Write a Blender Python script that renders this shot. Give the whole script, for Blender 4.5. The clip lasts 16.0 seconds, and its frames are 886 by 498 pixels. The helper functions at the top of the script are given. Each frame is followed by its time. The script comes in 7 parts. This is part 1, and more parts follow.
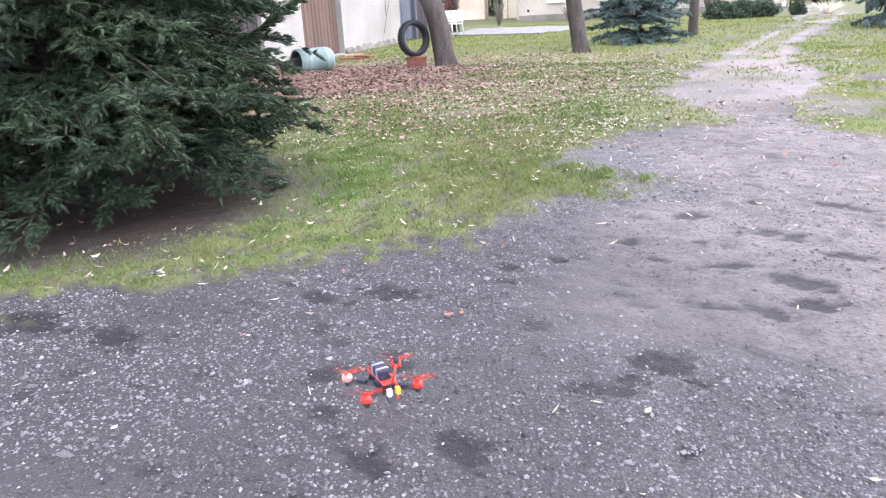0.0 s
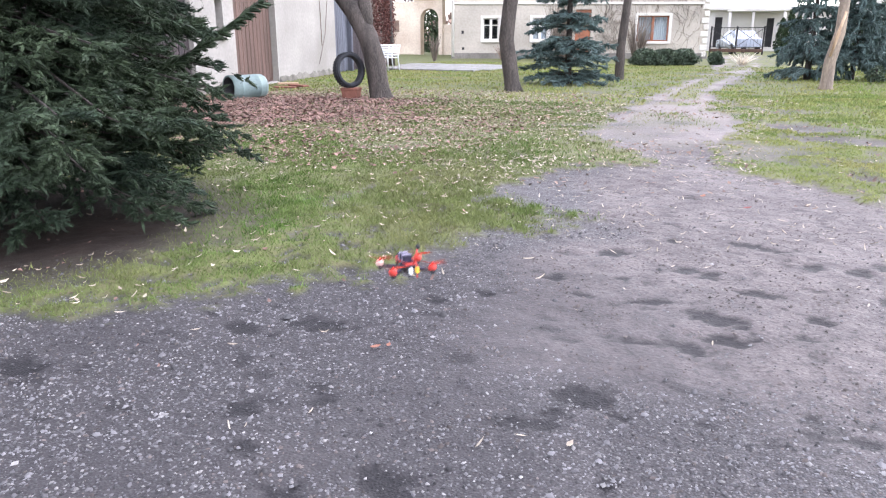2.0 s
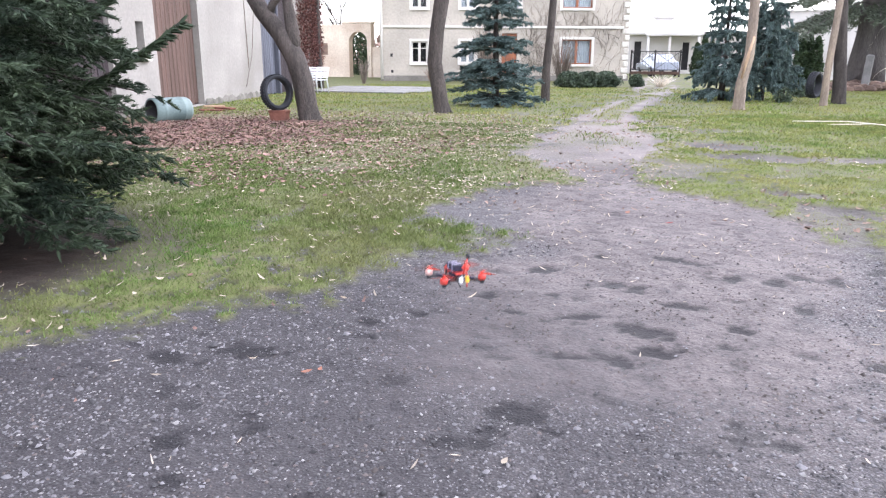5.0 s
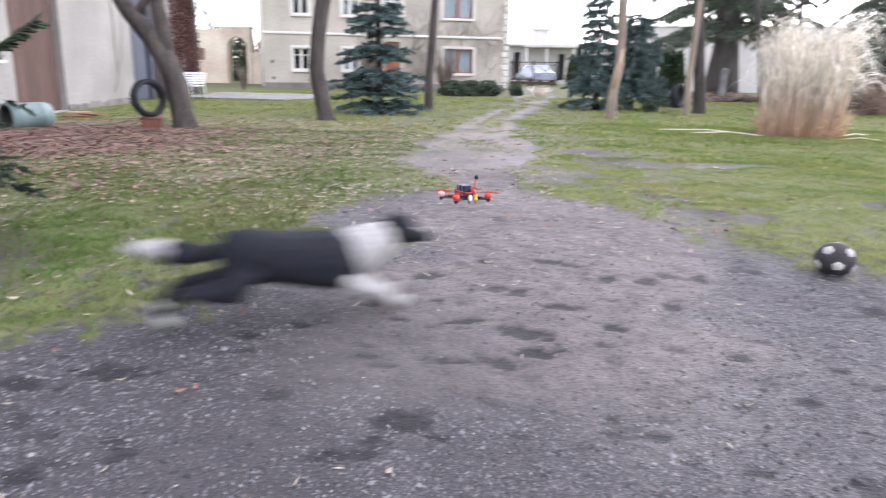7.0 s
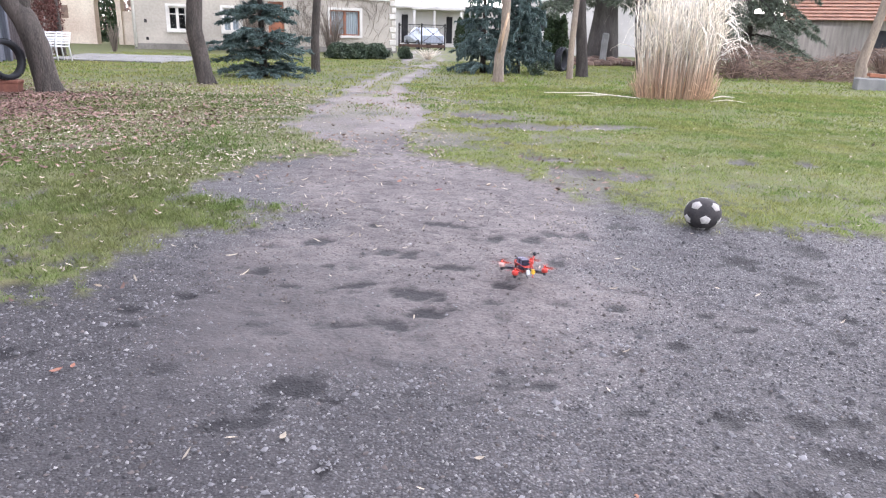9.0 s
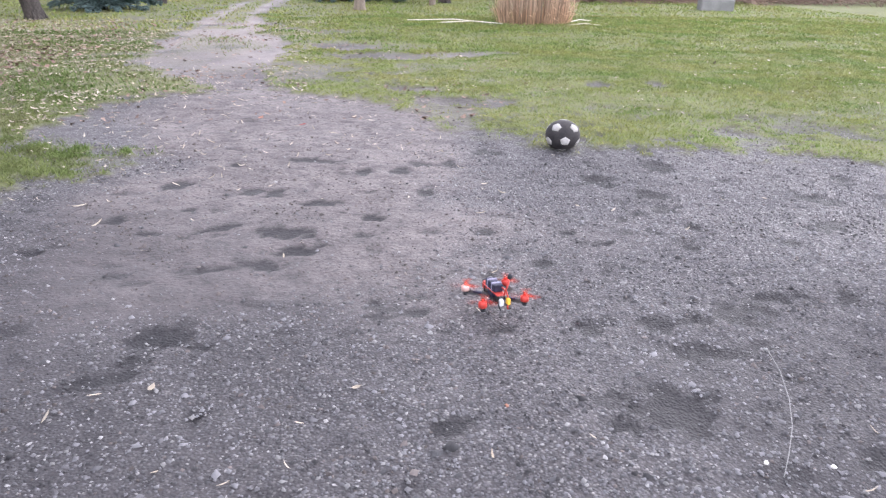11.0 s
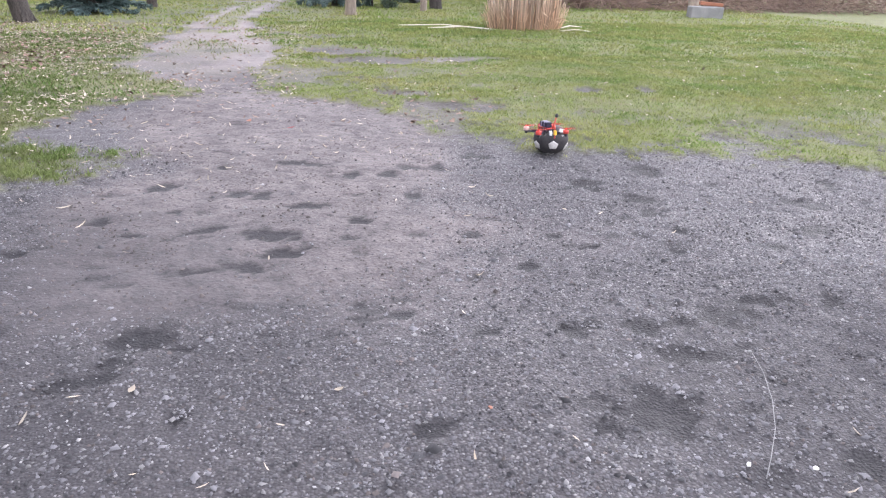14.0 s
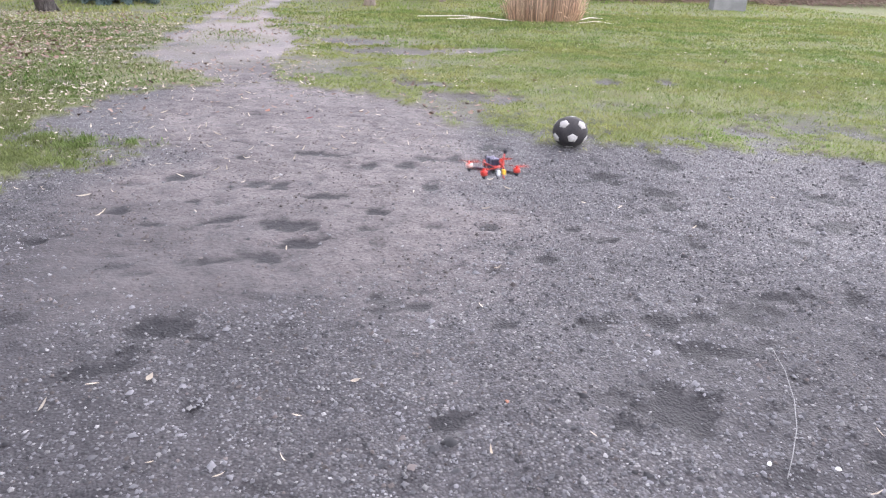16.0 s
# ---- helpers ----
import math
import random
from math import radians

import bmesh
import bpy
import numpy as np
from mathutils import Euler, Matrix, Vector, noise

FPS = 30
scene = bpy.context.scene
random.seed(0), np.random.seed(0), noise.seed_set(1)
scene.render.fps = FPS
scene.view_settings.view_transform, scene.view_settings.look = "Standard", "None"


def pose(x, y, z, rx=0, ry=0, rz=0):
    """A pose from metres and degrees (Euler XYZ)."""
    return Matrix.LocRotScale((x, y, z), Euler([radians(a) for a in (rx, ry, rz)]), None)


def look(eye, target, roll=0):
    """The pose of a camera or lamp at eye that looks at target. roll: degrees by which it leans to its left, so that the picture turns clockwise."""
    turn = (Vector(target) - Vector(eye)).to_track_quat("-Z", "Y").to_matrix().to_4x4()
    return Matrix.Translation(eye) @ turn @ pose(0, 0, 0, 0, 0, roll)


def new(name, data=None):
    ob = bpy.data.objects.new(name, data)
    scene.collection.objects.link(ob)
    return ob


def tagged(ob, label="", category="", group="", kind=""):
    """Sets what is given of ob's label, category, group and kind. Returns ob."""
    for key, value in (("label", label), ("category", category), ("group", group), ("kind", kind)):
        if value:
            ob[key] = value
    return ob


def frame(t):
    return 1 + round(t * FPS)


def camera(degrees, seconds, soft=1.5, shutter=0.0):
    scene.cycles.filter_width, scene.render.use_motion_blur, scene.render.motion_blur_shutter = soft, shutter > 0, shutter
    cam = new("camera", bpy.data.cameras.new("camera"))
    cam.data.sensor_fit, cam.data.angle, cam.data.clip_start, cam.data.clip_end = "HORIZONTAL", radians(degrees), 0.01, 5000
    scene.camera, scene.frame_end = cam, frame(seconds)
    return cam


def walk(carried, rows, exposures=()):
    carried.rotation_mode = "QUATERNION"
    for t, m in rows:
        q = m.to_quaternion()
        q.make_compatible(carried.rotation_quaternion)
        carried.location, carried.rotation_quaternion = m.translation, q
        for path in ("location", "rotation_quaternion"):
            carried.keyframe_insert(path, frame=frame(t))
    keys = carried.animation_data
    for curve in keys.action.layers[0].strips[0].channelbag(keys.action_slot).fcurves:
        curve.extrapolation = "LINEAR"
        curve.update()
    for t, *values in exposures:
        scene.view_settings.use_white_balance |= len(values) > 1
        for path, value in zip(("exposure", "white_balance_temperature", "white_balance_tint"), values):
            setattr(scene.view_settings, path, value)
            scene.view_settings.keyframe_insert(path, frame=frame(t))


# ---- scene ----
EXPOSURE, SKY = 1.1, 0.30
cam = camera(64.1, 16.0, soft=1.2, shutter=0.6)
PATH = [
    (0, (0.091, -0.026, 1.12), (-0.88, 1.594, 0.462), -3.0),
    (0.5, (0.085, -0.024, 1.124), (-0.912, 1.598, 0.513), -2.2),
    (1, (0.087, -0.032, 1.123), (-0.916, 1.616, 0.595), -0.7),
    (1.5, (0.102, -0.03, 1.128), (-0.798, 1.674, 0.594), 0.3),
    (2, (0.103, -0.025, 1.122), (-0.708, 1.71, 0.545), -0.0),
    (2.5, (0.102, -0.022, 1.123), (-0.714, 1.712, 0.548), -0.1),
    (3, (0.111, -0.024, 1.126), (-0.65, 1.732, 0.544), 0.2),
    (3.5, (0.127, -0.024, 1.128), (-0.532, 1.793, 0.611), 0.2),
    (3.7, (0.13, -0.026, 1.131), (-0.463, 1.817, 0.632), 0.3),
    (5.8, (0.104, -0.009, 1.109), (-0.565, 1.8, 0.577), -0.0),
    (6, (0.108, -0.018, 1.109), (-0.546, 1.795, 0.577), -0.1),
    (6.5, (0.112, -0.009, 1.115), (-0.509, 1.814, 0.575), 0.1),
    (7, (0.133, 0.013, 1.108), (-0.211, 1.92, 0.613), 1.0),
    (7.5, (0.131, -0.004, 1.11), (-0.084, 1.924, 0.621), 1.3),
    (8, (0.139, 0.003, 1.109), (-0.02, 1.93, 0.6), 1.6),
    (8.5, (0.149, 0.003, 1.106), (0.053, 1.924, 0.56), 1.3),
    (9, (0.155, -0.003, 1.104), (0.111, 1.909, 0.521), 1.6),
    (9.5, (0.155, 0.013, 1.1), (0.112, 1.917, 0.489), 1.6),
    (10, (0.181, 0.006, 1.099), (0.273, 1.886, 0.424), 1.2),
    (10.2, (0.186, 0.002, 1.104), (0.343, 1.87, 0.404), 1.0),
    (12.3, (0.208, -0.014, 1.08), (0.55, 1.801, 0.312), 1.2),
    (12.5, (0.212, -0.006, 1.081), (0.542, 1.812, 0.315), 1.1),
    (13, (0.213, -0.007, 1.081), (0.531, 1.815, 0.32), 1.2),
    (13.5, (0.213, -0.01, 1.081), (0.541, 1.816, 0.335), 1.4),
    (14, (0.214, -0.01, 1.083), (0.536, 1.821, 0.346), 1.5),
    (14.5, (0.213, -0.007, 1.08), (0.513, 1.82, 0.325), 1.6),
    (15, (0.214, -0.001, 1.076), (0.511, 1.821, 0.308), 1.5),
    (15.5, (0.211, 0.003, 1.079), (0.499, 1.826, 0.308), 1.8),
    (16, (0.21, 0.004, 1.078), (0.487, 1.834, 0.319), 1.7),
]
walk(cam, [(t, look(eye, target, roll)) for t, eye, target, roll in PATH],
     exposures=[(t, EXPOSURE + e, 6270 + 8 * t, 18.5) for t, e in ((0, .76), (1, .62), (2, .54), (3.7, .46), (5.8, .44), (7, .16), (8.5, .12), (9.0, .28), (10, .32), (12.3, .3), (16, .3))])

# ---- world: flat grey winter daylight ----
world = bpy.data.worlds.new("overcast")
scene.world = world
world.use_nodes = True
wn, wl = world.node_tree.nodes, world.node_tree.links
sky = wn.new("ShaderNodeTexSky")
sky.sky_type = "NISHITA"
sky.sun_disc = False
sky.sun_elevation = radians(38)
sky.sun_rotation = radians(40)
sky.air_density, sky.dust_density, sky.ozone_density = 1.0, 1.2, 2.0
pale = wn.new("ShaderNodeHueSaturation")
pale.inputs["Saturation"].default_value = 0.32
wl.new(sky.outputs[0], pale.inputs["Color"])
wl.new(pale.outputs[0], wn["Background"].inputs["Color"])
wn["Background"].inputs["Strength"].default_value = SKY
sun = new("sun", bpy.data.lights.new("sun", "SUN"))
sun.data.energy, sun.data.angle, sun.data.color = 0.6, radians(40), (1.0, 0.97, 0.93)
sun.matrix_world = look((20, -24, 30), (0, 0, 0))

# ---- mesh helpers ----
class Geo:
    """Collects vertices and faces of one mesh."""

    def __init__(self):
        self.v, self.f = [], []

    def add(self, verts, faces, m=None):
        o = len(self.v)
        self.v += [tuple(m @ Vector(p)) for p in verts] if m is not None else [tuple(p) for p in verts]
        self.f += [tuple(i + o for i in f) for f in faces]
        return self

    def box(self, c, s, bev=0.0, m=None):
        """A box with chamfered edges: centre and size."""
        hx, hy, hz = (a / 2 for a in s)
        b = min(bev, hx * 0.9, hy * 0.9, hz * 0.9)
        t = Matrix.Translation(c)
        m = t if m is None else m @ t
        if b <= 0:
            v = [(x * hx, y * hy, z * hz) for x in (-1, 1) for y in (-1, 1) for z in (-1, 1)]
            return self.add(v, [(0, 1, 3, 2), (4, 6, 7, 5), (0, 4, 5, 1), (2, 3, 7, 6), (0, 2, 6, 4), (1, 5, 7, 3)], m)
        bm = bmesh.new()
        bmesh.ops.create_cube(bm, size=1.0, matrix=Matrix.Diagonal((2 * hx, 2 * hy, 2 * hz, 1)))
        bmesh.ops.bevel(bm, geom=bm.edges[:], offset=b, segments=1, affect="EDGES")
        bm.verts.index_update()
        self.add([v.co[:] for v in bm.verts], [[v.index for v in f.verts] for f in bm.faces], m)
        bm.free()
        return self

    def tube(self, pts, radii, n=8, caps=True, m=None, wob=0.0, flat=1.0):
        """A round bar along points; radii one or per point."""
        pts = [Vector(p) for p in pts]
        k = len(pts)
        radii = [radii] * k if isinstance(radii, (int, float)) else radii
        v, f = [], []
        ref = None
        for i, p in enumerate(pts):
            d = (pts[min(i + 1, k - 1)] - pts[max(i - 1, 0)]).normalized()
            if ref is None:
                ref = d.orthogonal()
            a = (ref - d * ref.dot(d)).normalized()
            ref, b = a, d.cross(a)
            for j in range(n):
                w = 2 * math.pi * j / n
                r = radii[i] * (1 + wob * (noise.noise(p * 3 + Vector((math.cos(w), math.sin(w), 0)) * 1.5)))
                v.append(p + (a * math.cos(w) + b * math.sin(w) * flat) * r)
        for i in range(k - 1):
            for j in range(n):
                q = (j + 1) % n
                f.append((i * n + j, i * n + q, (i + 1) * n + q, (i + 1) * n + j))
        if caps:
            f += [tuple(range(n))[::-1], tuple(range((k - 1) * n, k * n))]
        return self.add(v, f, m)

    def lathe(self, prof, n=24, m=None, caps=True):
        """A turned body about z: rows of radius and height."""
        v = [(r * math.cos(2 * math.pi * j / n), r * math.sin(2 * math.pi * j / n), z) for r, z in prof for j in range(n)]
        f = [(i * n + j, i * n + (j + 1) % n, (i + 1) * n + (j + 1) % n, (i + 1) * n + j) for i in range(len(prof) - 1) for j in range(n)]
        if caps:
            f += [tuple(range(n))[::-1], tuple(range((len(prof) - 1) * n, len(prof) * n))]
        return self.add(v, f, m)

    def ball(self, c, r, n=10, k=7, m=None):
        """A rounded lump; r is a triple of half sizes."""
        v, f = [], []
        for i in range(k + 1):
            t = math.pi * (i + 0.02) / (k + 0.04)
            for j in range(n):
                a = 2 * math.pi * j / n
                v.append((c[0] + r[0] * math.sin(t) * math.cos(a), c[1] + r[1] * math.sin(t) * math.sin(a), c[2] + r[2] * math.cos(t)))
        for i in range(k):
            for j in range(n):
                q = (j + 1) % n
                f.append((i * n + j, (i + 1) * n + j, (i + 1) * n + q, i * n + q))
        return self.add(v, f, m)


def mesh_of(name, g, material, smooth=False):
    me = bpy.data.meshes.new(name)
    me.from_pydata(g.v, [], g.f)
    me.materials.append(material)
    if smooth:
        me.polygons.foreach_set("use_smooth", [True] * len(me.polygons))
    me.update()
    return me


def part(name, g, material, parent, label="", smooth=False):
    ob = new(name, mesh_of(name, g, material, smooth))
    ob.parent = parent
    return tagged(ob, label)


def empty(name, m, label, category, group="", kind=""):
    ob = new(name)
    ob.matrix_world = m
    ob.empty_display_size = 0.1
    return tagged(ob, label, category, group, kind)


def soup(name, polys, material, smooth=False):
    """One mesh of many loose faces with equal corner counts: an array (n, corners, 3)."""
    n, k = polys.shape[:2]
    me = bpy.data.meshes.new(name)
    me.vertices.add(n * k)
    me.vertices.foreach_set("co", polys.reshape(-1).astype(np.float32))
    me.loops.add(n * k)
    me.loops.foreach_set("vertex_index", np.arange(n * k, dtype=np.int32))
    me.polygons.add(n)
    me.polygons.foreach_set("loop_start", np.arange(0, n * k, k, dtype=np.int32))
    me.polygons.foreach_set("loop_total", np.full(n, k, dtype=np.int32))
    me.materials.append(material)
    me.update(calc_edges=True)
    return new(name, me)


def lattice(n, tris, verts):
    """One mesh of n copies of a small closed form: verts (n, k, 3), tris (m, 3)."""
    k = verts.shape[1]
    faces = (np.arange(n)[:, None, None] * k + np.asarray(tris)[None]).reshape(-1, 3)
    return verts.reshape(-1, 3), faces


def indexed(name, verts, faces, material, smooth=False):
    me = bpy.data.meshes.new(name)
    m, k = faces.shape
    me.vertices.add(len(verts))
    me.vertices.foreach_set("co", np.asarray(verts, np.float32).reshape(-1))
    me.loops.add(m * k)
    me.loops.foreach_set("vertex_index", faces.astype(np.int32).reshape(-1))
    me.polygons.add(m)
    me.polygons.foreach_set("loop_start", np.arange(0, m * k, k, dtype=np.int32))
    me.polygons.foreach_set("loop_total", np.full(m, k, dtype=np.int32))
    if smooth:
        me.polygons.foreach_set("use_smooth", np.ones(m, dtype=bool))
    me.materials.append(material)
    me.update(calc_edges=True)
    return new(name, me)


# ---- numeric helpers ----
def vnoise(x, y, scale, seed=0):
    """Smooth noise from 0 to 1 over the plan."""
    x, y = np.asarray(x) * scale, np.asarray(y) * scale
    xi, yi = np.floor(x), np.floor(y)
    u, w = x - xi, y - yi
    u, w = u * u * (3 - 2 * u), w * w * (3 - 2 * w)

    def h(a, b):
        s = np.sin(a * 127.1 + b * 311.7 + seed * 74.7) * 43758.5453
        return s - np.floor(s)

    return (h(xi, yi) * (1 - u) + h(xi + 1, yi) * u) * (1 - w) + (h(xi, yi + 1) * (1 - u) + h(xi + 1, yi + 1) * u) * w


def fbm(x, y, scale, seed=0):
    return (vnoise(x, y, scale, seed) + 0.5 * vnoise(x, y, scale * 2.1, seed + 1) + 0.25 * vnoise(x, y, scale * 4.3, seed + 2)) / 1.75


def step(a, b, x):
    t = np.clip((x - a) / (b - a), 0, 1)
    return t * t * (3 - 2 * t)


# ---- materials ----
def colour(c):
    return (*c, 1.0)


def material_base(name):
    m = bpy.data.materials.new(name)
    m.use_nodes = True
    return m, m.node_tree.nodes, m.node_tree.links, m.node_tree.nodes["Principled BSDF"]


def blend(nodes, links, fac, a, b, mode="MIX"):
    n = nodes.new("ShaderNodeMix")
    n.data_type, n.blend_type = "RGBA", mode
    for slot, v in ((0, fac), (6, a), (7, b)):
        if isinstance(v, bpy.types.NodeSocket):
            links.new(v, n.inputs[slot])
        elif slot == 0:
            n.inputs[0].default_value = v
        else:
            n.inputs[slot].default_value = colour(v)
    return n.outputs[2]


def ramp(nodes, links, src, lo, hi, a=0.0, b=1.0):
    n = nodes.new("ShaderNodeMapRange")
    n.inputs[1].default_value, n.inputs[2].default_value = lo, hi
    n.inputs[3].default_value, n.inputs[4].default_value = a, b
    links.new(src, n.inputs[0])
    return n.outputs[0]


def noise_tex(nodes, links, scale, detail=4.0, stretch=None, space="Object"):
    co = nodes.new("ShaderNodeTexCoord").outputs[space]
    if stretch:
        mp = nodes.new("ShaderNodeMapping")
        mp.inputs["Scale"].default_value = stretch
        links.new(co, mp.inputs["Vector"])
        co = mp.outputs[0]
    n = nodes.new("ShaderNodeTexNoise")
    n.inputs["Scale"].default_value, n.inputs["Detail"].default_value = scale, detail
    links.new(co, n.inputs["Vector"])
    return n.outputs[0]


def mat(name, c1, c2=None, rough=0.8, scale=3.0, fine=40.0, grain=0.25, bump=0.2, metal=0.0, island=0.0, stretch=None, depth=0.01, objrand=0.0, sharp=(0.35, 0.65), translucent=0.0):
    """A surface of two tones in patches, fine grain, relief and, if wanted, tone by piece."""
    m, n, l, p = material_base(name)
    c2 = c2 or tuple(0.7 * c for c in c1)
    big = noise_tex(n, l, scale, 5.0, stretch)
    col = blend(n, l, ramp(n, l, big, *sharp), c1, c2)
    small = noise_tex(n, l, fine, 3.0, stretch)
    col = blend(n, l, 1.0, col, blend(n, l, ramp(n, l, small, 0.25, 0.75), (1 - grain,) * 3, (1 + grain,) * 3), "MULTIPLY")
    if island or objrand:
        src = n.new("ShaderNodeNewGeometry").outputs["Random Per Island"] if island else n.new("ShaderNodeObjectInfo").outputs["Random"]
        amount = island or objrand
        col = blend(n, l, 1.0, col, blend(n, l, src, (1 - amount,) * 3, (1 + amount,) * 3), "MULTIPLY")
    l.new(col, p.inputs["Base Color"])
    p.inputs["Roughness"].default_value, p.inputs["Metallic"].default_value = rough, metal
    p.inputs["Specular IOR Level"].default_value = 0.5 if rough < 0.6 else 0.25
    if bump:
        b = n.new("ShaderNodeBump")
        b.inputs["Strength"].default_value, b.inputs["Distance"].default_value = bump, depth
        l.new(small, b.inputs["Height"])
        l.new(b.outputs[0], p.inputs["Normal"])
    if translucent:
        t = n.new("ShaderNodeBsdfTranslucent")
        l.new(col, t.inputs[0])
        mx = n.new("ShaderNodeMixShader")
        mx.inputs[0].default_value = translucent
        l.new(p.outputs[0], mx.inputs[1]), l.new(t.outputs[0], mx.inputs[2])
        l.new(mx.outputs[0], n["Material Output"].inputs[0])
    return m


def glass(name, tint=(0.75, 0.8, 0.8)):
    m, n, l, p = material_base(name)
    p.inputs["Base Color"].default_value = colour(tint)
    p.inputs["Roughness"].default_value = 0.03
    p.inputs["Transmission Weight"].default_value = 1.0
    p.inputs["IOR"].default_value = 1.3
    return m


RENDER_GREY = mat("aged_render", (0.50, 0.46, 0.40), (0.38, 0.35, 0.305), 0.92, 0.55, 9.0, 0.12, 0.3)
PLINTH = mat("plinth_render", (0.27, 0.255, 0.23), (0.16, 0.15, 0.135), 0.95, 0.9, 12.0, 0.2, 0.4)
WHITE_PAINT = mat("white_paint", (0.72, 0.70, 0.66), (0.6, 0.58, 0.54), 0.6, 1.5, 30.0, 0.06, 0.1)
LIME_WALL = mat("limewashed_wall", (0.35, 0.335, 0.315), (0.25, 0.238, 0.222), 0.92, 0.5, 14.0, 0.1, 0.35)
CREAM_WALL = mat("cream_wall", (0.66, 0.58, 0.48), (0.5, 0.4, 0.32), 0.92, 0.6, 10.0, 0.15, 0.3)
FAR_WHITE = mat("far_white_render", (0.58, 0.56, 0.54), (0.46, 0.44, 0.42), 0.85, 0.5, 20.0, 0.06, 0.1)
BROWN_WOOD = mat("brown_boards", (0.135, 0.085, 0.07), (0.085, 0.056, 0.047), 0.75, 1.2, 30.0, 0.25, 0.4, stretch=(8, 8, 0.6), objrand=0.15)
DARK_WOOD = mat("dark_boards", (0.055, 0.042, 0.045), (0.03, 0.025, 0.028), 0.8, 1.2, 30.0, 0.3, 0.4, stretch=(8, 8, 0.6), objrand=0.2)
BLUE_WOOD = mat("blue_grey_boards", (0.115, 0.125, 0.155), (0.07, 0.075, 0.095), 0.8, 1.2, 30.0, 0.25, 0.4, stretch=(8, 8, 0.6), objrand=0.15)
ORANGE_WOOD = mat("orange_frame_wood", (0.33, 0.12, 0.06), (0.25, 0.09, 0.045), 0.5, 3.0, 40.0, 0.12, 0.1)
STONE_WHITE = mat("white_quoin", (0.7, 0.68, 0.63), (0.56, 0.53, 0.48), 0.9, 3.0, 25.0, 0.12, 0.3, objrand=0.08)
VINE = mat("bare_vine", (0.2, 0.165, 0.14), (0.14, 0.115, 0.095), 0.9, 6.0, 60.0, 0.3, 0.2, island=0.3)
RED_LEAF = mat("red_creeper_leaf", (0.14, 0.06, 0.05), (0.085, 0.045, 0.04), 0.8, 6.0, 60.0, 0.3, 0.0, island=0.45, translucent=0.2)
CURTAIN = mat("net_curtain", (0.5, 0.54, 0.6), (0.38, 0.42, 0.48), 0.9, 3.0, 60.0, 0.2, 0.2, stretch=(14, 1, 0.6))
DARK_ROOM = mat("dim_room", (0.05, 0.05, 0.055), None, 0.9)
GLASS = glass("window_glass")
GREY_BOARDS = mat("grey_fence_boards", (0.29, 0.26, 0.235), (0.2, 0.18, 0.16), 0.9, 1.0, 20.0, 0.2, 0.3, stretch=(6, 6, 0.6))
PALE_TILE = mat("sun_bleached_tile", (0.5, 0.3, 0.22), (0.38, 0.23, 0.18), 0.85, 2.0, 20.0, 0.2, 0.3, island=0.15)
ROOF_TILE = mat("clay_tile", (0.36, 0.16, 0.11), (0.26, 0.12, 0.085), 0.85, 2.0, 20.0, 0.2, 0.3, island=0.2)
BARK = mat("grey_bark", (0.1, 0.085, 0.077), (0.058, 0.051, 0.047), 0.92, 3.0, 26.0, 0.4, 0.9, stretch=(3, 3, 0.7), depth=0.03)
BARK_PALE = mat("pale_bark", (0.32, 0.26, 0.2), (0.19, 0.155, 0.13), 0.9, 2.0, 22.0, 0.3, 0.7, stretch=(3, 3, 0.6), depth=0.02)
BARK_DARK = mat("dark_bark", (0.075, 0.065, 0.06), (0.042, 0.037, 0.034), 0.92, 3.0, 24.0, 0.35, 0.8, stretch=(3, 3, 0.7), depth=0.03)
BARK_BIG = mat("old_grey_bark", (0.16, 0.145, 0.14), (0.1, 0.092, 0.09), 0.92, 1.5, 12.0, 0.3, 0.9, stretch=(3, 3, 0.6), depth=0.05)
STRIPPED = mat("stripped_wood", (0.5, 0.36, 0.24), (0.36, 0.25, 0.17), 0.8, 3.0, 30.0, 0.2, 0.3, stretch=(5, 5, 0.6))
NEEDLE = mat("dark_spruce_needle", (0.042, 0.062, 0.033), (0.02, 0.034, 0.022), 0.7, 2.2, 30.0, 0.3, 0.0, island=0.5, translucent=0.12)
NEEDLE_BLUE = mat("blue_spruce_needle", (0.115, 0.165, 0.155), (0.06, 0.095, 0.092), 0.6, 2.2, 20.0, 0.3, 0.0, island=0.45, translucent=0.12)
NEEDLE_DULL = mat("dull_conifer_needle", (0.16, 0.19, 0.145), (0.1, 0.12, 0.09), 0.65, 1.4, 20.0, 0.3, 0.0, island=0.5, translucent=0.12)
THUJA = mat("thuja_green", (0.055, 0.085, 0.04), (0.03, 0.05, 0.027), 0.7, 3.0, 20.0, 0.3, 0.0, island=0.45, translucent=0.12)
HEDGE = mat("box_hedge_leaf", (0.085, 0.115, 0.075), (0.05, 0.075, 0.05), 0.6, 3.0, 20.0, 0.3, 0.0, island=0.5, translucent=0.1)

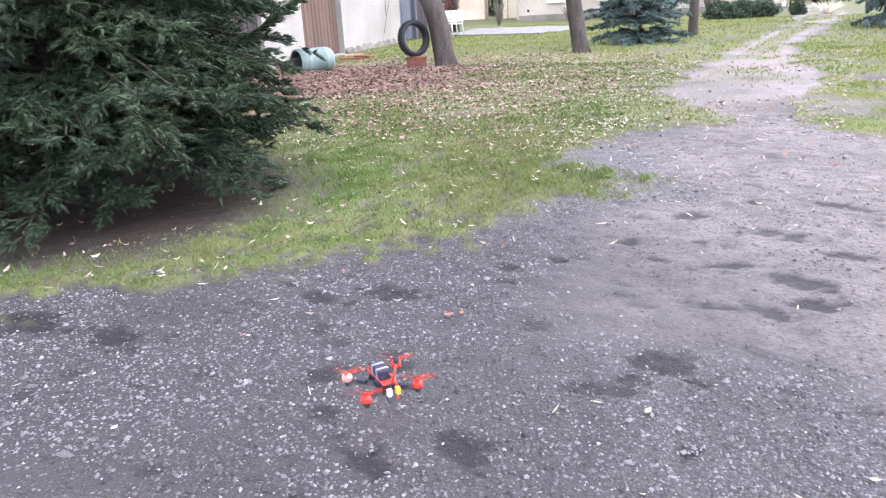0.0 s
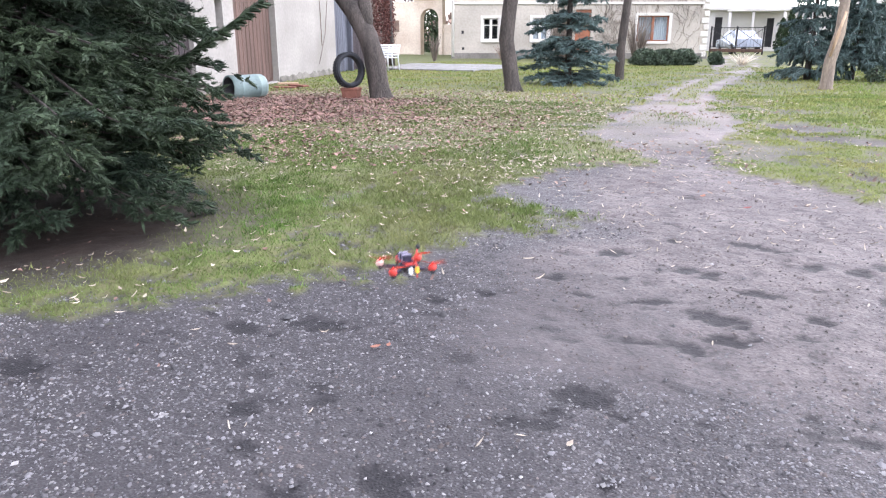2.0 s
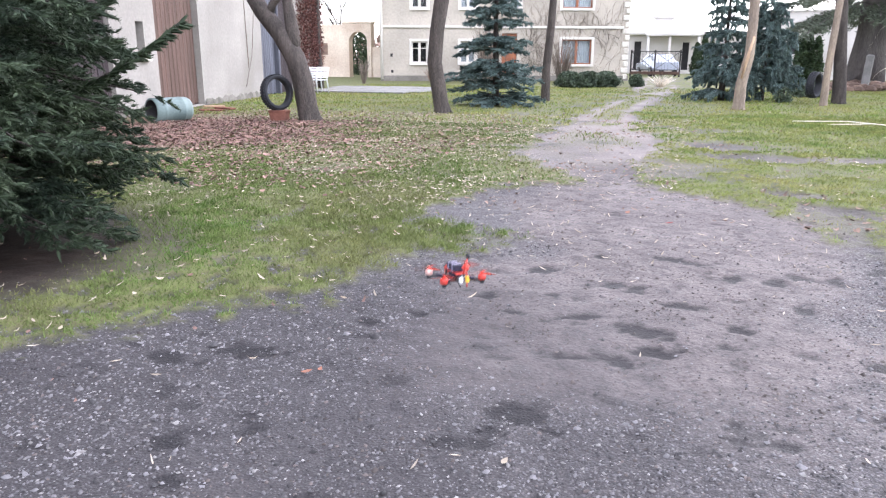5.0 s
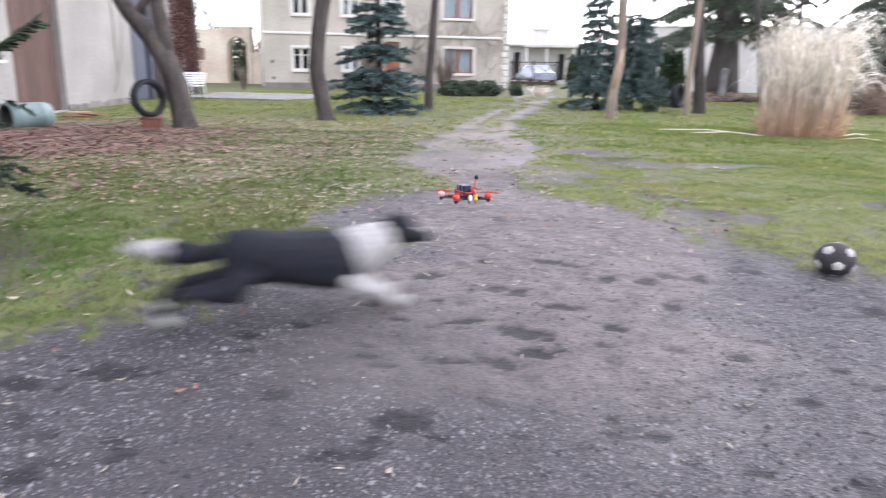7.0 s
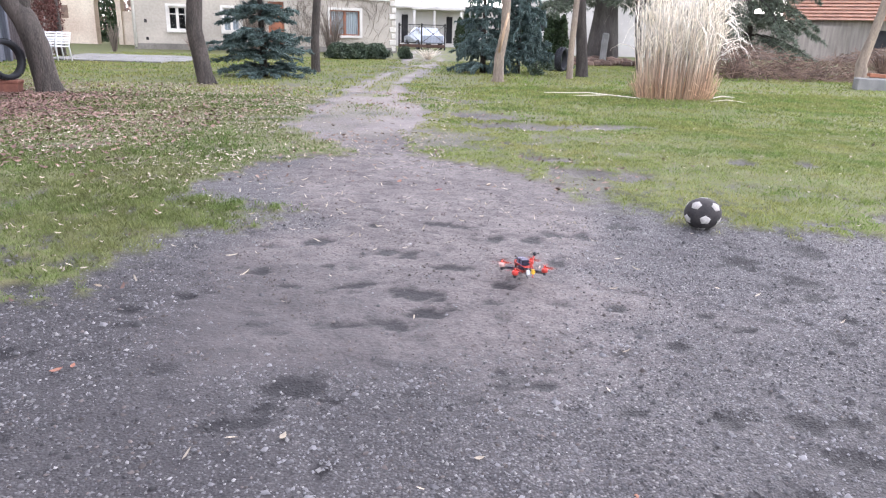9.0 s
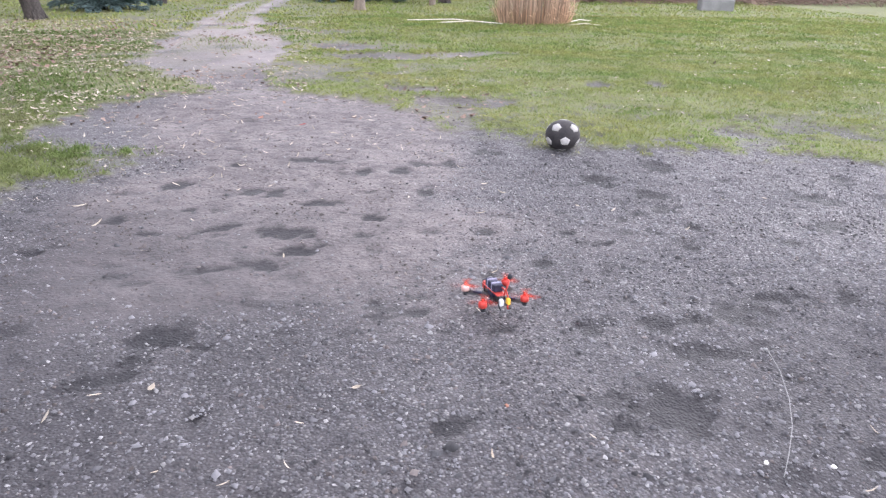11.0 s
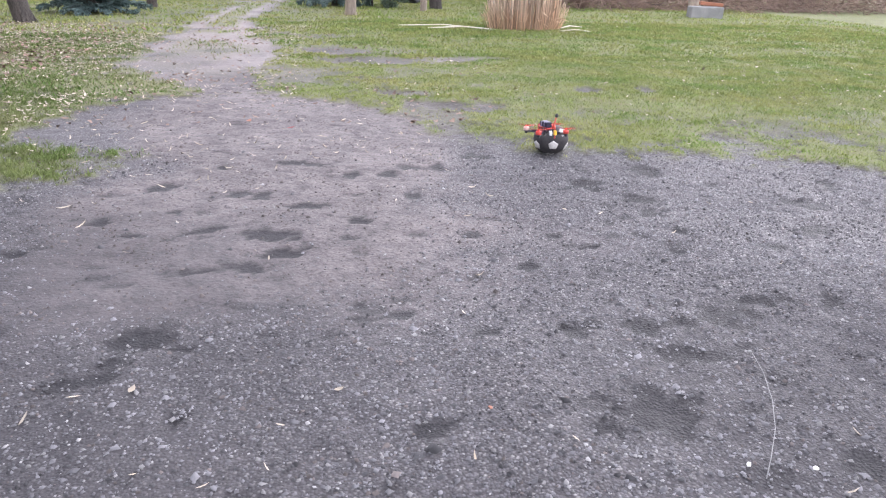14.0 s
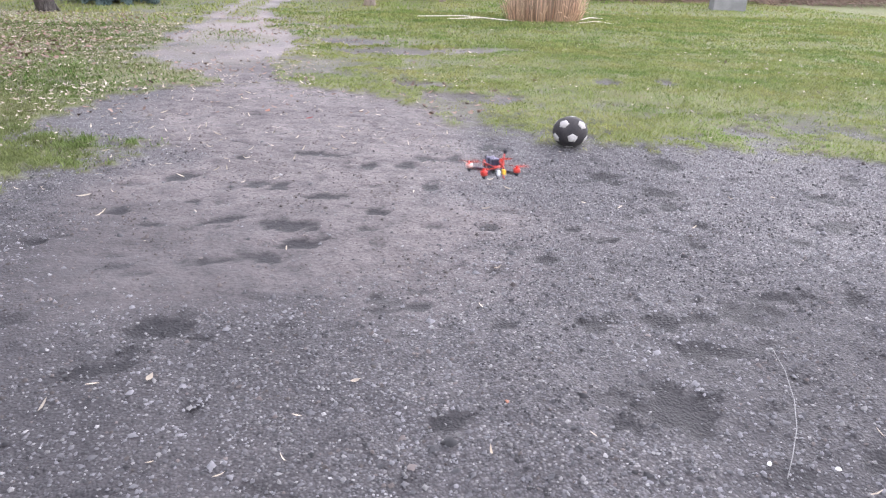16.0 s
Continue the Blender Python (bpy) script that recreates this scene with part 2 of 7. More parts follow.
# ---- ground: one sheet, gravel yard and track through lawn ----
LEFT = [(-16, -8), (-6, -0.6), (-3.9, 0.75), (-2.97, 1.4), (-2.67, 1.73), (-2.29, 2.03), (-1.85, 2.42), (-1.56, 2.83), (-1.41, 3.27), (-1.3, 3.66), (-0.97, 4.22),
        (-1.3, 4.5), (-1.8, 4.88), (-1.7, 5.73), (-1.5, 6.12), (-1.15, 6.48), (-0.92, 6.62), (-1.39, 7.5), (-1.96, 8.6), (-2.04, 10.75), (-2.06, 13.5), (-2.1, 17), (-2.0, 23), (-2.3, 30), (-2.6, 37.4), (-3.3, 48)]
RIGHT = [(-1.3, 48), (-1.2, 38), (-0.75, 31), (-0.95, 24), (-1.2, 18.5), (-1.1, 14.5), (-0.55, 11.3), (-0.28, 9.4), (-0.4, 8.07), (-0.3, 6.62), (0.2, 6.25), (0.6, 5.95),
         (0.86, 5.3), (0.98, 4.85), (1.38, 4.6), (1.57, 4.42), (1.85, 4.32), (2.42, 4.08), (2.83, 3.92), (3.2, 3.75), (3.55, 3.62), (5, 2.6), (8, 0.5), (16, -8)]
# worn spots in the lawn: place, half lengths
SPOTS = [(1.19, 5.96, .36, .2), (1.52, 5.8, .24, .17), (.9, 8.93, .67, .3), (1.82, 9.04, .54, .27), (2.78, 6.66, .12, .13), (.35, 10.0, .5, .5), (3.37, 6.65, .11, .2), (.92, 6.5, .22, .14)]
YARD = np.array(LEFT + RIGHT, float)
SPRUCE = (-4.3, 2.75)


def yard_distance(x, y):
    """Metres inside the yard's outline; below nought on the lawn."""
    p = np.stack([np.ravel(x), np.ravel(y)], -1)
    best, inside = np.full(len(p), 1e9), np.zeros(len(p), bool)
    for a, b in zip(YARD, np.roll(YARD, -1, 0)):
        d = b - a
        t = np.clip(((p - a) @ d) / (d @ d), 0, 1)
        best = np.minimum(best, np.hypot(*(p - a - t[:, None] * d).T))
        cross = (a[1] > p[:, 1]) != (b[1] > p[:, 1])
        inside ^= cross & (p[:, 0] < (b[0] - a[0]) * (p[:, 1] - a[1]) / (b[1] - a[1] + 1e-12) + a[0])
    return np.where(inside, best, -best).reshape(np.shape(x))


def cover(x, y):
    """How grassy, gravelly, muddy, leaf-strewn and bare under the spruce a place is."""
    s = yard_distance(x, y)
    far = step(6, 16, y)
    rag = (fbm(x, y, 1.6, 3) - 0.5) * (0.42 + 0.6 * far) + (vnoise(x, y, 9, 7) - 0.5) * 0.3 + (vnoise(x, y, 23, 8) - 0.5) * 0.2 + (vnoise(x, y, 48, 9) - 0.5) * 0.1
    grass = step(-0.1, 0.12, rag - s)
    torn = (fbm(x, y, 5.0, 13) - 0.5) * 1.3 + (vnoise(x, y, 25, 14) - 0.5) * 0.5
    bald = 0.8 * step(0.56, 0.68, 0.55 * fbm(x, y, 0.9, 11) + 0.45 * fbm(x, y, 3.4, 12)) * step(-3.4, -0.3, s) * (1 - step(14, 25, y))
    for cx, cy, a, b in SPOTS:
        bald = np.maximum(bald, step(1.1, 0.6, np.hypot((x - cx) / (1.25 * a), (y - cy) / (1.25 * b)) + torn))
    crumbs = step(0.6, 0.74, vnoise(x, y, 11, 15) * 0.6 + 0.4 * vnoise(x, y, 29, 16)) * step(-2.6, -0.05, s)
    grass = grass * (1 - 0.9 * bald) * (1 - 0.8 * crumbs)
    strip = step(0.1, 0.35, s) * far * step(0.42, 0.6, fbm(x, y, 1.4, 17) + 0.12 * step(0.75, 0.35, np.abs(s - 0.75)))
    grass = np.maximum(grass, 0.75 * strip)
    # bare ground round the spruce; this mask also carries the tree's painted shade
    shaded_soil = step(1.0, 0.55, np.hypot((x - SPRUCE[0]) / 1.95, (y - SPRUCE[1]) / 1.7) + (fbm(x, y, 2.0, 5) - 0.5) * 0.35)
    grass = grass * (1 - shaded_soil)
    grav = np.clip(step(0.42, 0.72, fbm(x, y, 0.7, 21) + 0.30 * step(-0.3, 1.6, x + 0.25 * (2 - y)) + 0.22 * step(-0.7, -1.7, x) + 0.14 * step(2.5, 1.5, y) - 0.16 * step(2.6, 4.2, y)), 0, 1)
    heap = np.hypot((x + 7.3) / 2.75, (y - 8.9) / 2.7)
    leaf = step(1.2, 0.55, heap + (fbm(x, y, 1.2, 31) - 0.5) * 0.6)
    return s, grass, grav, shaded_soil, leaf


def dampness(x, y):
    """Dark wet asphalt grit towards the barn side, pale dry sand on the far track."""
    d = step(1.1, -1.1, x + 0.5 * (y - 2) + 1.2 * (fbm(x, y, 0.9, 81) - 0.5)) * step(4.2, 2.6, y)
    d = np.maximum(d, 1.0 * step(0.5, 1.4, x + 0.8 * (fbm(x, y, 1.1, 82) - 0.5)) * step(2.5, 1.5, y))
    return 0.95 * d, step(7.0, 11.0, y + 3 * (fbm(x, y, 0.5, 83) - 0.5)) * step(0.2, 0.5, fbm(x, y, 1.7, 87))


def spread(lo, fine_lo, fine_hi, hi, fine, grow):
    a = list(np.arange(fine_lo, fine_hi + 1e-6, fine))
    for sign, end, row in ((1, hi, a), (-1, lo, [])):
        d, p = fine, (fine_hi if sign > 0 else fine_lo)
        while sign * (end - p) > 0:
            d *= grow
            p += sign * d
            (a if sign > 0 else row).append(p)
        if sign < 0:
            a = row[::-1] + a
    return np.array(a)


# damp hollows in the yard: place, half lengths
HOLLOWS = [(-.79, 3.16, .06, .05), (-.97, 2.8, .06, .04), (-.62, 3.69, .07, .09), (-.49, 3.27, .04, .05), (-.22, 3.53, .07, .07), (.09, 4.09, .11, .05), (-.35, 4.02, .05, .06), (.38, 3.86, .06, .05),
           (.56, 3.86, .05, .05), (.7, 3.97, .07, .06), (.87, 4.0, .05, .07), (.13, 3.29, .11, .04), (.03, 2.72, .1, .04), (-.1, 2.58, .07, .05), (.38, 3.06, .06, .05), (.3, 2.84, .04, .03), (.67, 3.45, .06, .06),
           (.33, 2.21, .04, .04), (.3, 2.1, .05, .03), (.44, 2.12, .05, .03), (-.33, 2.99, .1, .03), (-.59, 2.95, .06, .03), (-.23, 1.96, .05, .03)]
HOLLOWS += [(-.3, 2.55, .08, .03), (1.63, 3.54, .08, .1), (1.81, 3.26, .09, .08), (1.75, 3.04, .08, .07), (.99, 2.47, .06, .05), (1.17, 2.79, .04, .04), (.84, 2.83, .05, .04), (2.06, 3.79, .07, .1), (1.31, 2.64, .06, .03),
            (1.68, 2.56, .04, .03), (1.8, 2.79, .03, .04), (2.65, 3.13, .09, .09), (3.0, 3.41, .05, .08), (2.44, 2.73, .15, .06), (2.12, 2.55, .06, .04), (1.53, 1.97, .11, .07), (1.36, 1.93, .06, .04), (1.74, 2.06, .09, .04),
            (2.0, 2.05, .04, .04), (.69, 1.95, .04, .03), (.98, 1.94, .04, .04), (1.24, 1.92, .05, .06), (1.28, 1.73, .1, .05)]
HOLLOWS += [(1.06, 1.48, .09, .09), (-.4, 1.89, .06, .05), (1.48, 1.19, .04, .05), (-.18, 1.58, .04, .03), (.47, 1.47, .05, .03), (.92, 1.41, .05, .03), (-.1, 3.48, .05, .05), (-1.48, 2.17, .14, .05), (0, 2.89, .13, .06),
            (1.04, 5.02, .04, .08), (1.14, 4.21, .09, .08), (2.13, 4.14, .07, .1), (-1.1, 1.67, .06, .04), (-1.17, 1.34, .04, .03), (-.34, 2.03, .1, .05), (-1.17, 2.61, .05, .06), (-1.71, 2.01, .12, .05), (-1.33, 1.5, .05, .05),
            (-.92, 1.19, .08, .05), (-.71, 1.37, .1, .06), (-.45, 1.81, .09, .04), (-2.65, 1.35, .18, .08), (-2.21, 1.39, .13, .06)]
dents = [(random.uniform(-2.2, 3.2), random.uniform(0.8, 5.4), random.uniform(0.02, 0.06), random.uniform(0.012, 0.03)) for _ in range(260)]


def hollow(x, y):
    h = np.zeros(np.shape(x))
    rag = (vnoise(x, y, 14, 41) - 0.5) * 0.8 + (vnoise(x, y, 33, 43) - 0.5) * 0.7 + (vnoise(x, y, 75, 44) - 0.5) * 0.4
    for k, (cx, cy, a, b) in enumerate(HOLLOWS + dents):
        near = (np.abs(x - cx) < 3 * a) & (np.abs(y - cy) < 3 * a)
        if near.any():
            w = 0.35 * math.sin(k * 2.3)
            dx, dy = x[near] - cx, y[near] - cy
            d = np.hypot((dx * math.cos(w) + dy * math.sin(w)) / (1.25 * a), (dy * math.cos(w) - dx * math.sin(w)) / (1.3 * b)) + rag[near]
            h[near] = np.maximum(h[near], step(1.0, 0.6, d) * (1.0 if k < len(HOLLOWS) else 0.6))
    return h


def relief(x, y, grass):
    """Height of the ground: broad swells, trodden lumps and crumbs on bare earth, the turf a little proud."""
    near, bare = step(30, 8, np.hypot(x, y)), 1 - grass
    lumps = (fbm(x, y, 9.0, 52) - 0.5) * 0.016 + (vnoise(x, y, 27, 54) - 0.5) * 0.007
    return near * ((fbm(x, y, 1.3, 51) - 0.5) * 0.035 + lumps * bare * step(9, 6, y) + 0.02 * grass + (vnoise(x, y, 6, 53) - 0.5) * 0.02 * grass)


def ground():
    gx, gy = spread(-400, -3.7, 4.4, 400, 0.023, 1.08), spread(-300, 0.5, 6.8, 900, 0.023, 1.05)
    x, y = np.meshgrid(gx, gy)
    s, grass, grav, shaded_soil, leaf = cover(x, y)
    wet = np.maximum(hollow(x, y), 0.6 * step(-0.05, -0.35, s) * step(0.3, 0.7, fbm(x, y, 3.0, 47))) * (1 - grass)
    z = relief(x, y, grass) - 0.008 * wet
    ny, nx = x.shape
    i = np.arange((ny - 1) * (nx - 1))
    a = i // (nx - 1) * nx + i % (nx - 1)
    ob = indexed("ground", np.stack([x, y, z], -1).reshape(-1, 3), np.stack([a, a + 1, a + nx + 1, a + nx], -1), ground_material(), True)
    for name, values in (("grass", grass), ("grav", grav), ("shaded_soil", shaded_soil), ("leaf", leaf), ("wet", wet), ("damp", dampness(x, y)[0]), ("sand", dampness(x, y)[1] * step(-0.3, 0.2, s)),
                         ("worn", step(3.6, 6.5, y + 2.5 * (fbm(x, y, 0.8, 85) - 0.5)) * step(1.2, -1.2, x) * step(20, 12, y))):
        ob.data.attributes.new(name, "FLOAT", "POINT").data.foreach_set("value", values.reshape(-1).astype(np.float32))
    return tagged(ob, "grey gravel yard and muddy track through mossy lawn", "ground", kind="structure")


def ground_material():
    m, n, l, p = material_base("yard_and_lawn")

    def attr(name):
        a = n.new("ShaderNodeAttribute")
        a.attribute_name = name
        return a.outputs["Fac"]

    broad = noise_tex(n, l, 0.9, 5.0)
    mid = noise_tex(n, l, 7.0, 6.0)
    fine = noise_tex(n, l, 60.0, 4.0)
    grit = noise_tex(n, l, 220.0, 2.0)
    mud = blend(n, l, ramp(n, l, broad, 0.3, 0.7), (0.163, 0.136, 0.13), (0.12, 0.105, 0.104))
    mud = blend(n, l, ramp(n, l, mid, 0.45, 0.66, 0.0, 0.75), mud, (0.066, 0.058, 0.057))
    speck = noise_tex(n, l, 34.0, 5.0)
    mud = blend(n, l, ramp(n, l, speck, 0.54, 0.64, 0.0, 0.7), mud, (0.05, 0.044, 0.044))
    cells = n.new("ShaderNodeTexVoronoi")
    cells.inputs["Scale"].default_value = 115.0
    l.new(n.new("ShaderNodeTexCoord").outputs["Object"], cells.inputs["Vector"])
    tone = n.new("ShaderNodeSeparateColor")
    l.new(cells.outputs["Color"], tone.inputs[0])
    chips = blend(n, l, ramp(n, l, tone.outputs[0], 0.0, 1.0), (0.03, 0.029, 0.033), (0.142, 0.139, 0.148))
    chips = blend(n, l, ramp(n, l, tone.outputs[1], 0.84, 0.95), chips, (0.27, 0.262, 0.256))
    chips = blend(n, l, ramp(n, l, cells.outputs["Distance"], 0.35, 0.75), chips, (0.04, 0.038, 0.041))
    bare = blend(n, l, ramp(n, l, attr("grav"), 0.0, 1.0, 0.18, 0.8), mud, chips)
    bare = blend(n, l, 1.0, bare, blend(n, l, ramp(n, l, fine, 0.3, 0.7), (0.75, 0.75, 0.75), (1.22, 1.22, 1.22)), "MULTIPLY")
    bare = blend(n, l, ramp(n, l, attr("damp"), 0.0, 1.0, 0.0, 0.85), bare, (0.04, 0.037, 0.04))
    bare = blend(n, l, ramp(n, l, attr("sand"), 0.0, 1.0, 0.0, 0.7), bare, (0.25, 0.22, 0.2))
    bare = blend(n, l, ramp(n, l, attr("wet"), 0.0, 1.0, 0.0, 0.92), bare, (0.018, 0.017, 0.019))
    turf = blend(n, l, ramp(n, l, broad, 0.35, 0.65), (0.13, 0.15, 0.05), (0.1, 0.12, 0.04))
    turf = blend(n, l, ramp(n, l, mid, 0.4, 0.7), turf, (0.13, 0.125, 0.06))
    turf = blend(n, l, ramp(n, l, fine, 0.5, 0.8), turf, (0.075, 0.062, 0.042))
    turf = blend(n, l, ramp(n, l, attr("worn"), 0.0, 1.0, 0.0, 0.75), turf, blend(n, l, ramp(n, l, mid, 0.35, 0.65), (0.155, 0.15, 0.085), (0.115, 0.125, 0.055)))
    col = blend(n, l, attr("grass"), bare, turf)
    # brown earth, darkened beyond its own tone to paint in the spruce's shade
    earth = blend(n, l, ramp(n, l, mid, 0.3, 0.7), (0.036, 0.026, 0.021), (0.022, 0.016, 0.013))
    col = blend(n, l, attr("shaded_soil"), col, earth)
    litter = blend(n, l, ramp(n, l, fine, 0.3, 0.7), (0.16, 0.1, 0.08), (0.1, 0.065, 0.055))
    col = blend(n, l, ramp(n, l, attr("leaf"), 0.0, 1.0, 0.0, 0.75), col, litter)
    l.new(col, p.inputs["Base Color"])
    l.new(blend(n, l, attr("grass"), blend(n, l, ramp(n, l, broad, 0.4, 0.65), (0.7,) * 3, (0.88,) * 3), (0.95,) * 3), p.inputs["Roughness"])
    p.inputs["Specular IOR Level"].default_value = 0.27
    height = n.new("ShaderNodeMath")
    height.operation = "ADD"
    stony = n.new("ShaderNodeMath")
    stony.operation = "MULTIPLY"
    l.new(ramp(n, l, cells.outputs["Distance"], 0.0, 0.7, 0.6, 0.0), stony.inputs[0]), l.new(ramp(n, l, attr("grav"), 0.0, 1.0, 0.1, 1.0), stony.inputs[1])
    l.new(fine, height.inputs[0]), l.new(stony.outputs[0], height.inputs[1])
    b = n.new("ShaderNodeBump")
    b.inputs["Strength"].default_value, b.inputs["Distance"].default_value = 0.7, 0.008
    l.new(height.outputs[0], b.inputs["Height"])
    l.new(b.outputs[0], p.inputs["Normal"])
    return m


def surface_z(x, y):
    """The ground's height, as the sheet has it."""
    return relief(x, y, cover(x, y)[1])


ground()


# ---- walls with openings ----
def pierced(g, length, height, thick, holes, y0=0.0):
    """A wall along x with holes (x0, x1, z0, z1) that go through it."""
    us = sorted({0.0, length, *[h[0] for h in holes], *[h[1] for h in holes]})
    zs = sorted({0.0, height, *[h[2] for h in holes], *[h[3] for h in holes]})
    for a, b in zip(us, us[1:]):
        run = None
        for c, d in zip(zs, zs[1:]):
            if any(h[0] < (a + b) / 2 < h[1] and h[2] < (c + d) / 2 < h[3] for h in holes):
                if run:
                    g.box(((a + b) / 2, y0 + thick / 2, (run[0] + run[1]) / 2), (b - a, thick, run[1] - run[0]))
                run = None
            else:
                run = (run[0], d) if run else (c, d)
        if run:
            g.box(((a + b) / 2, y0 + thick / 2, (run[0] + run[1]) / 2), (b - a, thick, run[1] - run[0]))
    seen, order = {}, []
    for p in g.v:
        order.append(seen.setdefault(tuple(round(c, 4) for c in p), len(seen)))
    g.v, g.f = list(seen), [tuple(order[i] for i in f) for f in g.f]
    return g


def window(house, x0, x1, z0, z1, frame_mat, leaves=2, surround=0.12, cross=True, curtained=True):
    """A casement window with plaster surround, panes, curtain and sill, in a wall whose face is y = 0."""
    w, h, cx, cz = x1 - x0, z1 - z0, (x0 + x1) / 2, (z0 + z1) / 2
    win = part("window", Geo().box((x0 - surround / 2, -0.02, cz), (surround, 0.06, h + 2 * surround), 0.008).box((x1 + surround / 2, -0.02, cz), (surround, 0.06, h + 2 * surround), 0.008)
               .box((cx, -0.02, z1 + surround / 2), (w, 0.06, surround), 0.008), WHITE_PAINT, house, "window with white plaster surround")
    part("sill", Geo().box((cx, -0.05, z0 - surround / 2), (w + 0.02, 0.14, surround), 0.012), WHITE_PAINT, win)
    fr = Geo()
    t = 0.06
    fr.box((x0 + t / 2, 0.11, cz), (t, 0.07, h), 0.008).box((x1 - t / 2, 0.11, cz), (t, 0.07, h), 0.008)
    fr.box((cx, 0.11, z0 + t / 2), (w - 2 * t, 0.07, t), 0.008).box((cx, 0.11, z1 - t / 2), (w - 2 * t, 0.07, t), 0.008)
    part("frame", fr, frame_mat, win)
    step_x = (w - 2 * t) / leaves
    for k in range(1, leaves):
        part("mullion", Geo().box((x0 + t + k * step_x, 0.10, cz), (0.13 if leaves == 2 else 0.07, 0.07, h - 2 * t), 0.008), frame_mat, win)
    if cross:
        part("transom", Geo().box((cx, 0.115, z0 + 0.68 * h), (w - 2 * t, 0.05, 0.045), 0.006), frame_mat, win)
    for k in range(leaves):
        pane = part("pane", Geo().box((x0 + t + (k + 0.5) * step_x, 0.14, cz), (step_x - 0.02, 0.008, h - 2 * t)), GLASS, win)
        pane.visible_shadow = False
    if curtained:
        cur = Geo()
        cols = int(w / 0.03)
        v = [(x0 + w * i / cols, 0.27 + 0.018 * math.sin(i * 1.9) + 0.01 * math.sin(i * 0.7), z) for z in (z0 + 0.03, z1 - 0.02) for i in range(cols + 1)]
        cur.add(v, [(i, i + 1, cols + 2 + i, cols + 1 + i) for i in range(cols)])
        part("curtain", cur, CURTAIN, win, "pale net curtain")
    part("room_back", Geo().box((cx, 0.8, cz), (w + 1.0, 0.05, h + 0.8)), DARK_ROOM, win)
    return win


def along(a, b, z=0.0):
    """The pose of a wall whose foot runs from a to b with its face to the viewer at the yard."""
    return pose(a[0], a[1], z, 0, 0, math.degrees(math.atan2(b[1] - a[1], b[0] - a[0])))


def main_house():
    house = empty("house", along((-15.52, 34.4), (-3.9, 39.6)), "two-storey grey rendered house with white corner stones and bare vines", "house")
    L, H, T = 13.0, 6.3, 0.45
    holes = [(1.62, 2.42, 0.92, 1.98), (1.64, 2.44, 3.62, 4.72), (9.45, 11.03, 0.86, 2.1), (9.4, 10.98, 3.66, 4.95), (4.12, 4.92, 0.92, 2.0), (4.12, 4.92, 3.62, 4.72),
             (6.3, 7.1, 0.3, 2.4), (6.2, 7.2, 3.62, 4.72), (0.52, 0.64, 1.22, 1.38), (0.55, 0.67, 0.42, 0.56)]
    part("wall", pierced(Geo(), L, H, T, holes), RENDER_GREY, house, "weathered grey render front wall")
    part("wall", Geo().box((T / 2, 5.5, H / 2), (T, 10.1, H)), RENDER_GREY, house)
    part("wall", Geo().box((L - T / 2, 5.5, H / 2), (T, 10.1, H)), RENDER_GREY, house)
    part("wall", Geo().box((L / 2, 10.8, H / 2), (L, T, H)), RENDER_GREY, house)
    part("plinth", Geo().box((3.15, -0.03, 0.13), (6.28, 0.08, 0.3), 0.02).box((10.1, -0.03, 0.13), (5.98, 0.08, 0.3), 0.02), PLINTH, house, "darker stained plinth")
    part("string_course", Geo().box((6.4, -0.035, 2.7), (12.6, 0.1, 0.12), 0.02), WHITE_PAINT, house, "pale string course between storeys")
    part("cornice", Geo().box((6.5, -0.1, 6.25), (13.3, 0.3, 0.25), 0.04), WHITE_PAINT, house)
    roof = Geo().add([(-0.5, -0.6, 6.35), (13.5, -0.6, 6.35), (13.5, 11.6, 6.35), (-0.5, 11.6, 6.35), (4, 5.5, 9.2), (9, 5.5, 9.2)],
                     [(0, 1, 5, 4), (1, 2, 5), (2, 3, 4, 5), (3, 0, 4), (3, 2, 1, 0)])
    part("roof", roof, ROOF_TILE, house, "hipped clay tile roof")
    window(house, *holes[0], WHITE_PAINT, curtained=False), window(house, *holes[1], WHITE_PAINT, curtained=False)
    window(house, *holes[2], ORANGE_WOOD, 2, 0.13, False), window(house, *holes[3], ORANGE_WOOD, 2, 0.13, False)
    window(house, *holes[4], WHITE_PAINT), window(house, *holes[5], WHITE_PAINT), window(house, *holes[7], WHITE_PAINT)
    for h in holes[8:]:
        part("vent", Geo().box(((h[0] + h[1]) / 2, 0.2, (h[2] + h[3]) / 2), (h[1] - h[0], 0.02, h[3] - h[2])), DARK_ROOM, house)
    door = part("door", Geo().box((6.7, 0.15, 1.35), (0.78, 0.06, 2.08), 0.01), ORANGE_WOOD, house, "reddish brown front door")
    for z in (0.75, 1.35, 1.95):
        part("panel", Geo().box((6.7, 0.11, z), (0.5, 0.03, 0.45), 0.012), ORANGE_WOOD, door)
    for k in range(3):
        part("step", Geo().box((6.7, -0.2 - 0.28 * k, 0.25 - 0.1 * k), (1.5 + 0.1 * k, 0.3, 0.1), 0.015), PLINTH, house)
    for k in range(19):
        long = 0.36 if k % 2 else 0.24
        part("quoin", Geo().box((12.98 - long / 2 + 0.04, -0.02, 0.22 + 0.33 * k), (long, 0.1, 0.25), 0.02), STONE_WHITE, house, "" if k else "white corner stones")
    pipe = Geo().tube([(0.1, -0.08, 0.1), (0.1, -0.08, 3.0), (0.08, -0.08, 6.1)], 0.05, 10)
    part("downpipe", pipe, WHITE_PAINT, house, "pale rain downpipe", True)
    rnd = random.Random(5)
    vine = Geo()
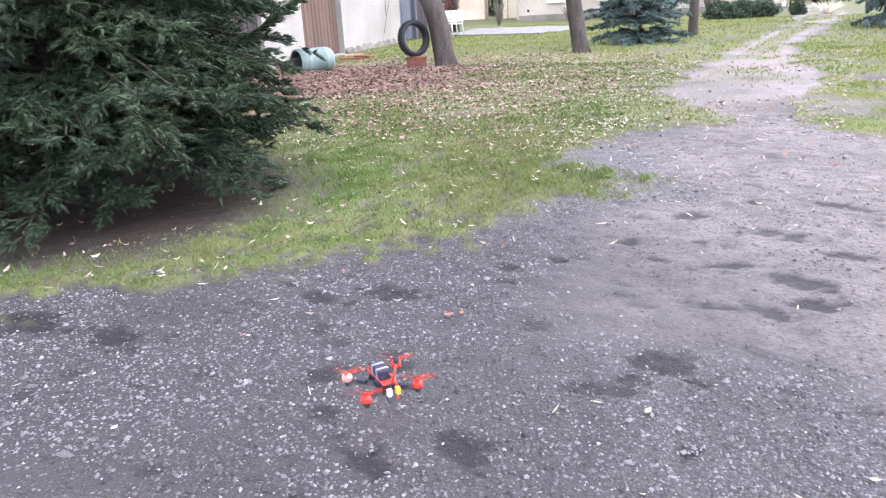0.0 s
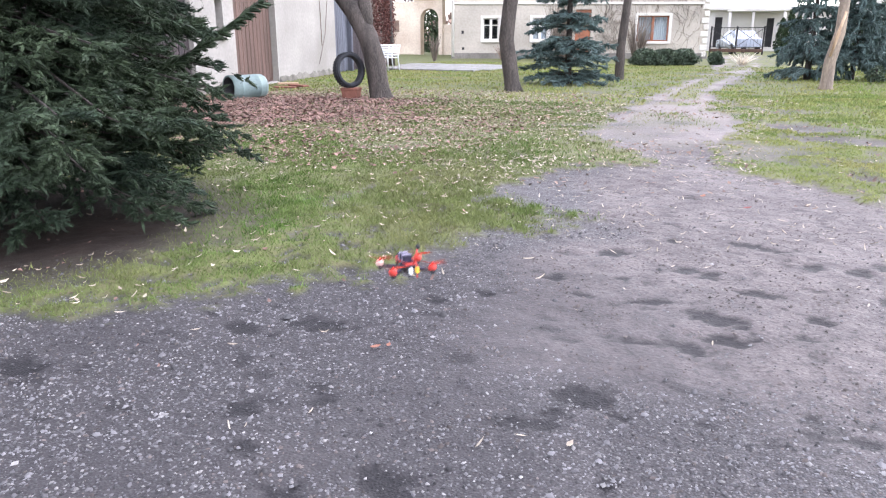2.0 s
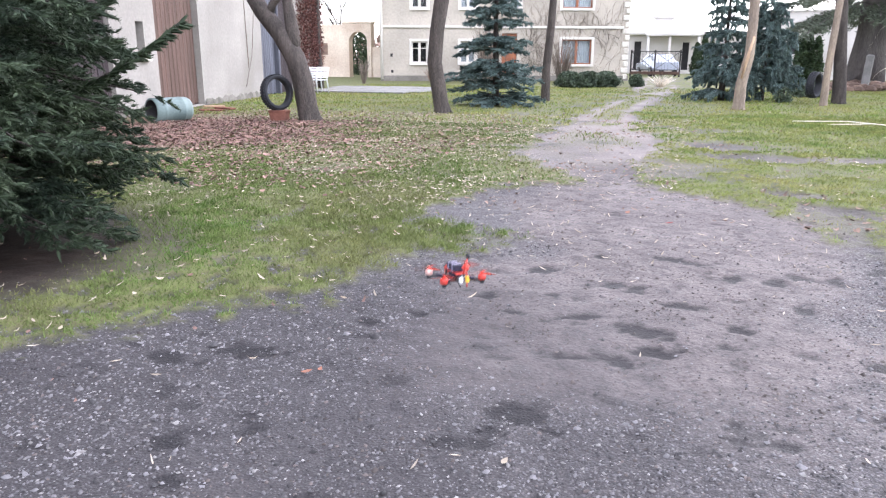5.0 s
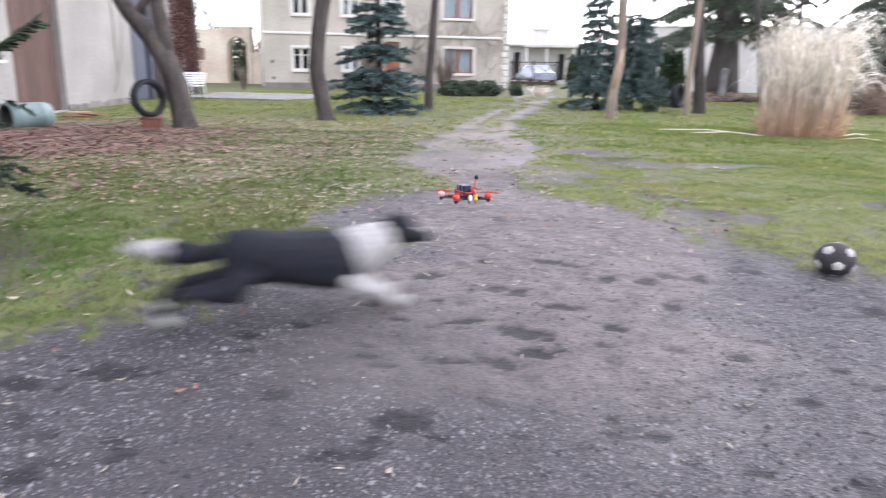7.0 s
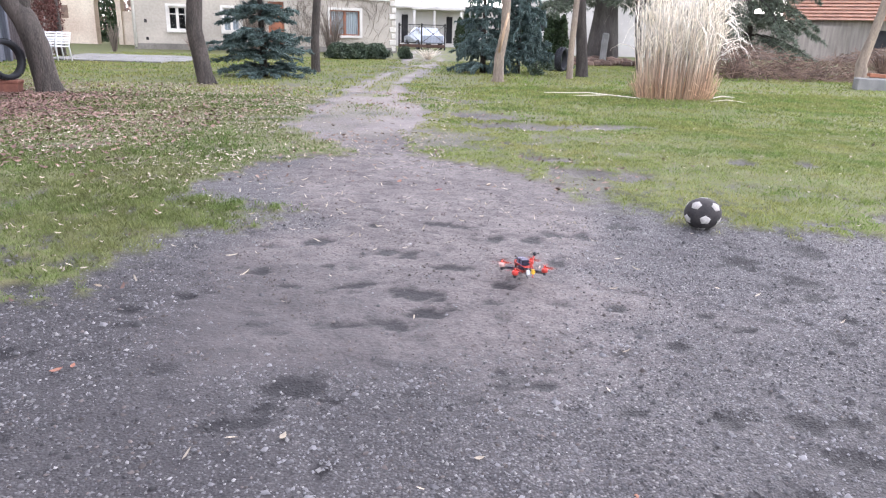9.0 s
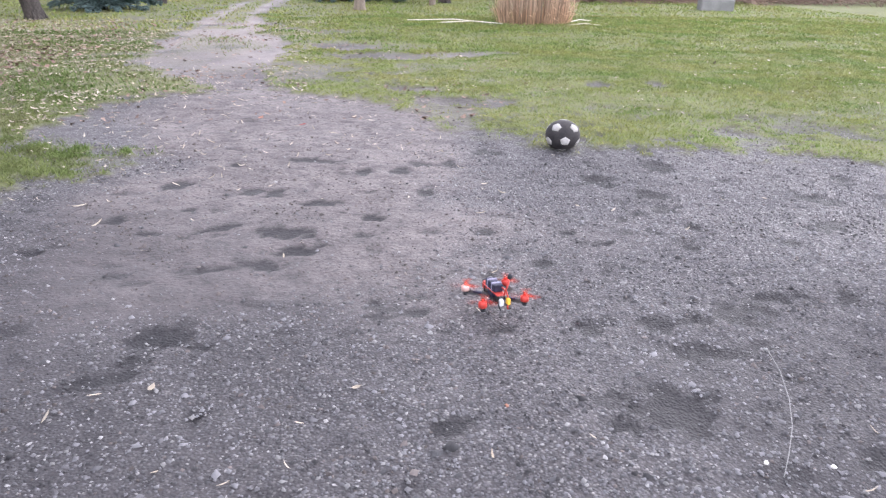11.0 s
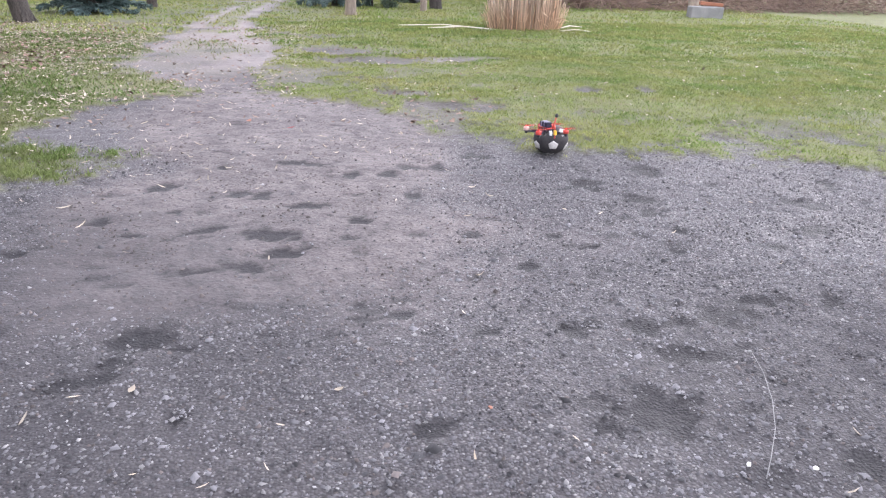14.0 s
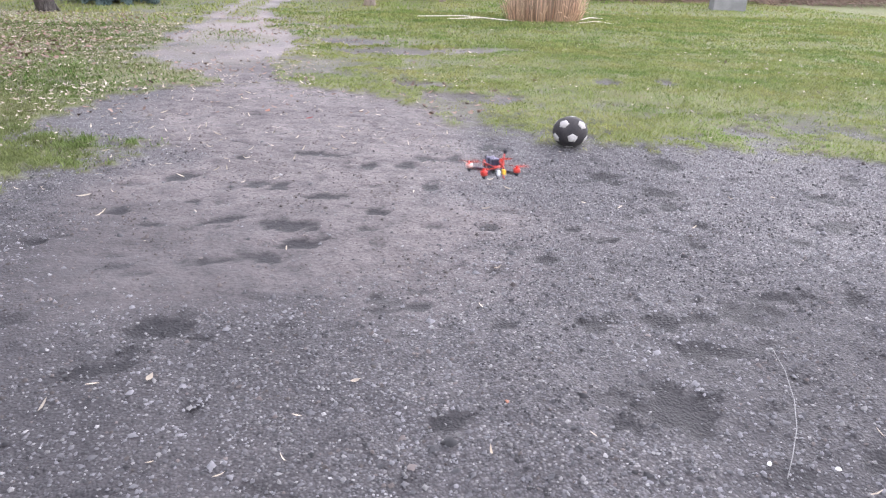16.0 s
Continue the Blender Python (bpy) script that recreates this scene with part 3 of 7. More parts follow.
    for _ in range(330):
        x, z = rnd.uniform(7.2, 12.5), rnd.uniform(0.0, 3.0)
        if rnd.random() < 0.3:
            x, z = rnd.uniform(5.0, 6.2), rnd.uniform(0, 2.4)
        w, pts = rnd.uniform(0.5, 2.6), []
        for _ in range(rnd.randint(7, 13)):
            pts.append((x, -0.015 - rnd.random() * 0.02, z))
            w += rnd.uniform(-0.5, 0.5)
            x, z = min(12.6, x + 0.17 * math.cos(w)), max(0, z + 0.17 * math.sin(w) * 0.9 + 0.03)
            if any(h[0] - 0.15 < x < h[1] + 0.15 and h[2] - 0.15 < z < h[3] + 0.15 for h in holes):
                break
        if len(pts) > 2:
            vine.tube(pts, [0.009 * (1 - 0.6 * i / len(pts)) for i in range(len(pts))], 3, False)
    part("vine", vine, VINE, house, "leafless climbing vine stems")


FOOTING = mat("mossy_footing_stone", (0.2, 0.19, 0.17), (0.11, 0.105, 0.09), 0.95, 4.0, 30.0, 0.25, 0.5, objrand=0.25)


def barn():
    """White outbuilding whose face runs along x in its own space, face at y = 0."""
    a, b = (-11.2, 14.6), (-12.3, 18.6)
    b0 = empty("barn", along(a, b), "whitewashed outbuilding with plank doors and creeper", "barn")
    m = pose(0, 0, 0)
    H = 4.4
    # face line: dark boarded part, white wall with window and brown door, white wall, boarded blue and brown bays, ivy wall
    for x0, x1, holes in ((-4.1, 4.55, [(0.98, 1.3, 1.12, 1.82), (1.8, 4.05, 0.05, 2.9)]), (7.95, 11.6, [])):
        q = pierced(Geo(), x1 - x0, H, 0.45, holes)
        part("wall", Geo().add([(v[0] + x0, v[1], v[2]) for v in q.v], q.f), LIME_WALL, b0, "stained lime-washed wall")
    rnd = random.Random(9)
    for x0, x1 in ((-4.1, -2.35), (0.0, 4.5), (8.0, 9.8)):
        # worn foot of the wall: an uneven skirt of crumbling mortar
        n, skirt = int((x1 - x0) / 0.12), Geo()
        top = [0.16 + 0.12 * noise.noise(Vector((x0 + k * 0.31, 3.0, 0))) + rnd.uniform(-0.02, 0.02) for k in range(n + 1)]
        v = [(x0 + (x1 - x0) * k / n, y, z) for k in range(n + 1) for y, z in ((-0.045, -0.05), (-0.04, top[k] * 0.7), (-0.004, top[k]))]
        skirt.add(v, [(3 * k + r, 3 * k + 3 + r, 3 * k + 4 + r, 3 * k + 1 + r) for k in range(n) for r in (0, 1)])
        part("footing", skirt, FOOTING, b0, "damp crumbling foot of the wall", True)
    for c, d in (((3.7, 4.0, H / 2), (15.8, 0.4, H)), ((11.4, 2.2, H / 2), (0.4, 3.4, H)), ((-4.3, 2.2, H / 2), (0.3, 3.2, H))):
        part("wall", Geo().box(c, d), LIME_WALL, b0)
    roof = Geo().add([(-12.5, -0.7, H), (12, -0.7, H), (12, 4.8, H), (-12.5, 4.8, H), (-12.5, 2, H + 2.4), (12, 2, H + 2.4)],
                     [(0, 1, 5, 4), (2, 3, 4, 5), (0, 4, 3), (1, 2, 5), (3, 2, 1, 0)])
    part("roof", roof, ROOF_TILE, b0)
    door = part("door", Geo().box((-1.2, 0.19, 1.48), (2.25, 0.05, 2.85), 0.01), BROWN_WOOD, b0, "brown plank barn door")
    for k in range(11):
        part("plank", Geo().box((-2.2 + 0.2 * k, 0.145, 1.48), (0.19, 0.035, 2.82), 0.008), BROWN_WOOD, door)
    bay = part("door", Geo().box((5.4, 0.2, 1.75), (1.7, 0.05, 3.5), 0.01), BLUE_WOOD, b0, "weathered blue-grey plank door")
    for k in range(9):
        part("plank", Geo().box((4.65 + 0.188 * k, 0.15, 1.75 + 0.03 * math.sin(k * 3)), (0.178, 0.04, 3.45), 0.008), BLUE_WOOD, bay)
    bay = part("door", Geo().box((7.1, 0.16, 1.8), (1.68, 0.05, 3.6), 0.01), DARK_WOOD, b0, "dark purple-brown plank bay")
    for k in range(9):
        part("plank", Geo().box((6.34 + 0.188 * k, 0.11, 1.8), (0.178, 0.04, 3.55), 0.008), DARK_WOOD, bay)
    part("beam", Geo().box((6.25, 0.1, 4.0), (3.4, 0.3, 0.85), 0.03), DARK_WOOD, b0)
    part("post", Geo().box((6.27, 0.08, 1.8), (0.16, 0.2, 3.6), 0.02), BLUE_WOOD, b0)
    dark = part("boarding", Geo().box((-8.2, 0.16, 2.2), (8.2, 0.06, 4.4)), DARK_WOOD, b0, "dark boarded barn gable")
    for k in range(40):
        part("plank", Geo().box((-12.2 + 0.205 * k, 0.105, 2.2), (0.19, 0.04, 4.36), 0.008), DARK_WOOD, dark)
    win = part("window", Geo().box((-2.96, 0.2, 1.47), (0.34, 0.04, 0.72), 0.01), DARK_ROOM, b0, "small dark window opening")
    part("sill", Geo().box((-2.96, -0.03, 1.09), (0.46, 0.14, 0.06), 0.01), WHITE_PAINT, win)
    cable = Geo().tube([(3.05, -0.03, 4.2), (3.12, -0.04, 2.0), (3.2, -0.03, 0.85)], 0.012, 5)
    cable.tube([(3.95, -0.03, 2.6), (3.5, -0.04, 1.2), (2.9, -0.03, 0.35)], 0.008, 5)
    part("cable", cable, VINE, b0, "thin cable on the wall")
    # creeper with red leaves over the far end
    vine, leaves = Geo(), []
    for _ in range(70):
        x, z, pts = rnd.uniform(8.3, 11.5), rnd.uniform(0, 1.6), []
        if rnd.random() < 0.5:
            x = rnd.uniform(10.2, 11.5)
        for _ in range(rnd.randint(7, 15)):
            pts.append((x, -0.02 - rnd.random() * 0.06, z))
            x, z = x + rnd.uniform(-0.12, 0.12), z + 0.22
        vine.tube(pts, [0.03 * (1 - 0.06 * i) for i in range(len(pts))], 3, False)
        for p in pts:
            for _ in range(9):
                if p[2] > 0.9 or rnd.random() < 0.3:
                    leaves.append((p[0] + rnd.gauss(0, 0.14), -0.05 - abs(rnd.gauss(0, 0.08)), p[2] + rnd.gauss(0, 0.14)))
    for _ in range(900):
        leaves.append((rnd.uniform(8.0, 11.6), -0.04 - abs(rnd.gauss(0, 0.07)), 4.3 - abs(rnd.gauss(0, 1.1))))
    part("vine", vine, VINE, b0)
    part("creeper_leaves", leaf_faces(np.array(leaves), 0.085, 11), RED_LEAF, b0, "dry red creeper leaves")
    for name, g in (("corner_post", Geo().tube([(11.0, -0.12, 0), (11.05, -0.1, 1.6), (11.0, -0.12, 3.6)], [0.2, 0.15, 0.13], 8, wob=0.3)),):
        part(name, g, BARK, b0, "thick old creeper stem", True)


def leaf_faces(at, size, seed, lean=1.0):
    """Small bent leaves round given places, as one mesh body."""
    r = np.random.RandomState(seed)
    g = Geo()
    for p in at:
        a, b = Vector(r.normal(size=3)).normalized(), Vector(r.normal(size=3)).normalized()
        a.y *= lean
        c = a.cross(b).normalized()
        s = size * r.uniform(0.6, 1.3)
        p = Vector(p)
        g.add([p - a * s * 0.5, p + c * s * 0.35, p + a * s * 0.5, p - c * s * 0.35], [(0, 1, 2, 3)])
    return g


main_house()
barn()

# ---- more materials ----
GRASS = mat("lawn_grass", (0.078, 0.142, 0.029), (0.155, 0.168, 0.066), 0.7, 0.7, 6.0, 0.3, 0.0, island=0.35, translucent=0.25, sharp=(0.4, 0.62))
GRASS_DULL = mat("worn_dull_grass", (0.13, 0.155, 0.06), (0.19, 0.18, 0.095), 0.8, 0.8, 12.0, 0.2, 0.0, island=0.35, translucent=0.2)
GREEN_LAWN = mat("mid_green_grass", (0.125, 0.19, 0.05), (0.235, 0.245, 0.085), 0.8, 1.6, 14.0, 0.4, 0.0, island=0.35, translucent=0.25)
MOSS = mat("mossy_tuft", (0.15, 0.225, 0.052), (0.27, 0.26, 0.095), 0.85, 0.8, 7.0, 0.3, 0.0, island=0.3, translucent=0.2)
WILLOW = mat("pale_fallen_leaf", (0.43, 0.38, 0.31), (0.28, 0.23, 0.17), 0.8, 3.0, 50.0, 0.2, 0.0, island=0.4)
LITTER = mat("brown_fallen_leaf", (0.25, 0.155, 0.13), (0.16, 0.1, 0.085), 0.8, 2.5, 50.0, 0.25, 0.0, island=0.5)
ORANGE_LEAF = mat("orange_leaf", (0.3, 0.14, 0.095), (0.22, 0.1, 0.07), 0.7, 30.0, 90.0, 0.2, 0.1)
RED_FALLEN = mat("red_leaf", (0.22, 0.05, 0.045), None, 0.7, 30.0, 90.0, 0.2, 0.1)
PEBBLE = mat("grey_chipping", (0.14, 0.137, 0.143), (0.068, 0.066, 0.07), 0.85, 2.0, 90.0, 0.2, 0.0, island=0.68)
CLOD = mat("mud_crumb", (0.125, 0.107, 0.101), (0.075, 0.065, 0.062), 0.9, 2.0, 90.0, 0.2, 0.0, island=0.5)
PEBBLE_PALE = mat("pale_chipping", (0.235, 0.23, 0.226), (0.155, 0.15, 0.148), 0.85, 3.0, 90.0, 0.2, 0.0, island=0.4)
STRAW = mat("dry_reed", (0.86, 0.81, 0.72), (0.74, 0.67, 0.56), 0.7, 2.0, 40.0, 0.15, 0.0, island=0.3, translucent=0.15)
RUBBER = mat("black_rubber", (0.022, 0.024, 0.03), (0.035, 0.037, 0.042), 0.7, 6.0, 60.0, 0.2, 0.2)
TERRACOTTA = mat("terracotta", (0.26, 0.115, 0.085), (0.19, 0.085, 0.065), 0.85, 8.0, 50.0, 0.15, 0.2)
TANK = mat("faded_green_steel", (0.19, 0.26, 0.255), (0.12, 0.17, 0.17), 0.55, 3.0, 30.0, 0.12, 0.15)
CONCRETE = mat("grey_concrete", (0.27, 0.265, 0.26), (0.19, 0.19, 0.185), 0.92, 3.0, 40.0, 0.15, 0.3)
PLASTIC_WHITE = mat("white_plastic", (0.72, 0.74, 0.76), (0.62, 0.64, 0.66), 0.4, 4.0, 50.0, 0.05, 0.05)
IRON = mat("black_iron", (0.03, 0.03, 0.033), None, 0.5, 6.0, 50.0, 0.15, 0.1, metal=0.3)
CAR_PAINT = mat("silver_car_paint", (0.3, 0.33, 0.39), (0.27, 0.3, 0.36), 0.25, 2.0, 60.0, 0.03, 0.0, metal=0.4)
CAR_GLASS = mat("dark_car_glass", (0.06, 0.075, 0.09), None, 0.08, 2.0, 60.0, 0.03, 0.0)
LAMP_GLASS = mat("headlamp_glass", (0.6, 0.62, 0.65), None, 0.1, 4.0, 60.0, 0.03, 0.0)
BALL_BLACK = mat("scuffed_black_panel", (0.028, 0.026, 0.028), (0.045, 0.04, 0.04), 0.75, 20.0, 120.0, 0.3, 0.2, depth=0.003)
BALL_WHITE = mat("grubby_white_panel", (0.46, 0.44, 0.42), (0.32, 0.3, 0.28), 0.7, 14.0, 120.0, 0.15, 0.2, depth=0.003)
CARBON = mat("carbon_plate", (0.02, 0.02, 0.022), (0.03, 0.03, 0.032), 0.45, 40.0, 300.0, 0.2, 0.1, depth=0.001)
RED_PLASTIC = mat("red_printed_plastic", (0.52, 0.05, 0.038), (0.42, 0.042, 0.03), 0.5, 30.0, 300.0, 0.08, 0.1, depth=0.001)
PROP = mat("red_propeller", (0.8, 0.17, 0.12), (0.72, 0.15, 0.11), 0.35, 30.0, 300.0, 0.05, 0.0, translucent=0.4)
clear = PROP.node_tree.nodes.new("ShaderNodeBsdfTransparent")
clear.inputs[0].default_value = (1.0, 0.55, 0.5, 1.0)
both = PROP.node_tree.nodes.new("ShaderNodeMixShader")
both.inputs[0].default_value = 0.78
old = PROP.node_tree.nodes["Material Output"].inputs[0].links[0].from_socket
PROP.node_tree.links.new(old, both.inputs[1]), PROP.node_tree.links.new(clear.outputs[0], both.inputs[2])
PROP.node_tree.links.new(both.outputs[0], PROP.node_tree.nodes["Material Output"].inputs[0])
MOTOR_PALE = mat("pale_motor_bell", (0.75, 0.55, 0.5), (0.62, 0.42, 0.38), 0.45, 30.0, 300.0, 0.05, 0.0, metal=0.2)
BATTERY = mat("blue_black_battery_wrap", (0.035, 0.035, 0.07), (0.02, 0.02, 0.035), 0.65, 40.0, 200.0, 0.1, 0.1, depth=0.001)
STRAP = mat("grey_strap", (0.3, 0.28, 0.36), (0.2, 0.19, 0.26), 0.8, 40.0, 400.0, 0.2, 0.2, depth=0.001)
YELLOW = mat("yellow_plug", (0.8, 0.5, 0.05), (0.72, 0.42, 0.04), 0.45, 40.0, 300.0, 0.05, 0.0)
FUR_BLACK = mat("black_fur", (0.008, 0.009, 0.014), (0.013, 0.014, 0.02), 0.8, 14.0, 160.0, 0.4, 0.6, stretch=(0.5, 3, 3), depth=0.01)
FUR_WHITE = mat("white_fur", (0.42, 0.41, 0.4), (0.33, 0.32, 0.31), 0.85, 14.0, 160.0, 0.25, 0.6, stretch=(0.5, 3, 3), depth=0.01)
BRUSHWOOD = mat("brown_brushwood", (0.24, 0.165, 0.13), (0.15, 0.105, 0.085), 0.9, 3.0, 40.0, 0.25, 0.0, island=0.45)


# ---- conifers ----
def needles(origin, tip, count, length, width, rng, brush=0.85):
    """Needle faces along twigs: arrays of twig starts and ends; count needles a twig."""
    n = len(origin)
    s = (np.arange(count) + rng.uniform(0, 1, (n, count))) / count
    d = tip - origin
    u = d / (np.linalg.norm(d, axis=1, keepdims=True) + 1e-9)
    base = origin[:, None] + s[..., None] * d[:, None]
    r = rng.normal(size=(n, count, 3))
    r -= (r * u[:, None]).sum(-1, keepdims=True) * u[:, None]
    r /= np.linalg.norm(r, axis=-1, keepdims=True) + 1e-9
    way = r * brush + u[:, None] * 0.75
    side = np.cross(way, rng.normal(size=(n, count, 3)))
    side /= np.linalg.norm(side, axis=-1, keepdims=True) + 1e-9
    l = length * rng.uniform(0.6, 1.25, (n, count, 1))
    return np.stack([base - side * width / 2, base + side * width / 2, base + way * l], 2).reshape(-1, 3, 3)


def cores(origin, tip, r, rng):
    """Slim fuzzy bodies of twigs, as loose triangles."""
    d = tip - origin
    u = d / (np.linalg.norm(d, axis=1, keepdims=True) + 1e-9)
    a = np.cross(u, rng.normal(size=u.shape))
    a /= np.linalg.norm(a, axis=1, keepdims=True) + 1e-9
    b = np.cross(u, a)
    rings = []
    for k, w in ((0.15, 0.85), (0.82, 0.8)):
        mid = origin + k * d
        rings.append([mid + a * r * w, mid + b * r * w, mid - a * r * w, mid - b * r * w])
    tris = []
    for k in range(4):
        j = (k + 1) % 4
        tris += [np.stack([origin, rings[0][k], rings[0][j]], 1), np.stack([rings[-1][j], rings[-1][k], tip], 1)]
        for lo, hi in zip(rings, rings[1:]):
            tris += [np.stack([lo[k], hi[k], lo[j]], 1), np.stack([lo[j], hi[k], hi[j]], 1)]
    return np.concatenate(tris)


def conifer(name, at, height, radius, low, tiers, per_tier, seed, material, bark, label, twigs=20, count=40, nlen=0.022, nwid=0.004,
            droop=0.25, rise=0.25, sparse_over=99.0, taper=0.85, trunk_r=None, hang=0.35, lean=(0, 0), group="", core=0.0, limb=0.014, tw=1.0, fall=1.0):
    rng = np.random.RandomState(seed)
    tree = empty(name, pose(at[0], at[1], 0), label, "tree", group)
    tr = trunk_r or height * 0.018
    pts = [(lean[0] * k / 6 + rng.normal() * 0.01, lean[1] * k / 6, height * k / 6 - (0.1 if k == 0 else 0)) for k in range(7)]
    part("trunk", Geo().tube(pts, [tr * (1.25 if k == 0 else 1) * (1 - 0.15 * k) + 0.004 for k in range(7)], 10, wob=0.2), bark, tree, "", True)
    limbs, faces = Geo(), []
    for t in range(tiers):
        z0 = low + (height * 0.985 - low) * (t + rng.uniform(-0.2, 0.2)) / tiers
        reach = radius * max(0.04, 1 - (z0 - low * 0.4) / height) ** taper
        thin = z0 > sparse_over
        for b in range(max(4, int(per_tier * (0.5 + 0.5 * reach / radius)))):
            w = 2 * math.pi * (b + rng.uniform(-0.35, 0.35)) / max(4, int(per_tier * (0.5 + 0.5 * reach / radius))) + t * 1.1
            L = reach * rng.uniform(0.72, 1.1)
            out = np.array([math.cos(w), math.sin(w), 0])
            side = np.array([-out[1], out[0], 0])
            zb, bend = z0 + rng.uniform(-0.09, 0.09), rng.uniform(-0.12, 0.12)
            ri, dr = rise * rng.uniform(0.6, 1.3), (rise + droop) * rng.uniform(0.75, 1.25)

            def spine(s):
                s = np.asarray(s)[..., None]
                return np.array([0, 0, zb]) + np.array([*lean, 0]) * z0 / height + out * L * s + side * L * bend * s * s + np.array([0, 0, 1]) * L * (ri * s - dr * s * s + 0.18 * np.maximum(s - 0.75, 0))

            limbs.tube([tuple(p) for p in spine(np.linspace(0, 0.97, 5))], [0.003 + limb * L * (1 - 0.8 * k / 4) for k in range(5)], 4, False)
            n = max(4, int(twigs * L / radius * (0.24 if thin else 1)))
            s = rng.uniform(0.16, 1.0, 2 * n)
            o = spine(s)
            sg = np.where(np.arange(2 * n) % 2, 1.0, -1.0)[:, None]
            tl = (0.30 * L * (1.08 - s) + 0.07 * radius ** 0.5) * rng.uniform(0.6, 1.2, 2 * n) * tw
            way = out * rng.uniform(0.5, 0.9, (2 * n, 1)) + side * sg * rng.uniform(0.35, 1.0, (2 * n, 1)) + np.array([0, 0, 1]) * (rng.normal(0, 0.16, (2 * n, 1)) - hang)
            way /= np.linalg.norm(way, axis=1, keepdims=True)
            e = o + way * tl[:, None]
            faces.append(needles(o, e, int(count * (0.6 if thin else 1)), nlen, nwid, rng))
            # second order sprays
            k = 2 * n
            so = o + (e - o) * rng.uniform(0.3, 0.85, (k, 1))
            sw = way + side * rng.normal(0, 0.8, (k, 1)) + out * 0.3 + np.array([0, 0, -0.25])
            sw /= np.linalg.norm(sw, axis=1, keepdims=True)
            if core:
                faces.append(cores(o, e, core, rng))
                if not thin:
                    faces.append(cores(so, so + sw * tl[:, None] * 0.5, core * 0.85, rng))
                hs = rng.uniform(0.3, 1.0, n)
                ho = spine(hs)
                he = ho + (out * rng.uniform(0.0, 0.6, (n, 1)) + side * rng.normal(0, 0.3, (n, 1)) + np.array([0, 0, -fall])) * (0.12 + 0.16 * rng.uniform(0, 1, (n, 1))) * min(1.0, 0.3 + tw * 0.7)
                faces.append(cores(ho, he, core, rng))
                faces.append(needles(ho, he, int(count * 0.7), nlen, nwid, rng))
            faces.append(needles(so, so + sw * tl[:, None] * 0.5, max(4, int(count * (0.35 if thin else 0.55))), nlen, nwid, rng))
            tipw = spine(np.array([0.8])), spine(np.array([1.03]))
            faces.append(needles(tipw[0], tipw[1], count, nlen, nwid, rng))
    top = np.array([[*lean, height * 0.9]])
    faces.append(needles(top, top + [[0, 0, height * 0.13]], count, nlen, nwid, rng))
    tagged(part("branchwork", limbs, bark, tree), kind="stuff")
    crown = soup("crown", np.concatenate(faces), material)
    crown.parent = tree
    return tree


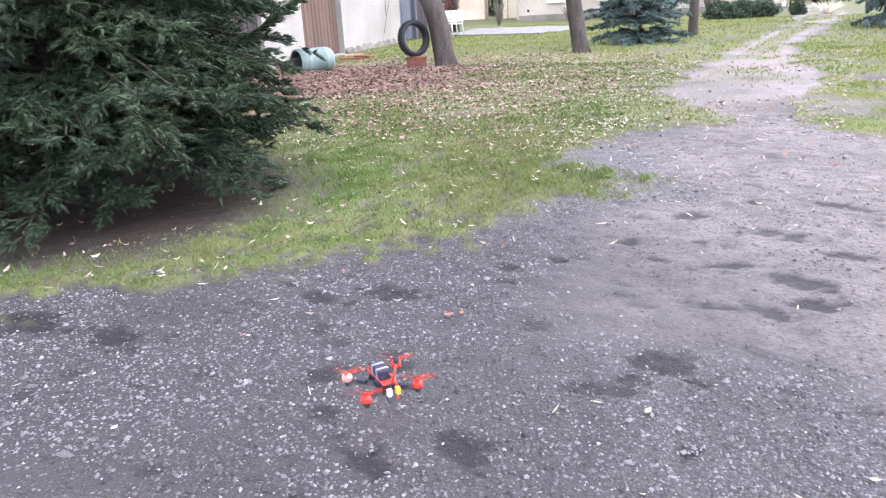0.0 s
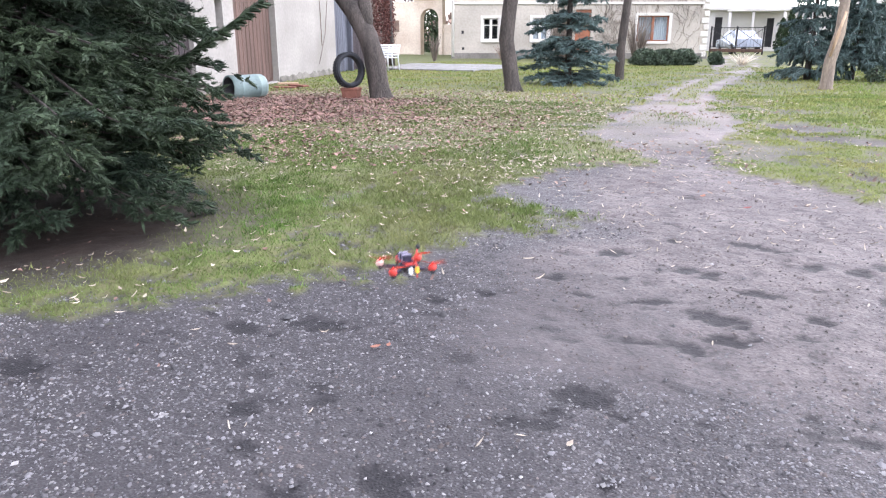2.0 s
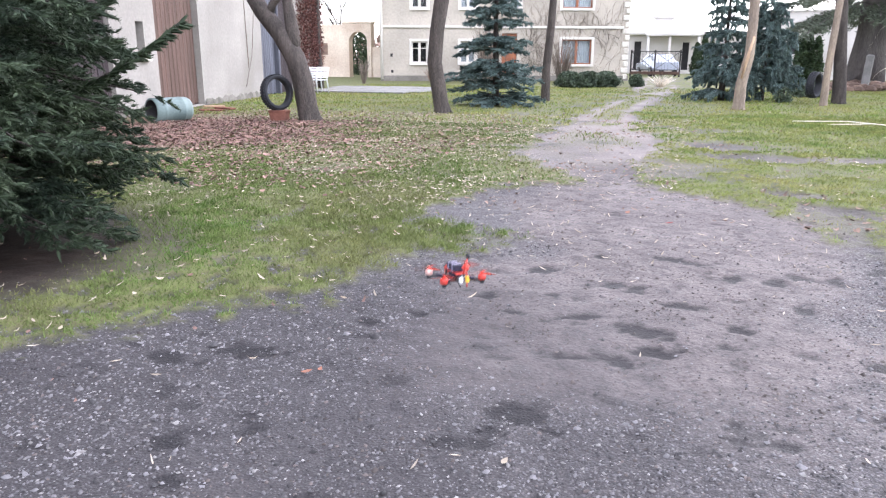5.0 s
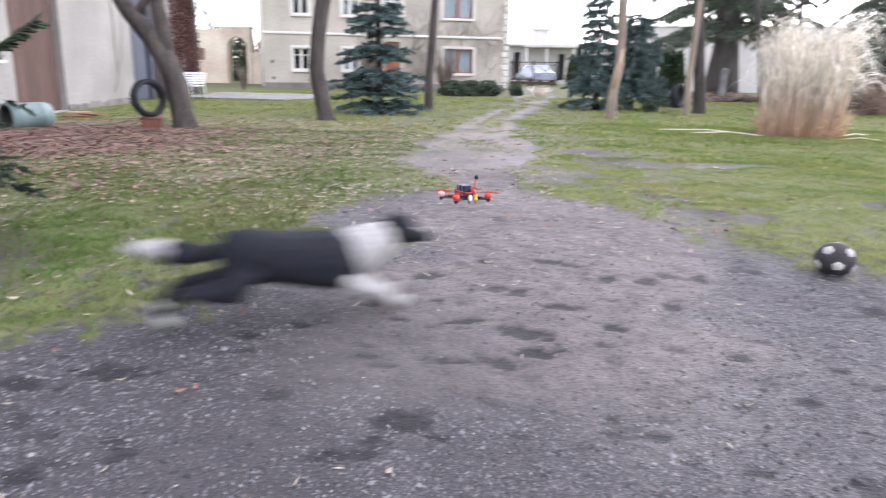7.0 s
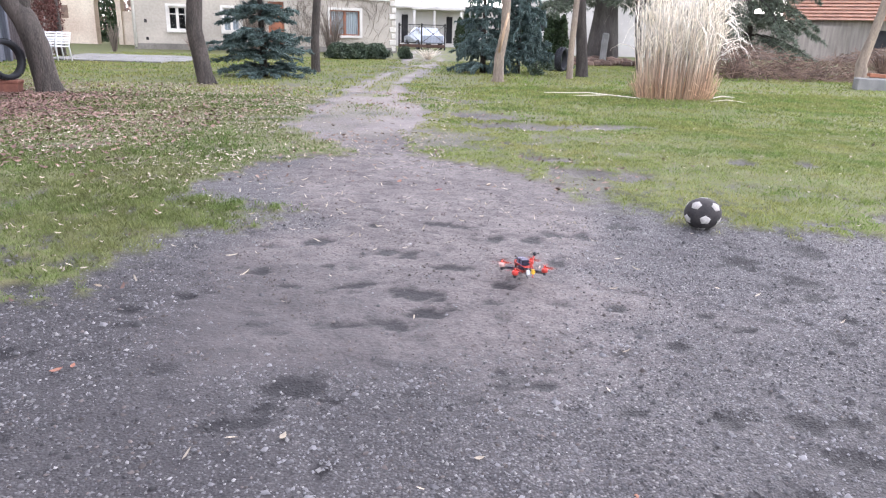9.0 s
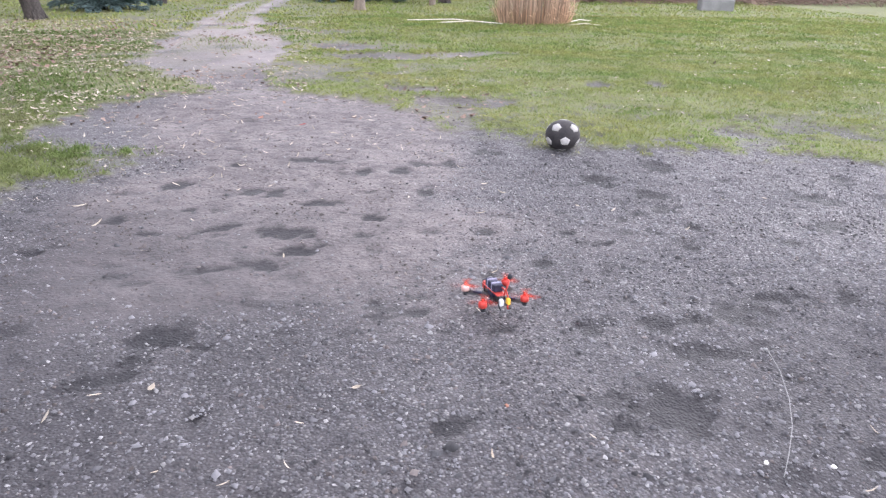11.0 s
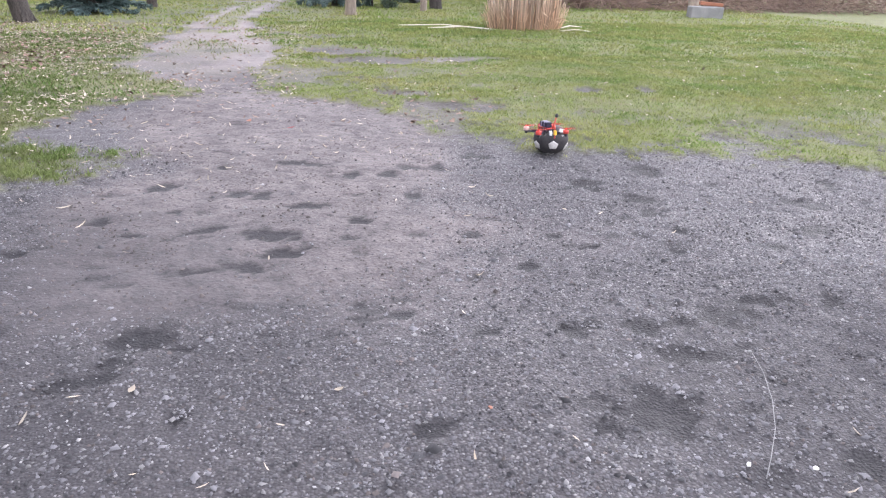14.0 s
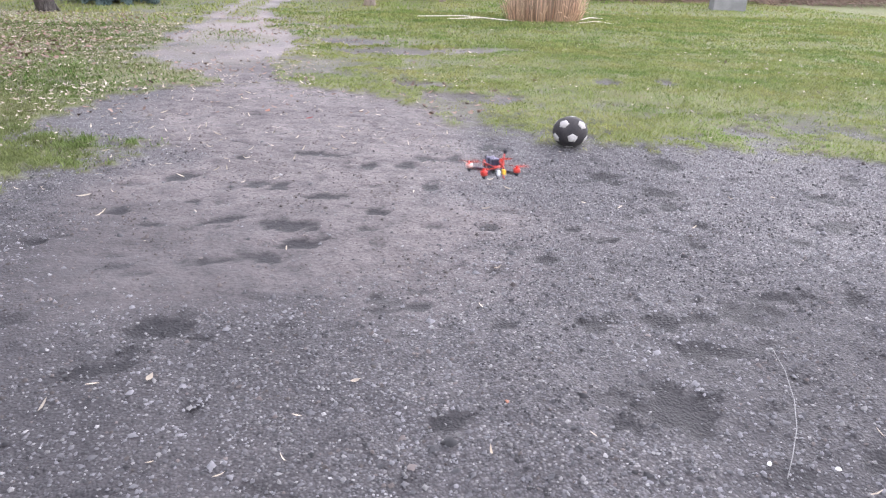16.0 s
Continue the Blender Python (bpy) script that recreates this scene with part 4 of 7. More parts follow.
def big_spruce():
    """Dense low spruce: limbs bear flat fans of twigs, and these short bushy shoots."""
    rng = np.random.RandomState(3)
    tree = empty("spruce", pose(*SPRUCE, 0), "dense dark green spruce with low drooping branches", "tree")
    part("trunk", Geo().tube([(0, 0, -0.1), (0.01, 0, 1.2), (0, 0.02, 3), (0, 0, 7.4)], [0.17, 0.13, 0.1, 0.01], 12, wob=0.2), BARK_DARK, tree, "", True)
    limbs, faces = Geo(), []
    up = np.array([0, 0, 1.0])
    for z0 in [*np.linspace(0.3, 2.35, 29), *np.linspace(2.5, 7.0, 22)]:
        high = z0 > 2.4
        reach = 1.5 * min(1.0, 0.8 + 0.4 * (z0 - 0.3)) if z0 < 0.8 else 1.5 * (1 - (z0 - 0.8) / 6.7)
        ways = 14 if not high else 9
        for b in range(ways):
            w = 2 * math.pi * (b + rng.uniform(-0.4, 0.4)) / ways + z0 * 7.3
            L = reach * rng.uniform(0.74, 1.08)
            out, side = np.array([math.cos(w), math.sin(w), 0]), np.array([-math.sin(w), math.cos(w), 0])
            zb, bend = z0 + rng.uniform(-0.04, 0.04), rng.uniform(-0.14, 0.14)
            ri, dr = rng.uniform(0.12, 0.3), rng.uniform(0.3, 0.5)

            def spine(u):
                u = np.asarray(u)[..., None]
                return up * zb + out * L * u + side * L * bend * u * u + up * L * (ri * u - dr * u * u + 0.22 * np.maximum(u - 0.75, 0))

            limbs.tube([tuple(p) for p in spine(np.linspace(0, 0.97, 5))], [0.003 + 0.008 * L * (1 - 0.8 * k / 4) for k in range(5)], 4, False)
            n = 18 if not high else 8
            u = rng.uniform(0.3, 1.0, n) ** 0.85
            o = spine(u)
            sign = np.where(np.arange(n) % 2, 1.0, -1.0)[:, None]
            way = out * rng.uniform(0.55, 0.95, (n, 1)) + side * sign * rng.uniform(0.3, 0.95, (n, 1)) + up * rng.normal(-0.22, 0.16, (n, 1))
            way /= np.linalg.norm(way, axis=1, keepdims=True)
            tl = (0.3 * L * (1.12 - u) + 0.07) * rng.uniform(0.6, 1.2, n)
            m = 9 if not high else 4
            v = np.concatenate([rng.uniform(0.1, 1.0, (n, m - 1)), np.ones((n, 1))], 1)
            so = o[:, None] + way[:, None] * (tl[:, None] * v)[..., None]
            lat = np.cross(way, up)
            lat /= np.linalg.norm(lat, axis=1, keepdims=True) + 1e-9
            turn = np.where(rng.uniform(size=(n, m)) < 0.5, 1, -1) * rng.uniform(0.15, 0.95, (n, m))
            turn[:, -1] = 0
            sw = way[:, None] * 0.8 + lat[:, None] * turn[..., None] + up * rng.normal(-0.05, 0.28, (n, m, 1))
            sw /= np.linalg.norm(sw, axis=2, keepdims=True)
            e = so + sw * (rng.uniform(0.04, 0.085, (n, m, 1)) * (2.2 if high else 1))
            so, e = so.reshape(-1, 3), e.reshape(-1, 3)
            faces.append(needles(so, e, 26 if not high else 14, 0.02 if not high else 0.03, 0.0036 if not high else 0.008, rng, 0.95))
            faces.append(spindles(so, e, 0.0115 if not high else 0.012, rng))
            faces.append(spindles(o, o + way * tl[:, None], 0.005, rng))
    tagged(part("branchwork", limbs, BARK_DARK, tree), kind="stuff")
    crown = soup("crown", np.concatenate(faces), NEEDLE)
    crown.parent = tree
    return tree


def spindles(o, e, r, rng):
    """Slim four-sided bodies of shoots, as loose triangles."""
    d = e - o
    u = d / (np.linalg.norm(d, axis=1, keepdims=True) + 1e-9)
    a = np.cross(u, rng.normal(size=u.shape))
    a *= r / (np.linalg.norm(a, axis=1, keepdims=True) + 1e-9)
    b = np.cross(u, a)
    mid = o + 0.45 * d
    ring = [mid + a, mid + b, mid - a, mid - b]
    return np.concatenate([np.stack([p, ring[k], ring[(k + 1) % 4]] if p is o else [ring[(k + 1) % 4], ring[k], p], 1) for k in range(4) for p in (o, e)])


SPRUCE_TREE = big_spruce()


def stray_branch(tree, path, seed, twigs=70, count=60):
    """One long branch that juts out beyond the crown."""
    rng = np.random.RandomState(seed)
    p = np.array(path, float)
    part("jutting_branch", Geo().tube([tuple(q) for q in p], [0.018, 0.014, 0.009, 0.004][: len(p)], 6), BARK_DARK, tree)
    s = rng.uniform(0.25, 1.0, twigs) * (len(p) - 1.001)
    i = s.astype(int)
    o = p[i] + (p[i + 1] - p[i]) * (s - i)[:, None]
    d = p[-1] - p[0]
    d /= np.linalg.norm(d)
    side = np.cross(d, [0, 0, 1])
    way = d * 0.8 + side * np.where(np.arange(twigs) % 2, 1, -1)[:, None] * rng.uniform(0.2, 0.9, (twigs, 1)) + np.array([0, 0, 1]) * rng.normal(-0.1, 0.3, (twigs, 1))
    way /= np.linalg.norm(way, axis=1, keepdims=True)
    e = o + way * (0.12 - 0.05 * s / len(p))[:, None] * rng.uniform(0.6, 1.2, (twigs, 1))
    o2 = np.concatenate([o, p[-2:-1]])
    e2 = np.concatenate([e, p[-1:]])
    ob = soup("branch_needles", np.concatenate([needles(o2, e2, count // 2, 0.022, 0.004, rng), cores(o2, e2, 0.0125, rng)]), NEEDLE)
    ob.parent = tree


stray_branch(SPRUCE_TREE, [(0.3, 0.2, 0.72), (0.81, 0.55, 0.87), (1.05, 0.82, 1.07), (1.28, 1.1, 1.33)], 91, 170)
stray_branch(SPRUCE_TREE, [(0.2, 0.4, 1.0), (0.55, 0.75, 1.2), (0.72, 0.92, 1.36), (0.82, 1.02, 1.5)], 92, 140)
conifer("blue_spruce", (-4.6, 17.1), 4.6, 1.28, 0.2, 15, 13, 8, NEEDLE_BLUE, BARK_DARK, "young blue spruce with tiered branches on the lawn", 15, 14, 0.06, 0.014,
        droop=0.14, rise=0.1, hang=-0.02, core=0.026, limb=0.008, tw=0.9, fall=0.35)
conifer("blue_spruce", (0.68, 21.6), 4.3, 1.1, 0.3, 13, 11, 21, NEEDLE_BLUE, BARK_DARK, "ragged blue spruce with bare lower trunk", 13, 12, 0.07, 0.018,
        droop=0.25, rise=0.12, hang=0.15, core=0.028, limb=0.008, tw=0.8)
conifer("yew", (1.75, 22.0), 2.8, 1.1, 0.4, 11, 11, 23, NEEDLE_BLUE, BARK_DARK, "dark bushy conifer on a short trunk", 14, 12, 0.07, 0.018, droop=0.1, rise=0.35, hang=0.05, taper=0.5, core=0.028, limb=0.008, tw=0.8)
conifer("larch", (10.3, 27.0), 9.5, 2.6, 1.5, 14, 11, 31, NEEDLE_DULL, BARK_DARK, "large drooping conifer beyond the brush heap", 26, 15, 0.12, 0.032, droop=0.5, rise=0.1, hang=0.55, taper=0.5)
conifer("old_spruce", (6.15, 32.5), 13.0, 4.2, 3.3, 11, 10, 37, NEEDLE_DULL, BARK_BIG, "old spruce with massive grey trunk and hanging branches", 36, 18, 0.15, 0.05,
        droop=0.35, rise=0.0, hang=0.45, taper=0.6, trunk_r=0.62)


# ---- bare trees ----
def bare_tree(name, trunk, radii, bark, label, seed, limbs=(), spread_n=14, height=8.0):
    """A leafless tree: trunk path, side limbs as paths, and twigs that grow on beyond them."""
    rng = random.Random(seed)
    x, y = trunk[0][0], trunk[0][1]
    tree = empty(name, pose(x, y, 0), label, "tree")

    def rel(p):
        return (p[0] - x, p[1] - y, p[2])

    pts = [rel(p) for p in trunk]
    body = Geo()
    body.tube([(pts[0][0], pts[0][1], -0.08), *pts], [radii[0] * 1.15, *radii], 14, wob=0.22)
    for j in range(4):
        w = 2 * math.pi * j / 4 + rng.random()
        r = 0.72 * radii[0]
        body.tube([(0.6 * r * math.cos(w), 0.6 * r * math.sin(w), 0.25), (1.25 * r * math.cos(w), 1.25 * r * math.sin(w), 0.06), (2.0 * r * math.cos(w), 2.0 * r * math.sin(w), -0.05)],
                  [0.35 * r, 0.32 * r, 0.15 * r], 6)
    part("trunk", body, bark, tree, "", True)
    for path, r0 in limbs:
        q = [rel(p) for p in path]
        part("limb", Geo().tube(q, [r0 * (1 - 0.6 * k / (len(q) - 1)) for k in range(len(q))], 10, wob=0.2), bark, tree, "", True)
    twig = Geo()
    top, r = Vector(pts[-1]), radii[-1]

    def grow(p, d, length, r, depth):
        path = [p]
        for _ in range(4):
            d = (d + Vector((rng.gauss(0, 0.16), rng.gauss(0, 0.16), rng.gauss(0.05, 0.12)))).normalized()
            path.append(path[-1] + d * length / 4)
        twig.tube(path, [r * (1 - 0.14 * k) for k in range(5)], 5 if depth < 2 else 3, False)
        if depth < 3:
            for _ in range(3 if depth else 4):
                k = rng.randint(2, 4)
                dd = (d + Vector((rng.gauss(0, 0.6), rng.gauss(0, 0.6), rng.gauss(0.1, 0.35)))).normalized()
                grow(path[k], dd, length * rng.uniform(0.5, 0.75), r * 0.5, depth + 1)

    d0 = (top - Vector(pts[-2])).normalized()
    for path, r0 in limbs:
        e, f = Vector(rel(path[-1])), Vector(rel(path[-2]))
        grow(e, (e - f).normalized(), height * 0.22, r0 * 0.4, 1)
    for k in range(3):
        grow(top, (d0 + Vector((rng.gauss(0, 0.35), rng.gauss(0, 0.35), 0.4))).normalized(), height * 0.3, r * 0.75, 0)
    tagged(part("twigwork", twig, bark, tree), kind="stuff")
    return tree


bare_tree("fruit_tree", [(-6.5, 11.45, 0), (-6.55, 11.45, 0.3), (-6.62, 11.45, 0.75), (-6.76, 11.45, 1.1), (-7.03, 11.45, 1.55), (-7.43, 11.5, 1.95), (-7.8, 11.5, 2.5), (-8.0, 11.6, 3.4)],
          [0.2, 0.19, 0.185, 0.195, 0.17, 0.15, 0.13, 0.1], BARK, "leaning old fruit tree with forked grey trunk", 2,
          [([(-6.8, 11.45, 1.15), (-6.82, 11.5, 1.6), (-6.95, 11.6, 2.1), (-6.75, 11.6, 3.1)], 0.15), ([(-7.3, 11.5, 1.8), (-7.2, 11.5, 2.05), (-6.9, 11.5, 2.3), (-6.4, 11.5, 3.0)], 0.09)])
bare_tree("tree", [(-4.97, 14.3, 0), (-5.06, 14.3, 0.5), (-5.16, 14.3, 1.05), (-5.1, 14.3, 1.7), (-4.97, 14.3, 2.4), (-4.95, 14.3, 4.6)],
          [0.165, 0.15, 0.16, 0.145, 0.14, 0.12], BARK, "bent bare grey tree trunk on leaf-strewn lawn", 4)
bare_tree("tree", [(-3.84, 19.45, 0), (-3.84, 19.45, 0.9), (-3.75, 19.45, 1.9), (-3.7, 19.45, 2.9), (-3.6, 19.5, 5.0)], [0.125, 0.105, 0.105, 0.09, 0.07], BARK, "slender bare tree in front of the house", 6)
bare_tree("tree", [(0.96, 17.55, 0), (0.97, 17.55, 0.6), (1.07, 17.55, 1.2), (1.09, 17.6, 1.9), (1.06, 17.6, 2.8), (1.05, 17.6, 4.8)], [0.13, 0.11, 0.11, 0.105, 0.11, 0.09], BARK_PALE, "pale leaning trunk with stripped bark", 8)
bare_tree("tree", [(3.0, 19.85, 0), (3.0, 19.85, 0.7), (3.02, 19.85, 1.4), (3.06, 19.85, 2.4), (3.1, 19.9, 4.6)], [0.09, 0.08, 0.078, 0.075, 0.06], BARK_PALE, "slim pale tree trunk beside a hanging tyre", 10)
bare_tree("tree", [(3.53, 21.1, 0), (3.47, 21.1, 0.8), (3.36, 21.1, 1.8), (3.23, 21.1, 3.1), (3.1, 21.1, 5.4)], [0.175, 0.15, 0.145, 0.14, 0.11], BARK_DARK, "straight dark tree trunk on the lawn", 12)
bare_tree("tree", [(5.75, 23.4, 0), (5.62, 23.4, 0.9), (5.52, 23.4, 1.6), (5.5, 23.4, 2.1), (5.3, 23.4, 2.7), (5.1, 23.4, 3.6)], [0.13, 0.11, 0.1, 0.1, 0.07, 0.05], BARK_DARK, "thin forked dark tree beside the reeds", 14,
          [([(5.5, 23.4, 2.0), (5.7, 23.4, 2.35), (6.0, 23.4, 2.75), (6.5, 23.4, 3.1)], 0.09)])
bare_tree("tree", [(6.45, 22.9, 0), (6.38, 22.9, 1.0), (6.35, 22.9, 2.2), (6.3, 22.9, 4.0)], [0.09, 0.08, 0.07, 0.05], BARK_DARK, "thin dark sapling behind the reeds", 15)
bare_tree("tree", [(10.75, 19.6, 0.0), (10.6, 19.6, 0.6), (10.75, 19.6, 1.3), (10.95, 19.6, 2.4), (11.2, 19.6, 4.2)], [0.2, 0.13, 0.12, 0.11, 0.08], BARK_PALE, "pale crooked trunk by a concrete block", 16)
bare_tree("tree", [(-24.5, 47, 0), (-24.4, 47, 1.6), (-24.3, 47, 2.6)], [0.2, 0.16, 0.12], BARK, "bare tree behind the archway wall", 18, height=6.0)
pale_tree = [o for o in bpy.data.objects if o.get("label", "") == "pale leaning trunk with stripped bark"][0]
part("stripped_patch", Geo().tube([(0.0, -0.085, 0.7), (0.09, -0.09, 1.15), (0.17, -0.06, 1.6)], [0.04, 0.06, 0.03], 8, flat=0.6), STRIPPED, pale_tree, "strip of bare orange wood", True)


# ---- reed clump ----
def reeds():
    rng = np.random.RandomState(4)
    clump = empty("reed_clump", pose(4.15, 13.95, 0), "tall dry straw-coloured ornamental reed clump on the lawn", "reeds")
    stems, blades = Geo(), Geo()
    for _ in range(330):
        a, r = rng.uniform(0, 2 * math.pi), 0.70 * math.sqrt(rng.uniform())
        x, y = r * math.cos(a), 0.6 * r * math.sin(a)
        h = rng.uniform(1.15, 2.0) * (1 - 0.12 * (r / 0.7) ** 2)
        lx, ly = 0.22 * x + rng.normal(0, 0.07), 0.25 * y + rng.normal(0, 0.07)
        stems.tube([(x, y, -0.02), (x + lx * 0.25, y + ly * 0.25, h * 0.4), (x + lx, y + ly, h)], [rng.uniform(0.008, 0.015), 0.008, 0.003], 3, False)
        for _ in range(3):
            s, w = rng.uniform(0.4, 1.0), rng.uniform(0, 2 * math.pi)
            L, p = rng.uniform(0.25, 0.6), Vector((x + lx * s * s, y + ly * s * s, h * s))
            d = Vector((math.cos(w), math.sin(w), 0)) * 0.5
            e = Vector((-d.y, d.x, 0)).normalized() * 0.007
            c = [p, p + (d * 0.3 + Vector((0, 0, 0.85))) * L * 0.5, p + (d * 1.0 + Vector((0, 0, 0.95))) * L * 0.8, p + (d * 1.8 + Vector((0, 0, 0.55))) * L]
            blades.add([q + sgn * e * k for q, k in zip(c, (1, 1, 0.7, 0.1)) for sgn in (-1, 1)], [(2 * i, 2 * i + 1, 2 * i + 3, 2 * i + 2) for i in range(3)])
    for _ in range(170):
        a = rng.uniform(0, 2 * math.pi)
        x, y = 0.72 * math.cos(a) * rng.uniform(0.8, 1), 0.5 * math.sin(a) * rng.uniform(0.8, 1)
        stems.tube([(x, y, 0), (x * 1.12, y * 1.15, rng.uniform(0.1, 0.3)), (x * 1.2 + rng.normal(0, 0.06), y * 1.25, rng.uniform(0.15, 0.55))], 0.006, 3, False)
    for k in range(170):
        # arching outer blades, most of them to one side
        w = rng.normal(0, 0.7) if k % 3 else rng.uniform(0, 2 * math.pi)
        r0 = rng.uniform(0.4, 0.85)
        x, y, h = r0 * math.cos(w), 0.6 * r0 * math.sin(w), rng.uniform(0.8, 1.9)
        L, rise = rng.uniform(0.3, 0.75), rng.uniform(0.1, 0.35)
        d, e = Vector((math.cos(w), 0.6 * math.sin(w), 0)), Vector((-math.sin(w), math.cos(w), 0.6)) * 0.007
        c = [Vector((x, y, h)) + d * L * u + Vector((0, 0, rise * math.sin(2.6 * u) * 1.4 - 0.5 * L * u ** 3)) for u in (0, 0.25, 0.5, 0.75, 1.0)]
        blades.add([q + sgn * e * q2 for q, q2 in zip(c, (1, 1, 0.9, 0.7, 0.15)) for sgn in (-1, 1)], [(2 * i, 2 * i + 1, 2 * i + 3, 2 * i + 2) for i in range(4)])
    a = part("stem_mass", stems, REED, clump)
    b = part("leaf_mass", blades, STRAW, clump)
    tagged(a, kind="stuff"), tagged(b, kind="stuff")
    for x0, y0, x1, y1 in ((-0.7, 0, -2.4, 0.5), (-0.6, -0.2, -1.9, -0.1), (0.7, 0.1, 1.4, 0.6), (0.5, -0.5, 1.2, -0.6)):
        part("fallen_stem", Geo().tube([(x0, y0, 0.02), ((x0 + x1) / 2, (y0 + y1) / 2, 0.07), (x1, y1, 0.03)], 0.009, 5), STRAW, clump)


def reed_material():
    m, n, l, p = material_base("reed_stem")
    sep = n.new("ShaderNodeSeparateXYZ")
    l.new(n.new("ShaderNodeTexCoord").outputs["Object"], sep.inputs[0])
    col = blend(n, l, ramp(n, l, sep.outputs[2], 0.2, 1.35), (0.6, 0.41, 0.27), (0.87, 0.82, 0.74))
    rnd = n.new("ShaderNodeNewGeometry").outputs["Random Per Island"]
    l.new(blend(n, l, 1.0, col, blend(n, l, rnd, (0.35,) * 3, (1.3,) * 3), "MULTIPLY"), p.inputs["Base Color"])
    p.inputs["Roughness"].default_value = 0.7
    return m


REED = reed_material()
reeds()


# ---- football ----
def football():
    r = 0.11
    bm = bmesh.new()
    bmesh.ops.create_icosphere(bm, subdivisions=4, radius=r)
    g = (1 + 5 ** 0.5) / 2
    axes = [Vector(v).normalized() for a in (1, -1) for b in (g, -g) for v in ((0, a, b), (a, b, 0), (b, 0, a))]
    turn = Euler((-0.414, 1.245, 0.422)).to_matrix()
    axes = [turn @ a for a in axes]
    ball = empty("football", pose(1.64, 4.25, 0.87 * r - 0.003), "soft worn black football with white pentagon panels on gravel", "ball")
    cos_lim = 0.925
    verts = []
    for v in bm.verts:
        d = v.co.normalized()
        best = max(a.dot(d) for a in axes)
        verts.append(d * (r - (0.002 if abs(best - cos_lim) < 0.006 else 0)) * Vector((1, 1, 0.97)).length / 1.7165)
    slump = Matrix.Diagonal((1, 1, 0.87))  # soft, under-filled
    skin = Geo().add([slump @ v for v in verts], [[v.index for v in f.verts] for f in bm.faces])
    part("cover", skin, BALL_BLACK, ball, "black panels", True)
    bm.free()
    for a in axes:
        u = a.orthogonal().normalized()
        if abs(a.z) < 0.95:
            u = (Vector((0, 0, 1)) - a * a.z).normalized()
        w = a.cross(u)
        rim = []
        for k in range(5):
            ang = 2 * math.pi * k / 5
            rim.append((u * math.cos(ang) + w * math.sin(ang)) * 0.33)
        v, f = [a * (r + 0.0012)], []
        for ring in (0.5, 0.95):
            for k in range(5):
                for h in (0.0, 0.5):
                    p = rim[k] * (1 - h) + rim[(k + 1) % 5] * h
                    v.append((a + p * ring).normalized() * (r + 0.0012))
        v += [q.normalized() * (r - 0.002) for q in [(a + (rim[k] * (1 - h) + rim[(k + 1) % 5] * h)) for k in range(5) for h in (0.0, 0.5)]]
        for k in range(10):
            q = (k + 1) % 10
            f += [(0, 1 + k, 1 + q), (1 + k, 11 + k, 11 + q, 1 + q), (11 + k, 21 + k, 21 + q, 11 + q)]
        part("panel", Geo().add([slump @ q for q in v], f), BALL_WHITE, ball, "", True)


football()


